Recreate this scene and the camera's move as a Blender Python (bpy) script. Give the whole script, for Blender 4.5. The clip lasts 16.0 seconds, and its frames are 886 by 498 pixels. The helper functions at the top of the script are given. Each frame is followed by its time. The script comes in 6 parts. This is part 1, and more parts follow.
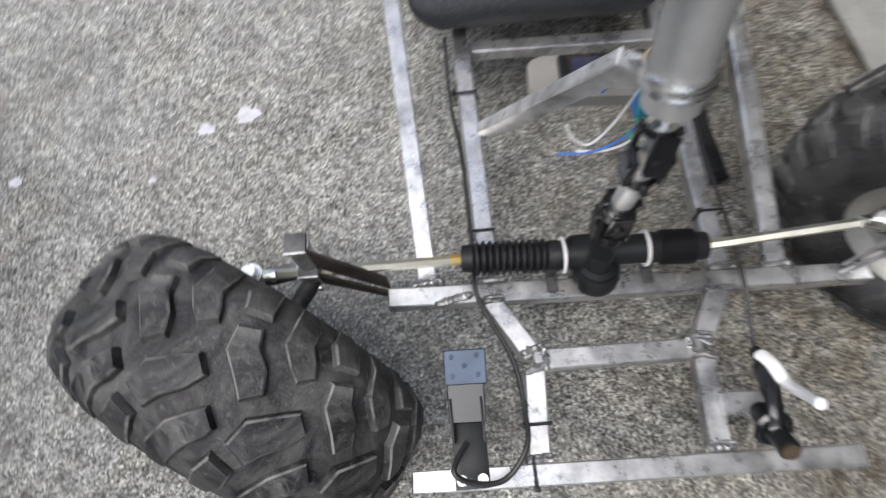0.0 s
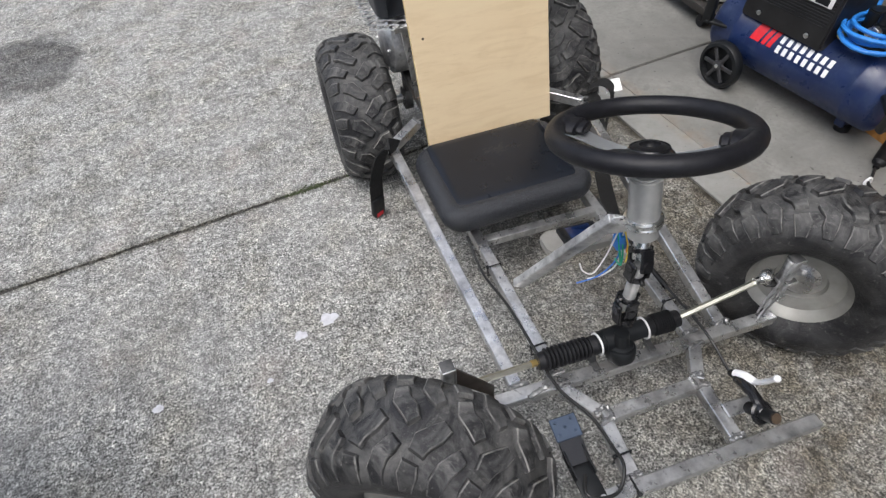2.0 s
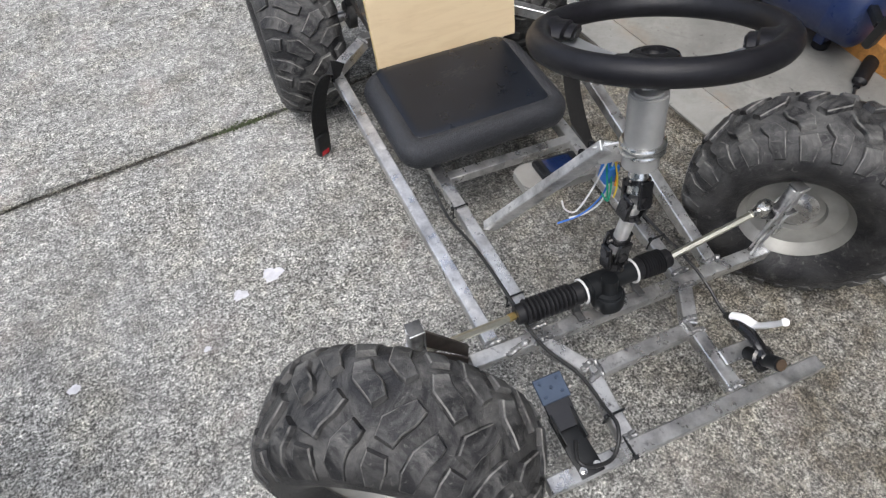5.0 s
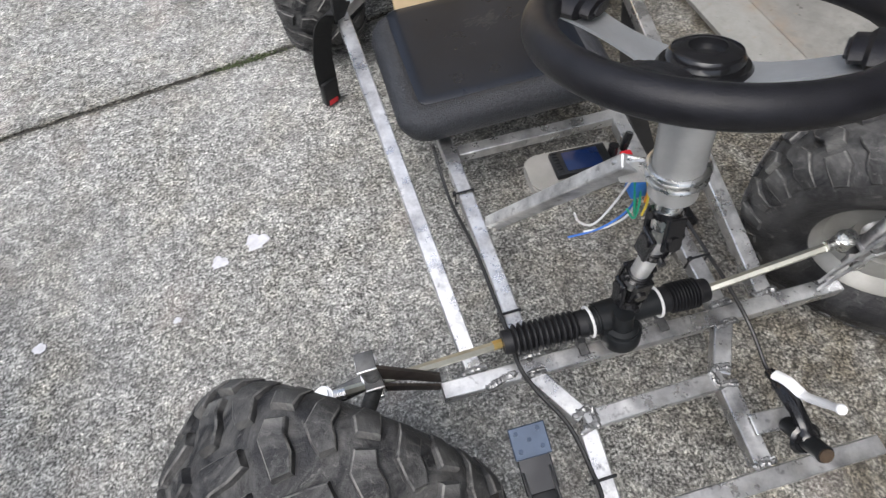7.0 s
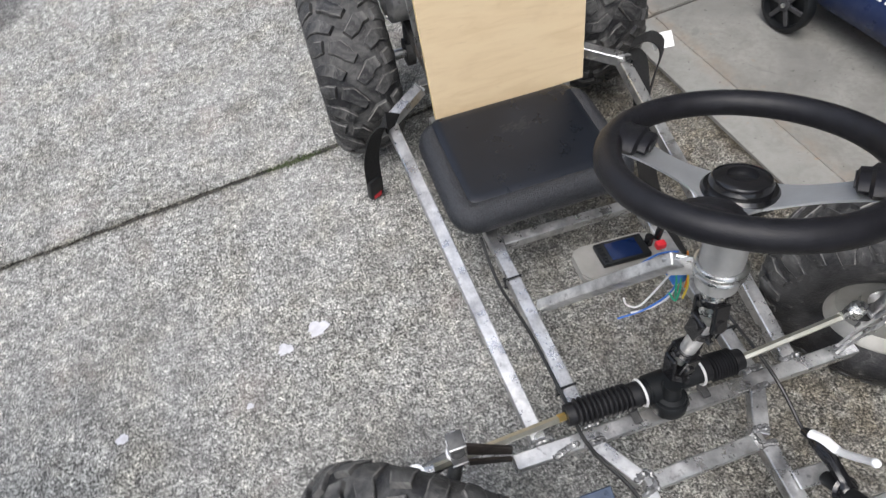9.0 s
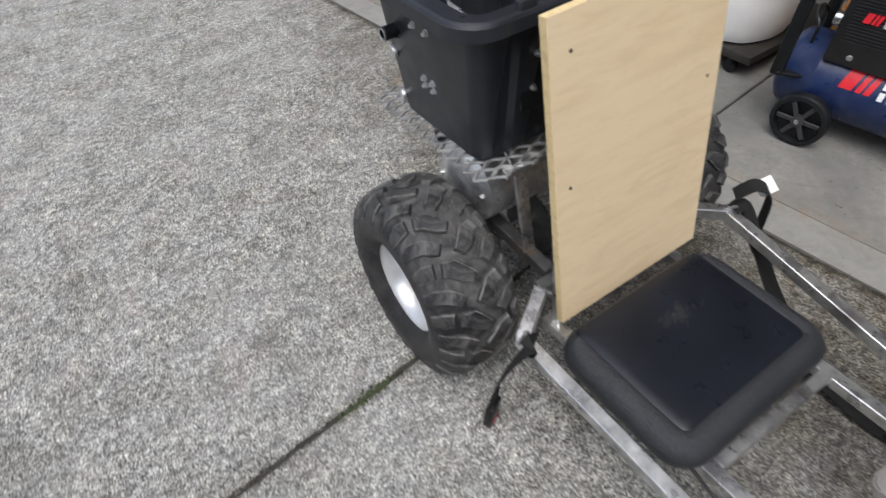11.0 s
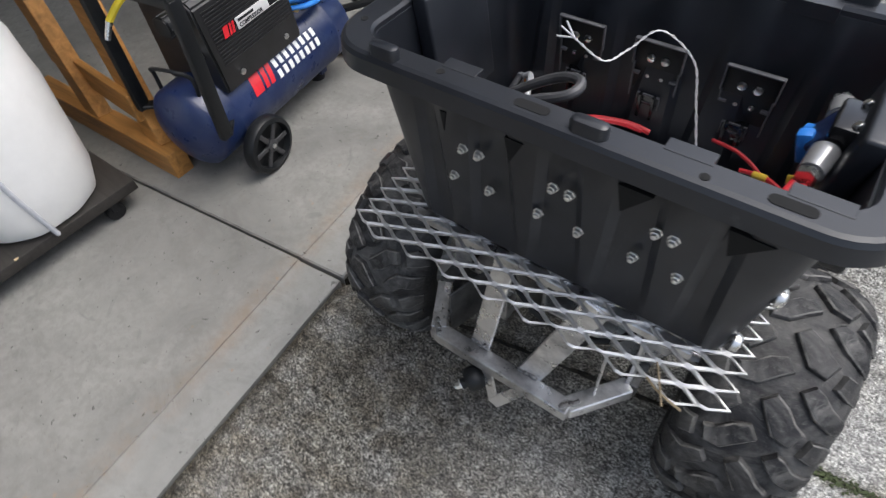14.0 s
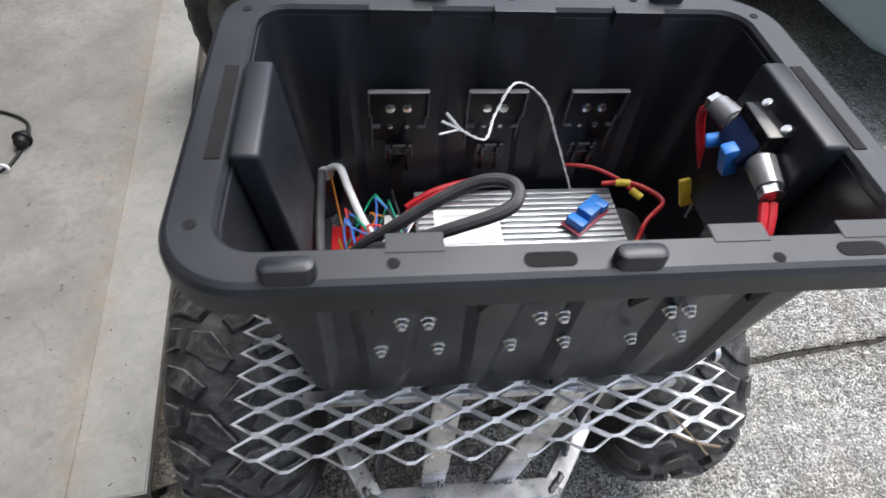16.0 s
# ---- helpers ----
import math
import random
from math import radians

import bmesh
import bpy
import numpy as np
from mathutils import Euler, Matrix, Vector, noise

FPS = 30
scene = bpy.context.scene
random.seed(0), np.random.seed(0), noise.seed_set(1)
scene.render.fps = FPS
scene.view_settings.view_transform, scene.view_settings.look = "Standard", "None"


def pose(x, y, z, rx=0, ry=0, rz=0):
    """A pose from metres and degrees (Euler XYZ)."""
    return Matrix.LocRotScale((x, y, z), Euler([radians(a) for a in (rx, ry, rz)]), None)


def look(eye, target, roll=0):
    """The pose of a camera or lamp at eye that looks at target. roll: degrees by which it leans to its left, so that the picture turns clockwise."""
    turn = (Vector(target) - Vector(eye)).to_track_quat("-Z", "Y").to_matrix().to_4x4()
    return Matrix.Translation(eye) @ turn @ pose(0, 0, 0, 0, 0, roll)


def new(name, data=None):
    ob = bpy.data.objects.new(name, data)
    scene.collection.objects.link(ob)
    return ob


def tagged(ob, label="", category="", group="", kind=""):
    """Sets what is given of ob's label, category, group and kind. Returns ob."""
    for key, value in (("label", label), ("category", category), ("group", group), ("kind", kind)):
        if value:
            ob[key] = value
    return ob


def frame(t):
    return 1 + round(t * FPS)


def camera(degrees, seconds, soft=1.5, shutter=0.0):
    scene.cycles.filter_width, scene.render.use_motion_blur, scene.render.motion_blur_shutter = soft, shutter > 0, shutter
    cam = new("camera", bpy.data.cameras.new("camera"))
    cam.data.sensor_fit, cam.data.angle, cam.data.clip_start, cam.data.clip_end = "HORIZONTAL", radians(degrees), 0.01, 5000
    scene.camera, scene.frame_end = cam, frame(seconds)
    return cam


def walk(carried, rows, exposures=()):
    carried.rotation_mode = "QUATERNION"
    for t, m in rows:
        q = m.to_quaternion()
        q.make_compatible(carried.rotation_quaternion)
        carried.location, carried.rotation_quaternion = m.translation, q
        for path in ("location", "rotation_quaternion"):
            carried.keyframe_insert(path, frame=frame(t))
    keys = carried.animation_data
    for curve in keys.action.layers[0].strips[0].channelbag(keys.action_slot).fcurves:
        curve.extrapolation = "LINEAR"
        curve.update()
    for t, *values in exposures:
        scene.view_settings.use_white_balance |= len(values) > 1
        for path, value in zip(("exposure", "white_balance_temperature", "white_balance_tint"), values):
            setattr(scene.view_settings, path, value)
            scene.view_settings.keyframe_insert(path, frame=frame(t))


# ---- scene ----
cam = camera(75.8, 16.0, 1.3, 0.25)
PATH = [
    (0, (-0.206, -0.009, 0.871), (-0.227, 0.745, -0.981), -6.5),
    (0.5, (-0.213, -0.131, 1.13), (0.151, 0.821, -0.59), 1.1),
    (1, (-0.197, -0.231, 1.165), (0.124, 0.89, -0.459), -4.2),
    (1.5, (-0.36, -0.241, 1.172), (-0.043, 0.981, -0.379), -5.3),
    (2, (-0.505, -0.237, 1.171), (-0.13, 1.037, -0.324), -4.2),
    (2.5, (-0.546, -0.21, 1.143), (-0.077, 1.119, -0.276), -2.9),
    (3, (-0.501, -0.206, 1.13), (0.041, 1.088, -0.294), -2.7),
    (3.5, (-0.441, -0.177, 1.096), (0.131, 1.037, -0.386), -2.5),
    (4, (-0.383, -0.095, 1.038), (0.032, 1.046, -0.552), -3.8),
    (4.5, (-0.465, -0.118, 1.04), (-0.047, 0.981, -0.577), -3.2),
    (4.7, (-0.494, -0.13, 1.051), (-0.024, 0.949, -0.566), -0.9),
    (6.8, (-0.321, -0.003, 0.971), (-0.054, 0.913, -0.787), -3.4),
    (7, (-0.306, 0.016, 0.971), (-0.129, 0.934, -0.797), -6.0),
    (7.5, (-0.293, 0.019, 0.976), (-0.222, 0.937, -0.8), -8.8),
    (8, (-0.288, 0.017, 0.995), (-0.241, 0.94, -0.779), -9.5),
    (8.2, (-0.279, 0.013, 1.012), (-0.229, 0.95, -0.754), -9.4),
    (10.3, (-0.688, 0.209, 1.187), (0.09, 1.345, -0.264), -0.9),
    (10.5, (-0.686, 0.266, 1.169), (0.089, 1.4, -0.285), 0.9),
    (11, (-0.682, 0.526, 1.08), (0.038, 1.706, -0.366), -4.6),
    (11.5, (-0.642, 0.884, 1.078), (0.145, 1.91, -0.448), -8.8),
    (12, (-0.741, 1.132, 1.059), (0.431, 1.572, -0.5), -0.3),
    (12.5, (-0.68, 1.368, 1.054), (0.588, 1.524, -0.484), -3.4),
    (13, (-0.495, 1.577, 1.058), (0.719, 1.489, -0.529), -9.9),
    (13.5, (-0.373, 1.756, 1.093), (0.568, 0.98, -0.492), -2.6),
    (14, (-0.185, 1.775, 1.062), (0.633, 0.81, -0.487), -5.1),
    (14.5, (-0.055, 1.689, 1.041), (0.54, 0.577, -0.511), -4.3),
    (15, (0.123, 1.698, 0.993), (0.117, 0.436, -0.559), 7.9),
    (15.5, (0.197, 1.671, 1.001), (-0.06, 0.438, -0.553), 10.6),
    (16, (0.115, 1.62, 1.035), (-0.1, 0.398, -0.534), 6.0),
]
EXPOSURE = [(0.0, 0.54), (1.0, 0.46), (2.0, 0.46), (4.0, 0.55), (7.0, 0.65), (8.2, 0.69), (10.5, 0.34), (11.2, 0.31), (12.0, 0.62), (12.5, 0.66), (13.0, 0.58), (13.5, 0.62), (14.0, 0.58), (14.5, 0.74), (15.0, 0.95), (15.5, 0.96), (16.0, 0.86)]
walk(cam, [(t, look(eye, target, roll)) for t, eye, target, roll in PATH], [(t, stops, 6330, 10) for t, stops in EXPOSURE])

# ---- overcast daylight ----
world = bpy.data.worlds.new("sky")
scene.world = world
world.use_nodes = True
wn, wl = world.node_tree.nodes, world.node_tree.links
sky = wn.new("ShaderNodeTexSky")
sky.sky_type = "NISHITA"
sky.sun_disc = False
sky.sun_elevation, sky.sun_rotation = radians(66), radians(-129)
sky.dust_density, sky.air_density, sky.ozone_density = 5.0, 1.0, 1.0
soften = wn.new("ShaderNodeHueSaturation")
soften.inputs["Saturation"].default_value = 0.70
wl.new(sky.outputs[0], soften.inputs["Color"])
wl.new(soften.outputs[0], wn["Background"].inputs[0])
wn["Background"].inputs[1].default_value = 0.175
sun_data = bpy.data.lights.new("sun", "SUN")
sun_data.energy, sun_data.angle, sun_data.color = 1.1, radians(50), (0.95, 0.98, 1.0)
sun = new("sun", sun_data)
sun.matrix_basis = look((-2.1, -0.8, 6), (0, 0.9, 0))

# ---- materials ----
class Nodes:
    """A small builder for one node material."""

    def __init__(self, name, rough=0.5, metal=0.0, spec=0.5):
        self.mat = bpy.data.materials.new(name)
        self.mat.use_nodes = True
        self.tree = self.mat.node_tree
        self.shader = self.tree.nodes["Principled BSDF"]
        self.shader.inputs["Roughness"].default_value = rough
        self.shader.inputs["Metallic"].default_value = metal
        self.shader.inputs["Specular IOR Level"].default_value = spec
        self.where = self.tree.nodes.new("ShaderNodeTexCoord").outputs["Object"]

    def node(self, kind, **sockets):
        n = self.tree.nodes.new(kind)
        for key, value in sockets.items():
            self.put(n.inputs[key.replace("_", " ")], value)
        return n

    def put(self, socket, value):
        if isinstance(value, bpy.types.NodeSocket):
            self.tree.links.new(value, socket)
        else:
            socket.default_value = value

    def stretch(self, x, y, z):
        m = self.node("ShaderNodeMapping", Vector=self.where)
        m.inputs["Scale"].default_value = (x, y, z)
        return m.outputs[0]

    def noise(self, scale, detail=4.0, rough=0.6, at=None, warp=0.0):
        n = self.node("ShaderNodeTexNoise", Vector=at or self.where, Scale=scale, Detail=detail, Roughness=rough, Distortion=warp)
        return n.outputs["Fac"]

    def cells(self, scale, at=None, feature="F1"):
        n = self.tree.nodes.new("ShaderNodeTexVoronoi")
        n.feature = feature
        self.put(n.inputs["Vector"], at or self.where)
        self.put(n.inputs["Scale"], scale)
        return n

    def ramp(self, fac, *stops):
        n = self.tree.nodes.new("ShaderNodeValToRGB")
        self.put(n.inputs[0], fac)
        el = n.color_ramp.elements
        while len(el) < len(stops):
            el.new(0.5)
        for e, (p, c) in zip(el, stops):
            e.position = p
            e.color = (*c, 1) if isinstance(c, tuple) else (c, c, c, 1)
        return n.outputs[0]

    def mix(self, fac, a, b, how="MIX"):
        n = self.tree.nodes.new("ShaderNodeMix")
        n.data_type, n.blend_type = "RGBA", how
        self.put(n.inputs[0], fac)
        for k, v in ((6, a), (7, b)):
            self.put(n.inputs[k], (*v, 1) if isinstance(v, tuple) else v)
        return n.outputs[2]

    def math(self, how, a, b=0.0):
        n = self.tree.nodes.new("ShaderNodeMath")
        n.operation = how
        self.put(n.inputs[0], a)
        self.put(n.inputs[1], b)
        return n.outputs[0]

    def color(self, c):
        self.put(self.shader.inputs["Base Color"], (*c, 1) if isinstance(c, tuple) else c)
        return self

    def rough(self, r):
        self.put(self.shader.inputs["Roughness"], r)
        return self

    def bump(self, height, strength=0.3, dist=0.002):
        b = self.node("ShaderNodeBump", Height=height, Strength=strength, Distance=dist)
        self.tree.links.new(b.outputs[0], self.shader.inputs["Normal"])
        return self


def plain(name, c, rough=0.5, metal=0.0, vary=0.25, scale=30.0, bump=0.0, spec=0.5):
    """Paint, plastic or metal with slight blotches, scuffs and relief."""
    n = Nodes(name, rough, metal, spec)
    dark = tuple(v * (1 - vary) for v in c)
    light = tuple(min(1.0, v * (1 + vary)) for v in c)
    n.color(n.ramp(n.noise(scale, 6.0), (0.3, dark), (0.7, light)))
    n.rough(n.math("ADD", n.math("MULTIPLY", n.noise(scale * 2.3, 4.0), 0.25), rough - 0.12))
    if bump:
        n.bump(n.noise(scale * 12, 3.0), bump, 0.001)
    return n.mat


def driveway_material():
    n = Nodes("exposed_aggregate_concrete", 0.92, 0.0, 0.25)
    fine = n.noise(200, 4.0, 0.72)
    grit = n.noise(70, 4.0, 0.65)
    peb = n.cells(120)
    base = n.ramp(fine, (0.37, (0.030, 0.030, 0.028)), (0.46, (0.125, 0.125, 0.119)), (0.54, (0.39, 0.389, 0.374)), (0.64, (0.76, 0.757, 0.735)))
    stones = n.mix(n.ramp(grit, (0.44, 0.0), (0.60, 0.55)), base, n.ramp(peb.outputs["Color"], (0.2, (0.06, 0.059, 0.055)), (0.5, (0.30, 0.297, 0.283)), (0.85, (0.66, 0.655, 0.635))))
    clump = n.ramp(n.noise(62, 4.0, 0.7), (0.36, (0.45, 0.45, 0.445)), (0.50, (0.97, 0.97, 0.96)), (0.62, (1.33, 1.33, 1.30)))
    stones = n.mix(1.0, stones, clump, "MULTIPLY")
    mottle = n.ramp(n.noise(15, 6.0, 0.75, warp=0.3), (0.34, (0.60, 0.595, 0.585)), (0.50, (1.0, 1.0, 0.99)), (0.66, (1.32, 1.32, 1.29)))
    stones = n.mix(1.0, stones, mottle, "MULTIPLY")
    stones = n.mix(n.ramp(n.noise(9, 5.0, 0.7), (0.46, 0.0), (0.66, 0.6)), stones, n.mix(1.0, stones, (1.04, 1.0, 0.90), "MULTIPLY"))
    worn = n.noise(2.4, 6.0, 0.65)
    tint = n.mix(n.ramp(worn, (0.40, 0.0), (0.62, 0.55)), stones, n.mix(0.40, stones, (0.42, 0.418, 0.41)))
    grimy = n.ramp(n.noise(4.5, 5.0, 0.7, warp=0.5), (0.48, 0.0), (0.66, 0.42))
    tint = n.mix(grimy, tint, n.mix(1.0, tint, (0.46, 0.45, 0.42), "MULTIPLY"))
    pink = n.mix(n.ramp(n.noise(6, 3.0), (0.58, 0.0), (0.70, 0.15)), tint, (0.40, 0.31, 0.27))
    sep = n.node("ShaderNodeSeparateXYZ", Vector=n.where)
    # darker brown band that runs beside the garage slab, with a ragged edge
    edge = n.math("ADD", n.math("ADD", sep.outputs[0], n.math("MULTIPLY", sep.outputs[1], 0.085)), n.math("MULTIPLY", n.noise(3.0, 6.0, 0.7), 0.5))
    edge = n.math("SUBTRACT", edge, n.math("MULTIPLY", n.math("MAXIMUM", n.math("SUBTRACT", sep.outputs[1], 1.35), 0.0), 0.30))
    patch = n.ramp(n.noise(13, 5.0, 0.7, warp=0.6), (0.42, 1.0), (0.60, 0.45))
    brown_band = n.math("MULTIPLY", n.ramp(edge, (0.08, 0.0), (0.50, 1.0)), patch)
    banded = n.mix(brown_band, pink, n.mix(1.0, pink, (0.47, 0.432, 0.375), "MULTIPLY"))
    # dirt washed out of the joint
    off = n.math("ABSOLUTE", n.math("SUBTRACT", sep.outputs[1], n.math("MAXIMUM", n.math("ADD", 1.205, n.math("MULTIPLY", sep.outputs[0], 0.105)), n.math("ADD", 1.2254, n.math("MULTIPLY", sep.outputs[0], 0.173)))))
    near = n.ramp(n.math("ADD", off, n.math("MULTIPLY", n.noise(38, 4.0, 0.7), 0.05)), (0.022, 0.85), (0.05, 0.0))
    banded = n.mix(near, banded, n.mix(1.0, banded, (0.34, 0.32, 0.26), "MULTIPLY"))
    # dark dirt that collects along the slab's edge
    gap = n.math("SUBTRACT", n.math("SUBTRACT", 0.650, n.math("MULTIPLY", sep.outputs[1], 0.099)), sep.outputs[0])
    silt = n.ramp(n.math("ADD", gap, n.math("MULTIPLY", n.noise(30, 5.0, 0.7), 0.05)), (0.036, 0.9), (0.066, 0.0))
    banded = n.mix(silt, banded, n.mix(1.0, banded, (0.26, 0.24, 0.20), "MULTIPLY"))
    # one old oil patch far out on the drive
    d = n.node("ShaderNodeVectorMath", Vector=n.where)
    d.operation = "DISTANCE"
    d.inputs[1].default_value = (-1.50, 2.36, 0)
    spot = n.ramp(n.math("ADD", d.outputs["Value"], n.math("MULTIPLY", n.noise(7, 4.0), 0.30)), (0.36, 0.85), (0.44, 0.0))
    oil = n.mix(spot, banded, n.mix(1.0, banded, (0.35, 0.35, 0.36), "MULTIPLY"))
    n.color(oil)
    n.bump(n.math("ADD", fine, n.math("MULTIPLY", grit, 0.8)), 1.0, 0.004)
    return n.mat


def slab_material():
    n = Nodes("trowelled_concrete", 0.75, 0.0, 0.35)
    cloud = n.noise(2.6, 6.0, 0.62, warp=0.4)
    base = n.ramp(cloud, (0.30, (0.150, 0.148, 0.138)), (0.52, (0.212, 0.208, 0.194)), (0.72, (0.270, 0.265, 0.247)))
    speck = n.mix(n.ramp(n.noise(60, 5.0, 0.7), (0.44, 0.35), (0.54, 0.0)), base, (0.17, 0.163, 0.148))
    scuff = n.mix(n.ramp(n.noise(14, 3.0, 0.5, warp=1.5), (0.64, 0.0), (0.70, 0.55)), speck, (0.155, 0.152, 0.142))
    tread = n.ramp(n.noise(3.2, 5.0, 0.7, at=n.stretch(1.0, 4.0, 1.0), warp=1.0), (0.60, 0.0), (0.70, 0.28))
    scuff = n.mix(tread, scuff, (0.13, 0.127, 0.12))
    sep = n.node("ShaderNodeSeparateXYZ", Vector=n.where)
    # rust line left by the door's bottom rail
    line = n.math("ABSOLUTE", n.math("SUBTRACT", n.math("ADD", sep.outputs[0], n.math("MULTIPLY", sep.outputs[1], 0.104)), n.math("ADD", 0.768, n.math("MULTIPLY", n.noise(11, 5.0, 0.7), 0.04))))
    rust = n.math("MULTIPLY", n.ramp(line, (0.0, 0.50), (0.014, 0.34), (0.050, 0.0)), n.ramp(n.noise(9, 6.0, 0.75), (0.42, 0.08), (0.62, 1.0)))
    # the strip outside the seam is a later, paler pour
    strip = n.ramp(n.math("ADD", n.math("ADD", sep.outputs[0], n.math("MULTIPLY", sep.outputs[1], 0.104)), -0.30), (0.480, 0.35), (0.484, 0.0))
    scuff = n.mix(strip, scuff, (0.31, 0.309, 0.30))
    spots = n.math("MULTIPLY", n.ramp(n.noise(26, 3.0, 0.6), (0.66, 0.0), (0.74, 0.6)), n.ramp(line, (0.05, 1.0), (0.16, 0.0)))
    scuff = n.mix(spots, scuff, (0.33, 0.19, 0.09))
    chips = n.ramp(n.noise(75, 2.0, 0.5, warp=0.6), (0.70, 0.0), (0.73, 0.8))
    scuff = n.mix(chips, scuff, (0.075, 0.072, 0.066))
    blotch = n.ramp(n.noise(8, 6.0, 0.72, warp=0.9), (0.40, (0.90, 0.895, 0.88)), (0.52, (1.0, 1.0, 0.99)), (0.66, (1.07, 1.065, 1.05)))
    scuff = n.mix(1.0, scuff, blotch, "MULTIPLY")
    n.color(n.mix(rust, scuff, (0.235, 0.160, 0.098)))
    n.bump(n.math("ADD", n.noise(90, 4.0), n.math("MULTIPLY", cloud, 2.0)), 0.25, 0.002)
    return n.mat


def tyre_material(name, pale):
    """Black rubber greyed by dust where it meets the road; pale raises the dust, for the rubbed edges of the blocks."""
    n = Nodes(name, 0.72, 0.0, 0.35)
    rub = n.ramp(n.noise(40, 5.0), (0.3, (0.006, 0.006, 0.007)), (0.7, (0.015, 0.015, 0.017)))
    sep = n.node("ShaderNodeSeparateXYZ", Vector=n.where)
    high = n.math("SQRT", n.math("ADD", n.math("POWER", sep.outputs[1], 2.0), n.math("POWER", sep.outputs[2], 2.0)))
    worn = n.ramp(high, (0.150, 0.25), (0.196, 1.0))
    dust = n.math("MULTIPLY", n.ramp(n.noise(13, 8.0, 0.75, warp=0.8), (0.43, 0.04), (0.66, 1.0)), worn)
    dusty = n.mix(dust, rub, (0.135, 0.133, 0.127))
    streak = n.ramp(n.noise(60, 6.0, 0.7, warp=1.6), (0.58, 0.0), (0.70, 0.6))
    dusty = n.mix(streak, dusty, (0.17, 0.165, 0.152))
    if pale:
        dusty = n.mix(n.ramp(n.noise(24, 5.0, 0.7), (0.40, 0.0), (0.60, pale)), dusty, (0.30, 0.29, 0.27))
    n.color(dusty)
    n.rough(n.ramp(dust, (0.1, 0.42), (0.7, 0.85)))
    n.bump(n.math("ADD", n.noise(90, 6.0, 0.75), n.math("MULTIPLY", n.noise(18, 4.0), 1.4)), 0.7, 0.003)
    return n.mat


def bare_steel(name, light=0.86, rust=0.10, rough=0.27):
    """Ground mild-steel tube: long scratches, heat tint and a little rust."""
    n = Nodes(name, rough, 0.92)
    tone = n.ramp(n.noise(16, 6.0, 0.65), (0.32, (light * 0.40, light * 0.40, light * 0.41)), (0.60, (light, light, light * 0.99)))
    tone = n.mix(n.ramp(n.noise(8, 4.0, 0.6, warp=0.8), (0.60, 0.0), (0.75, rust * 4)), tone, (0.20, 0.14, 0.09))
    n.color(n.mix(n.ramp(n.noise(55, 3.0), (0.62, 0.0), (0.7, 0.5)), tone, (0.12, 0.115, 0.12)))
    n.rough(n.ramp(n.noise(24, 5.0, 0.7), (0.3, rough - 0.1), (0.7, rough + 0.22)))
    n.bump(n.noise(160, 3.0), 0.12, 0.001)
    return n.mat


def plywood_material():
    n = Nodes("pine_plywood", 0.62, 0.0, 0.3)
    at = n.stretch(3.0, 3.0, 16.0)
    grain = n.noise(2.2, 6.0, 0.6, at=at, warp=1.2)
    fine = n.noise(26, 4.0, 0.6, at=n.stretch(1.0, 1.0, 9.0))
    base = n.ramp(grain, (0.26, (0.68, 0.525, 0.32)), (0.52, (0.75, 0.595, 0.38)), (0.78, (0.78, 0.635, 0.41)))
    smudge = n.mix(n.ramp(n.noise(5, 4.0), (0.56, 0.0), (0.75, 0.22)), base, (0.42, 0.28, 0.16))
    n.color(n.mix(n.ramp(fine, (0.62, 0.0), (0.75, 0.25)), smudge, (0.42, 0.28, 0.15)))
    n.bump(fine, 0.12, 0.001)
    return n.mat


def ply_edge_material():
    n = Nodes("plywood_edge", 0.8, 0.0, 0.2)
    sep = n.node("ShaderNodeSeparateXYZ", Vector=n.where)
    layer = n.math("SINE", n.math("MULTIPLY", sep.outputs[1], 1300.0))
    base = n.ramp(layer, (0.2, (0.60, 0.47, 0.25)), (0.8, (0.73, 0.59, 0.34)))
    n.color(n.mix(n.ramp(n.noise(90, 4.0), (0.5, 0.0), (0.7, 0.5)), base, (0.40, 0.27, 0.13)))
    n.bump(n.noise(120, 4.0), 0.4, 0.002)
    return n.mat


def stained_wood(name, c):
    n = Nodes(name, 0.5, 0.0, 0.4)
    g = n.noise(5, 6.0, 0.6, at=n.stretch(1.0, 9.0, 9.0), warp=0.8)
    n.color(n.ramp(g, (0.3, tuple(v * 0.6 for v in c)), (0.55, c), (0.75, tuple(min(1, v * 1.3) for v in c))))
    n.bump(g, 0.15, 0.001)
    return n.mat


def grained_vinyl():
    n = Nodes("grained_black_vinyl", 0.42, 0.0, 0.4)
    grain = n.noise(330, 3.0, 0.6)
    n.color(n.mix(n.ramp(n.noise(12, 4.0), (0.4, 0.0), (0.7, 0.4)), n.ramp(grain, (0.40, (0.006, 0.007, 0.009)), (0.62, (0.040, 0.043, 0.050))), (0.030, 0.032, 0.037)))
    n.rough(n.ramp(grain, (0.35, 0.34), (0.65, 0.55)))
    n.bump(grain, 0.9, 0.003)
    return n.mat


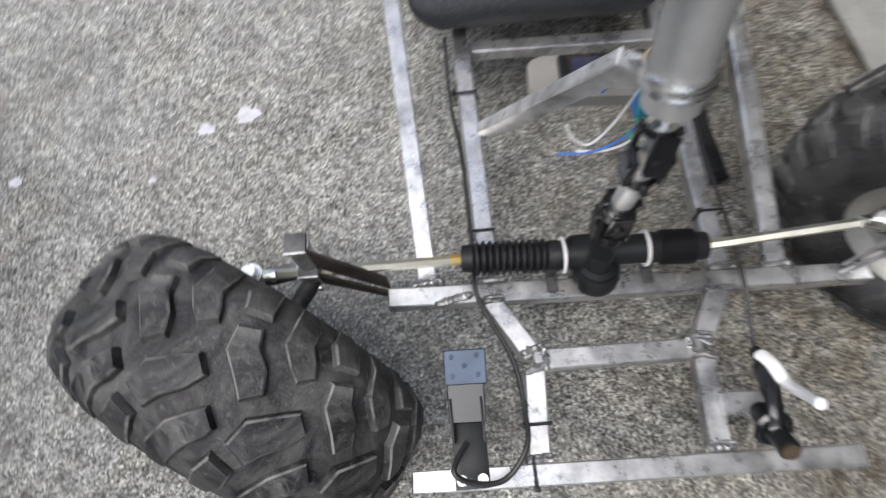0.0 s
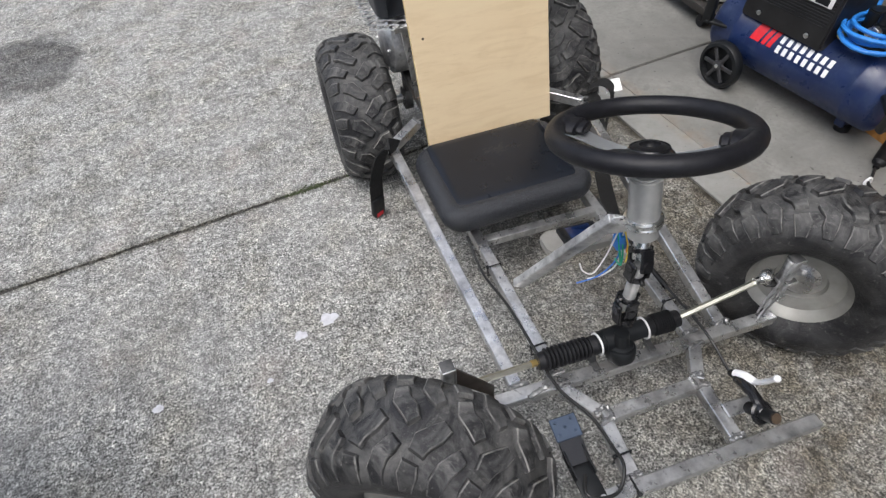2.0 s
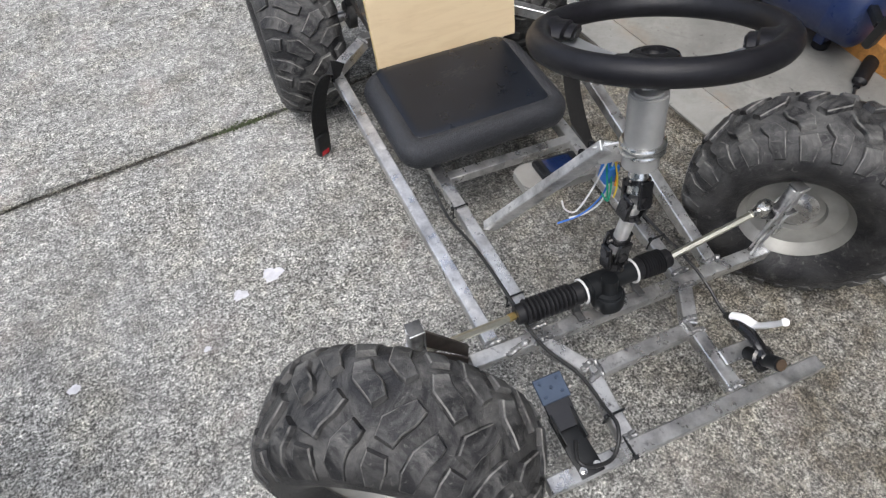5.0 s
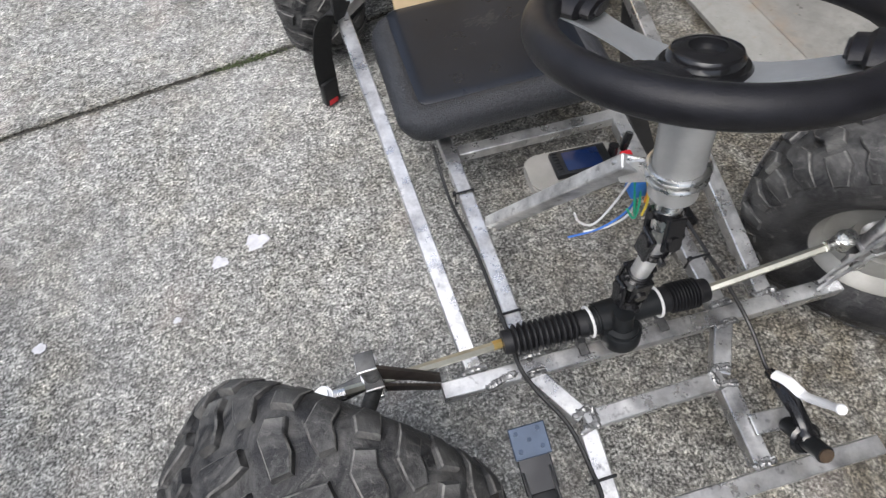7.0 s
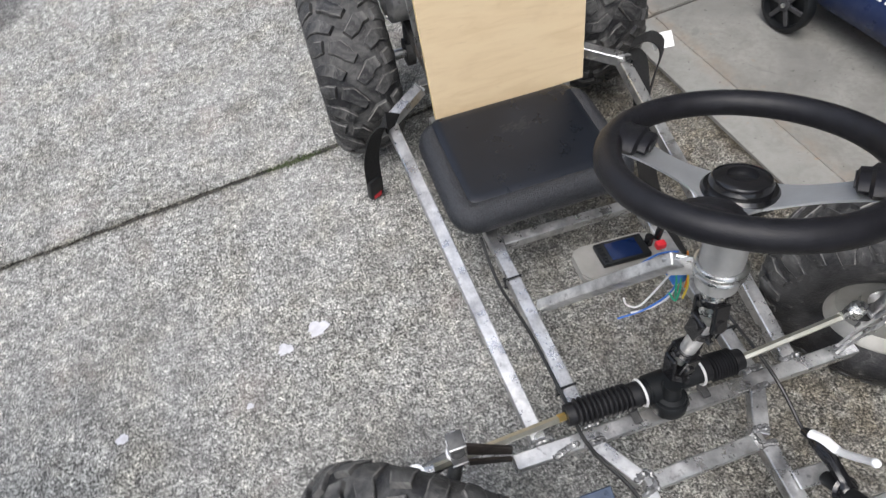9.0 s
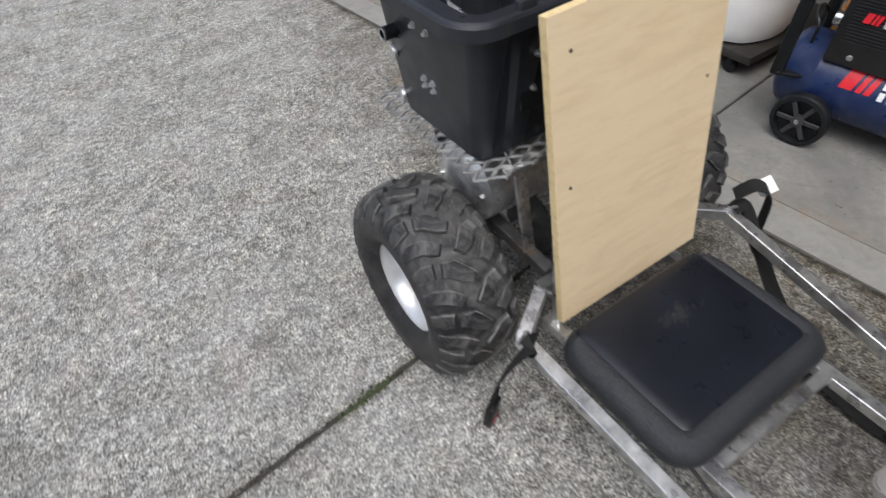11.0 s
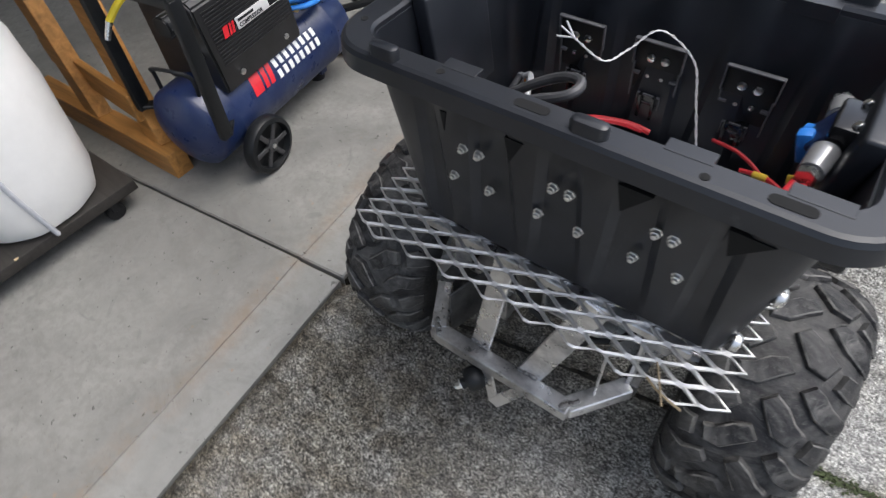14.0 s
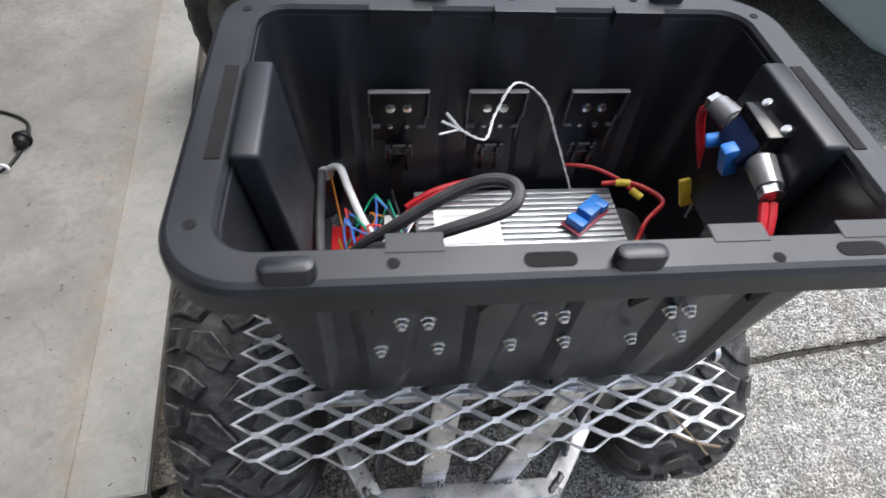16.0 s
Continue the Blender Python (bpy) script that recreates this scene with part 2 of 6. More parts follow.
def tank_paint():
    n = Nodes("dark_blue_enamel", 0.3, 0.0, 0.5)
    base = n.ramp(n.noise(10, 5.0), (0.3, (0.006, 0.015, 0.060)), (0.7, (0.010, 0.024, 0.088)))
    dust = n.ramp(n.noise(26, 6.0, 0.7), (0.46, 0.0), (0.70, 0.45))
    n.color(n.mix(dust, base, (0.055, 0.075, 0.13)))
    n.rough(n.ramp(n.noise(30, 5.0), (0.3, 0.22), (0.7, 0.5)))
    n.bump(n.noise(220, 2.0), 0.06, 0.001)
    return n.mat


def tote_plastic():
    n = Nodes("black_tote_plastic", 0.5, 0.0, 0.55)
    base = n.ramp(n.noise(14, 5.0), (0.3, (0.010, 0.0115, 0.0150)), (0.7, (0.017, 0.0195, 0.0250)))
    scuff = n.ramp(n.noise(20, 6.0, 0.75, at=n.stretch(1.0, 1.0, 0.3), warp=1.0), (0.62, 0.0), (0.74, 0.35))
    n.color(n.mix(scuff, base, (0.075, 0.075, 0.078)))
    n.rough(n.ramp(n.noise(22, 5.0), (0.3, 0.32), (0.7, 0.46)))
    n.bump(n.noise(300, 3.0), 0.10, 0.0006)
    return n.mat


M_DRIVE, M_SLAB = driveway_material(), slab_material()
M_TYRE, M_TYRE_EDGE = tyre_material("dusty_tyre_rubber", 0.0), tyre_material("rubbed_tyre_edge", 0.6)
M_SOIL = plain("dark_soil", (0.05, 0.042, 0.03), 0.95, 0, 0.5, 40, 0.5)
M_MOSS = plain("moss", (0.042, 0.054, 0.022), 0.95, 0, 0.5, 80, 0.4)
M_STEEL = bare_steel("bare_steel_tube", 0.74)
M_STEEL_BRIGHT = bare_steel("ground_aluminium", 0.85, 0.0, 0.38)
M_STEEL_DARK = bare_steel("rusty_dark_steel", 0.16, 0.2, 0.55)
M_WELD = bare_steel("weld_bead", 0.30, 0.12, 0.46)
M_CHROME = plain("bright_zinc_nut", (0.86, 0.86, 0.85), 0.34, 1.0, 0.1, 40)
M_BROWN = plain("brown_oxide_steel", (0.075, 0.062, 0.054), 0.5, 0.3, 0.35, 30, 0.1)
M_ZINC = plain("zinc_plate", (0.72, 0.72, 0.70), 0.28, 1.0, 0.15, 40)
M_YELLOWZINC = plain("yellow_zinc", (0.52, 0.51, 0.43), 0.34, 0.92, 0.2, 30)
M_BRASS = plain("brass", (0.70, 0.52, 0.20), 0.3, 1.0, 0.15, 40)
M_SILVER = plain("silver_rim_paint", (0.70, 0.71, 0.72), 0.32, 0.6, 0.12, 14)
M_RIMDUST = plain("dusty_grey_rim_paint", (0.27, 0.265, 0.245), 0.48, 0.3, 0.3, 10, 0.1)
M_TOTE = tote_plastic()
M_BLACK = plain("black_plastic", (0.007, 0.008, 0.009), 0.45, 0, 0.3, 30, 0, 0.35)
M_GLOSSBLACK = plain("gloss_black", (0.010, 0.010, 0.011), 0.14, 0, 0.2, 20)
M_RUBBER = plain("black_rubber", (0.009, 0.009, 0.010), 0.5, 0, 0.3, 40, 0.15, 0.28)
M_GRIP = plain("black_leatherette_grip", (0.009, 0.009, 0.011), 0.42, 0, 0.3, 60, 0.35, 0.26)
M_SEAT = plain("black_vinyl", (0.008, 0.010, 0.0145), 0.30, 0, 0.3, 9, 0.06, 0.36)
M_BOLSTER = grained_vinyl()
M_WEB = plain("black_webbing", (0.007, 0.007, 0.007), 0.8, 0, 0.3, 160, 0.5)
M_RED = plain("red_plastic", (0.62, 0.02, 0.03), 0.4, 0, 0.15, 40)
M_PLY, M_PLYEDGE = plywood_material(), ply_edge_material()
M_TANK = tank_paint()
M_SHROUD = plain("black_shroud_plastic", (0.014, 0.014, 0.015), 0.42, 0, 0.3, 18, 0.08)
M_WHITE = plain("white_paint", (0.80, 0.80, 0.78), 0.5, 0, 0.06, 30)
M_LABELGREY = plain("grey_label_print", (0.62, 0.61, 0.60), 0.45, 0, 0.06, 30)
M_HOSE = plain("blue_air_hose", (0.03, 0.22, 0.66), 0.35, 0, 0.12, 30)
M_YHOSE = plain("yellow_air_hose", (0.75, 0.58, 0.03), 0.4, 0, 0.12, 30)
M_HONEY = stained_wood("honey_stained_pine", (0.42, 0.20, 0.055))
M_BAG = plain("white_bag_plastic", (0.82, 0.81, 0.78), 0.4, 0, 0.06, 8, 0.1)
M_GREEN = plain("green_enamel", (0.16, 0.36, 0.22), 0.4, 0, 0.2, 12)
M_HOSEGREY = plain("grey_duct_hose", (0.50, 0.51, 0.54), 0.4, 0, 0.12, 20)
M_GREYTUBE = plain("grey_powder_coat", (0.17, 0.19, 0.23), 0.45, 0, 0.25, 25)
M_ALU = plain("extruded_aluminium", (0.66, 0.68, 0.70), 0.35, 0.8, 0.12, 18)
M_CASE = plain("satin_aluminium_case", (0.50, 0.52, 0.54), 0.42, 0.7, 0.15, 16)
M_PIPE = plain("satin_grey_column_tube", (0.42, 0.42, 0.41), 0.42, 0.5, 0.12, 30)
M_EXPANDED = plain("galvanised_expanded_metal", (0.56, 0.56, 0.55), 0.42, 0.75, 0.35, 20)
M_LEVER = plain("white_lever_paint", (0.85, 0.85, 0.85), 0.35, 0, 0.05, 30)
M_BEIGE = plain("beige_plastic_case", (0.22, 0.212, 0.195), 0.42, 0, 0.12, 30)
M_SCREEN = plain("dark_blue_display", (0.005, 0.014, 0.055), 0.12, 0, 0.2, 20)
M_BLUE = plain("blue_terminal_plastic", (0.03, 0.20, 0.62), 0.4, 0, 0.15, 40)
M_PEDALBLUE = plain("blue_grey_anodised_plate", (0.045, 0.064, 0.100), 0.4, 0.4, 0.2, 30)
M_WIRE = {c: plain(c + "_wire", v, 0.45, 0, 0.1, 50) for c, v in {"red": (0.55, 0.02, 0.03), "green": (0.02, 0.38, 0.22), "blue": (0.04, 0.16, 0.55), "yellow": (0.75, 0.55, 0.05), "white": (0.78, 0.78, 0.76), "black": (0.015, 0.015, 0.015), "orange": (0.70, 0.25, 0.03)}.items()}
M_PCB = plain("dark_red_board", (0.30, 0.03, 0.06), 0.4, 0, 0.2, 40)
M_WALLPAINT = plain("garage_wall_paint", (0.55, 0.54, 0.51), 0.8, 0, 0.08, 3)
M_PLASTICCLEAR = plain("clear_terminal_cap", (0.36, 0.36, 0.36), 0.12, 0.5, 0.2, 40)


# ---- mesh helpers ----
def thing(name, at, label, category, group="", kind=""):
    """An Empty at a thing's base; its parts are built in world metres."""
    ob = new(name)
    ob.empty_display_size = 0.05
    ob.location = at
    return tagged(ob, label, category, group, kind)


def mesh_of(name, bm, material, smooth=True):
    me = bpy.data.meshes.new(name)
    bmesh.ops.recalc_face_normals(bm, faces=bm.faces[:])
    bm.to_mesh(me)
    bm.free()
    for m in material if isinstance(material, (list, tuple)) else [material]:
        me.materials.append(m)
    if smooth:
        me.polygons.foreach_set("use_smooth", [True] * len(me.polygons))
        me.set_sharp_from_angle(angle=radians(35))
    return me


def part(name, bm, material, parent=None, label="", smooth=True):
    ob = new(name, mesh_of(name, bm, material, smooth))
    if parent is not None:
        ob.parent = parent
        if parent.type == "EMPTY":
            ob.matrix_parent_inverse = parent.matrix_basis.inverted()
    if label:
        ob["label"] = label
    return ob


def add(bm, other, m=None):
    """Copy another bmesh into bm, moved by m; frees the other."""
    if m is not None:
        other.transform(m)
    me = bpy.data.meshes.new("tmp")
    other.to_mesh(me)
    other.free()
    bm.from_mesh(me)
    bpy.data.meshes.remove(me)
    return bm


def box(x0, x1, y0, y1, z0, z1, bevel=0.002, seg=2):
    bm = bmesh.new()
    bmesh.ops.create_cube(bm, size=1)
    bm.transform(Matrix.Translation(((x0 + x1) / 2, (y0 + y1) / 2, (z0 + z1) / 2)) @ Matrix.Diagonal((abs(x1 - x0), abs(y1 - y0), abs(z1 - z0), 1)))
    if bevel:
        bmesh.ops.bevel(bm, geom=bm.edges[:], offset=bevel, segments=seg, affect="EDGES", profile=0.5)
    return bm


def axes_to(a, b, up=(0, 0, 1)):
    """A pose at a whose z axis runs to b, with its y axis near up."""
    a, b, up = Vector(a), Vector(b), Vector(up)
    z = (b - a).normalized()
    if abs(z.dot(up)) > 0.98:
        up = Vector((0, 1, 0))
    x = up.cross(z).normalized()
    y = z.cross(x)
    return Matrix(((x.x, y.x, z.x, a.x), (x.y, y.y, z.y, a.y), (x.z, y.z, z.z, a.z), (0, 0, 0, 1)))


def bar(a, b, w=0.025, h=0.025, up=(0, 0, 1), bevel=0.0016):
    """A square tube or flat bar from a to b; w across, h along up."""
    n = (Vector(b) - Vector(a)).length
    bm = box(-w / 2, w / 2, -h / 2, h / 2, 0, n, min(bevel, w / 3, h / 3), 1 if bevel < 0.004 else 2)
    bm.transform(axes_to(a, b, up))
    return bm


def rod(a, b, r, seg=16, r2=None, bevel=0.0):
    n = (Vector(b) - Vector(a)).length
    bm = bmesh.new()
    bmesh.ops.create_cone(bm, cap_ends=True, segments=seg, radius1=r, radius2=r if r2 is None else r2, depth=n)
    bm.transform(Matrix.Translation((0, 0, n / 2)))
    if bevel:
        rims = [e for e in bm.edges if all(abs(v.co.z - e.verts[0].co.z) < 1e-6 for v in e.verts)]
        bmesh.ops.bevel(bm, geom=rims, offset=bevel, segments=2, affect="EDGES")
    bm.transform(axes_to(a, b))
    return bm


def spun(profile, seg=32, cap=True):
    """A solid of revolution about z from (radius, height) pairs."""
    bm = bmesh.new()
    rings = []
    for r, z in profile:
        rings.append([bm.verts.new((r * math.cos(2 * math.pi * i / seg), r * math.sin(2 * math.pi * i / seg), z)) for i in range(seg)])
    for lo, hi in zip(rings, rings[1:]):
        for i in range(seg):
            bm.faces.new((lo[i], lo[(i + 1) % seg], hi[(i + 1) % seg], hi[i]))
    if cap:
        bm.faces.new(rings[0][::-1])
        bm.faces.new(rings[-1])
    return bm


def smooth_path(points, steps=8, closed=False):
    p = [Vector(q) for q in points]
    out = []
    n = len(p)
    for i in range(n if closed else n - 1):
        a = p[(i - 1) % n] if closed or i else p[0]
        b, c = p[i % n], p[(i + 1) % n]
        d = p[(i + 2) % n] if closed or i + 2 < n else p[-1]
        for k in range(steps):
            t = k / steps
            out.append(0.5 * (2 * b + (c - a) * t + (2 * a - 5 * b + 4 * c - d) * t * t + (3 * b - a - 3 * c + d) * t ** 3))
    if not closed:
        out.append(p[-1])
    return out


def sweep(points, r, seg=8, steps=6, closed=False, wide=1.0, radii=None):
    """A tube along a smoothed path; wide flattens it into a strap."""
    path = smooth_path(points, steps, closed) if steps else [Vector(q) for q in points]
    bm = bmesh.new()
    rings = []
    side = None
    n = len(path)
    for i, q in enumerate(path):
        nxt, prv = path[(i + 1) % n] if closed or i + 1 < n else q, path[i - 1] if closed or i else q
        d = (nxt - prv).normalized()
        if side is None:
            side = d.cross(Vector((0, 0, 1)) if abs(d.z) < 0.9 else Vector((0, 1, 0))).normalized()
        side = (side - d * side.dot(d)).normalized()
        up = d.cross(side)
        rr = r if radii is None else radii[min(len(radii) - 1, int(i / max(1, n - 1) * (len(radii) - 1) + 0.5))]
        rings.append([bm.verts.new(q + side * (rr * wide * math.cos(2 * math.pi * k / seg)) + up * (rr * math.sin(2 * math.pi * k / seg))) for k in range(seg)])
    m = n if closed else n - 1
    for i in range(m):
        a, b = rings[i], rings[(i + 1) % n]
        for k in range(seg):
            bm.faces.new((a[k], a[(k + 1) % seg], b[(k + 1) % seg], b[k]))
    if not closed:
        bm.faces.new(rings[0][::-1])
        bm.faces.new(rings[-1])
    return bm


def strap(points, width, thick, across=(1, 0, 0), steps=6):
    """A flat webbing strip along a path, its width along across."""
    path = smooth_path(points, steps)
    bm = bmesh.new()
    rings = []
    for i, q in enumerate(path):
        d = (path[min(i + 1, len(path) - 1)] - path[max(i - 1, 0)]).normalized()
        s = Vector(across)
        s = (s - d * s.dot(d)).normalized()
        n = d.cross(s)
        rings.append([bm.verts.new(q + s * a * width / 2 + n * b * thick / 2) for a, b in ((-1, -1), (1, -1), (1, 1), (-1, 1))])
    for a, b in zip(rings, rings[1:]):
        for k in range(4):
            bm.faces.new((a[k], a[(k + 1) % 4], b[(k + 1) % 4], b[k]))
    bm.faces.new(rings[0][::-1])
    bm.faces.new(rings[-1])
    return bm


def prism(outline, z0, z1, bevel=0.0):
    bm = bmesh.new()
    lo = [bm.verts.new((x, y, z0)) for x, y in outline]
    hi = [bm.verts.new((x, y, z1)) for x, y in outline]
    bm.faces.new(lo[::-1])
    bm.faces.new(hi)
    n = len(lo)
    for i in range(n):
        bm.faces.new((lo[i], lo[(i + 1) % n], hi[(i + 1) % n], hi[i]))
    if bevel:
        bmesh.ops.bevel(bm, geom=[e for e in bm.edges if abs(e.verts[0].co.z - e.verts[1].co.z) < 1e-6], offset=bevel, segments=2, affect="EDGES")
    return bm


def round_rect(cx, cy, hx, hy, r, seg=6):
    pts = []
    for sx, sy, a0 in ((1, 1, 0), (-1, 1, 90), (-1, -1, 180), (1, -1, 270)):
        for k in range(seg + 1):
            a = radians(a0 + 90 * k / seg)
            pts.append((cx + sx * (hx - r) + r * math.cos(a), cy + sy * (hy - r) + r * math.sin(a)))
    return pts


def text_mesh(body, size, depth=0.0006, bold=0.0):
    cu = bpy.data.curves.new("lettering", "FONT")
    cu.body, cu.size, cu.extrude, cu.offset, cu.resolution_u = body, size, depth, bold, 3
    ob = bpy.data.objects.new("lettering", cu)
    scene.collection.objects.link(ob)
    me = bpy.data.meshes.new_from_object(ob.evaluated_get(bpy.context.evaluated_depsgraph_get()))
    bm = bmesh.new()
    bm.from_mesh(me)
    bpy.data.objects.remove(ob)
    bpy.data.curves.remove(cu)
    bpy.data.meshes.remove(me)
    return bm


def bolt_mesh(r=0.006, h=0.009):
    """A hex nut on a washer with a thread end, axis z."""
    bm = spun([(r * 1.5, 0), (r * 1.5, 0.0015)], 16)
    add(bm, spun([(r, 0.0015), (r, h * 0.55), (r * 0.8, h * 0.75)], 6))
    add(bm, spun([(r * 0.55, h * 0.7), (r * 0.5, h)], 10))
    return bm

# ---- ground, driveway and garage slab ----
def slab_edge(y):
    return 0.650 - 0.099 * y


def crack_y(x):
    return max(1.205 + 0.105 * x, 1.2254 + 0.173 * x)


def wobble(points, amount, seed):
    rng = random.Random(seed)
    return [(x + rng.uniform(-amount, amount), y + rng.uniform(-amount, amount)) for x, y in points]


def line_points(f, a, b, n):
    return [f(a + (b - a) * i / n) for i in range(n + 1)]


def concrete_panel(name, outline, material, label, thick=0.05, top=0.0):
    ob = part(name, prism(outline, top - thick, top, 0.003), material, None, label, smooth=False)
    return tagged(ob, label, "concrete", "", "structure")


bm = bmesh.new()
bmesh.ops.create_grid(bm, x_segments=8, y_segments=8, size=400)
bm.transform(Matrix.Translation((0, 0, -0.03)))
tagged(part("ground", bm, M_SOIL, None), "dark earth under and beyond the concrete", "ground", "", "structure")

GAP = 0.0062
near_crack = wobble(line_points(lambda x: (x, crack_y(x) - GAP), -6.0, 0.500, 300), 0.0042, 3)
far_crack = wobble(line_points(lambda x: (x, crack_y(x) + GAP), -6.0, 0.498, 300), 0.0042, 4)
near_edge = wobble(line_points(lambda y: (slab_edge(y) - 0.006, y), 1.315, -6.0, 50), 0.0015, 5)
far_edge = wobble(line_points(lambda y: (slab_edge(y) - 0.006, y), 1.345, 8.0, 50), 0.0015, 6)
concrete_panel("driveway_near_panel", near_crack + near_edge + [(-6.0, -6.0)], M_DRIVE, "worn exposed-aggregate concrete driveway with speckled grey surface")
concrete_panel("driveway_far_panel", far_crack[::-1] + [(-6.0, 8.0)] + far_edge[::-1], M_DRIVE, "worn exposed-aggregate concrete driveway beyond the mossy joint")


def joint_y(x):
    return 1.263 + 0.105 * x


def seam_x(y):
    return 0.782 - 0.104 * y


def floor_panel(name, near, far, y0, y1, label, top, seed):
    """A concrete bay between two lines near(y) and far(y), from y0 to y1; None stands for the control joint."""
    def end(f, y, sgn):
        return joint_y(f(1.33)) + sgn * 0.004 if y is None else y

    a = wobble(line_points(lambda y: (near(y), y), end(near, y1, -1), end(near, y0, 1), 40), 0.0012, seed)
    b = wobble(line_points(lambda y: (far(y), y), end(far, y0, 1), end(far, y1, -1), 40), 0.0012, seed + 1)
    return concrete_panel(name, a + b, M_SLAB, label, top=top)


for y0, y1, k, where in ((-6.0, None, 7, "near"), (None, 7.0, 12, "far")):
    floor_panel("apron_" + where + "_strip", lambda y: slab_edge(y) + 0.002, lambda y: seam_x(y) + 0.004, y0, y1, "narrow pale concrete strip along the garage doorway", 0.0005, k)
    floor_panel("garage_floor_" + where + "_panel", seam_x, lambda y: 5.5, y0, y1, "smooth pale concrete garage floor with scuffs and a rust line", 0.003, k + 3)

# packed dirt that nearly fills the joint
tagged(part("joint_dirt", prism(line_points(lambda x: (x, crack_y(x) - 0.014), -6.0, 0.49, 60) + line_points(lambda x: (x, crack_y(x) + 0.014), 0.49, -6.0, 60), -0.02, -0.0055), plain("packed_dirt", (0.040, 0.037, 0.033), 0.95, 0, 0.5, 60, 0.6), None, smooth=False), "packed brown dirt in the driveway joint", "joint dirt", "", "structure")

# moss in one spot of the driveway joint, grit along the rest
rng = random.Random(11)
for name, count, mat, label, category in (("moss_in_joint", 330, M_MOSS, "small tuft of green moss in the driveway joint", "moss"), ("joint_grit", 420, M_SOIL, "dark grit and dead moss along the driveway joint", "grit")):
    bm = bmesh.new()
    for i in range(count):
        mossy = name == "moss_in_joint"
        x = rng.gauss(-0.52, 0.040) if mossy else rng.uniform(-1.9, 0.45)
        y = crack_y(x) + rng.gauss(0, 0.0062 if mossy else 0.0040)
        g = bmesh.new()
        bmesh.ops.create_icosphere(g, subdivisions=1, radius=rng.uniform(0.0013, 0.0038) if mossy else rng.uniform(0.001, 0.0028))
        add(bm, g, Matrix.Translation((x, y, rng.uniform(-0.006, 0.0015))) @ Matrix.Diagonal((1, 1, 0.7, 1)))
    tagged(part(name, bm, mat, None), label, category, "", "stuff")


def splash(name, x, y, r, seed, label):
    """A thin dried splat of pale paint on the driveway."""
    rg = random.Random(seed)
    pts = []
    for i in range(22):
        a = 2 * math.pi * i / 22
        q = r * (0.72 + 0.34 * rg.random() + 0.12 * math.sin(3 * a + seed))
        pts.append((x + q * math.cos(a), y + q * 0.8 * math.sin(a)))
    ob = part(name, prism(pts, 0.0006, 0.0022), plain("dried_paint", (0.51, 0.51, 0.535), 0.6, 0, 0.2, 60, 0.2), None)
    tagged(ob, label, "paint splat", "paint splats on the drive")


for k, (x, y, r) in enumerate(((-0.556, 0.647, 0.024), (-0.632, 0.623, 0.018), (-0.720, 0.526, 0.008), (-0.972, 0.546, 0.014))):
    splash("paint_splat", x, y, r, 20 + k, "dried pale grey paint splat on the concrete driveway")

# unseen garage shell: walls, lintel and roof added to shade the slab
for name, b in (("wall_back", (5.5, 5.65, -4.0, 6.5, 0, 2.9)), ("wall_north", (0.95, 5.65, 6.5, 6.65, 0, 2.9)), ("wall_south", (0.95, 5.65, -4.15, -4.0, 0, 2.9))):
    tagged(part(name, box(*b, 0), M_WALLPAINT, None, smooth=False), "plain painted garage wall out of view", "wall", "", "structure")
tagged(part("wall_shade_lintel", box(0.80, 0.95, -4.0, 6.5, 2.42, 2.9, 0), M_WALLPAINT, None, smooth=False), "plain painted wall out of view, added over the doorway to shade the floor", "wall", "", "structure")
tagged(part("ceiling", box(0.95, 5.65, -4.15, 6.65, 2.9, 3.0, 0), M_WALLPAINT, None, smooth=False), "plain painted garage ceiling out of view, added to shade the floor", "ceiling", "", "structure")

# ---- go-kart ----
kart = thing("go_kart", (0, 0.7, 0), "home-built go-kart of welded bare steel tube on knobbly tyres", "go-kart")
TUBE = 0.025
ZC = 0.1525  # centre height of the flat front frame


def tube(name, a, b, w=TUBE, h=TUBE, mat=None, up=(0, 0, 1), label=""):
    return part(name, bar(a, b, w, h, up), mat or M_STEEL, kart, label)


# front frame, its far side a little lower
def zc(x):
    return ZC - 0.05 * (x + 0.115)


def front_tube(name, a, b):
    return tube(name, (*a, zc(a[0])), (*b, zc(b[0])))


front_tube("front_bar", (-0.272, -0.008), (0.257, -0.018))
front_tube("front_leg", (-0.122, 0.004), (-0.114, 0.108))
front_tube("front_leg", (0.092, 0.002), (0.099, 0.110))
front_tube("middle_bar", (-0.114, 0.121), (0.098, 0.121))
front_tube("diagonal_tube", (-0.114, 0.128), (-0.158, 0.202))
front_tube("diagonal_tube", (0.099, 0.128), (0.143, 0.200))
front_tube("cross_bar", (-0.290, 0.214), (0.345, 0.205))
# rails
tube("inner_rail", (-0.156, 0.226, ZC), (-0.164, 1.000, ZC))
tube("inner_rail", (0.149, 0.226, zc(0.149)), (0.160, 1.000, ZC))
tube("outer_rail", (-0.237, 0.226, 0.150), (-0.276, 0.953, 0.233))
tube("outer_rail", (0.224, 0.226, 0.137), (0.272, 0.942, 0.236))
tube("elbow_tube", (-0.277, 0.947, 0.232), (-0.185, 1.004, 0.252))
tube("elbow_tube", (0.273, 0.936, 0.236), (0.185, 0.997, 0.252))
tube("seat_bar", (-0.145, 0.616, ZC), (0.143, 0.608, ZC), 0.022, 0.022)
tube("seat_bar", (-0.145, 0.905, ZC), (0.143, 0.905, ZC), 0.022, 0.022)
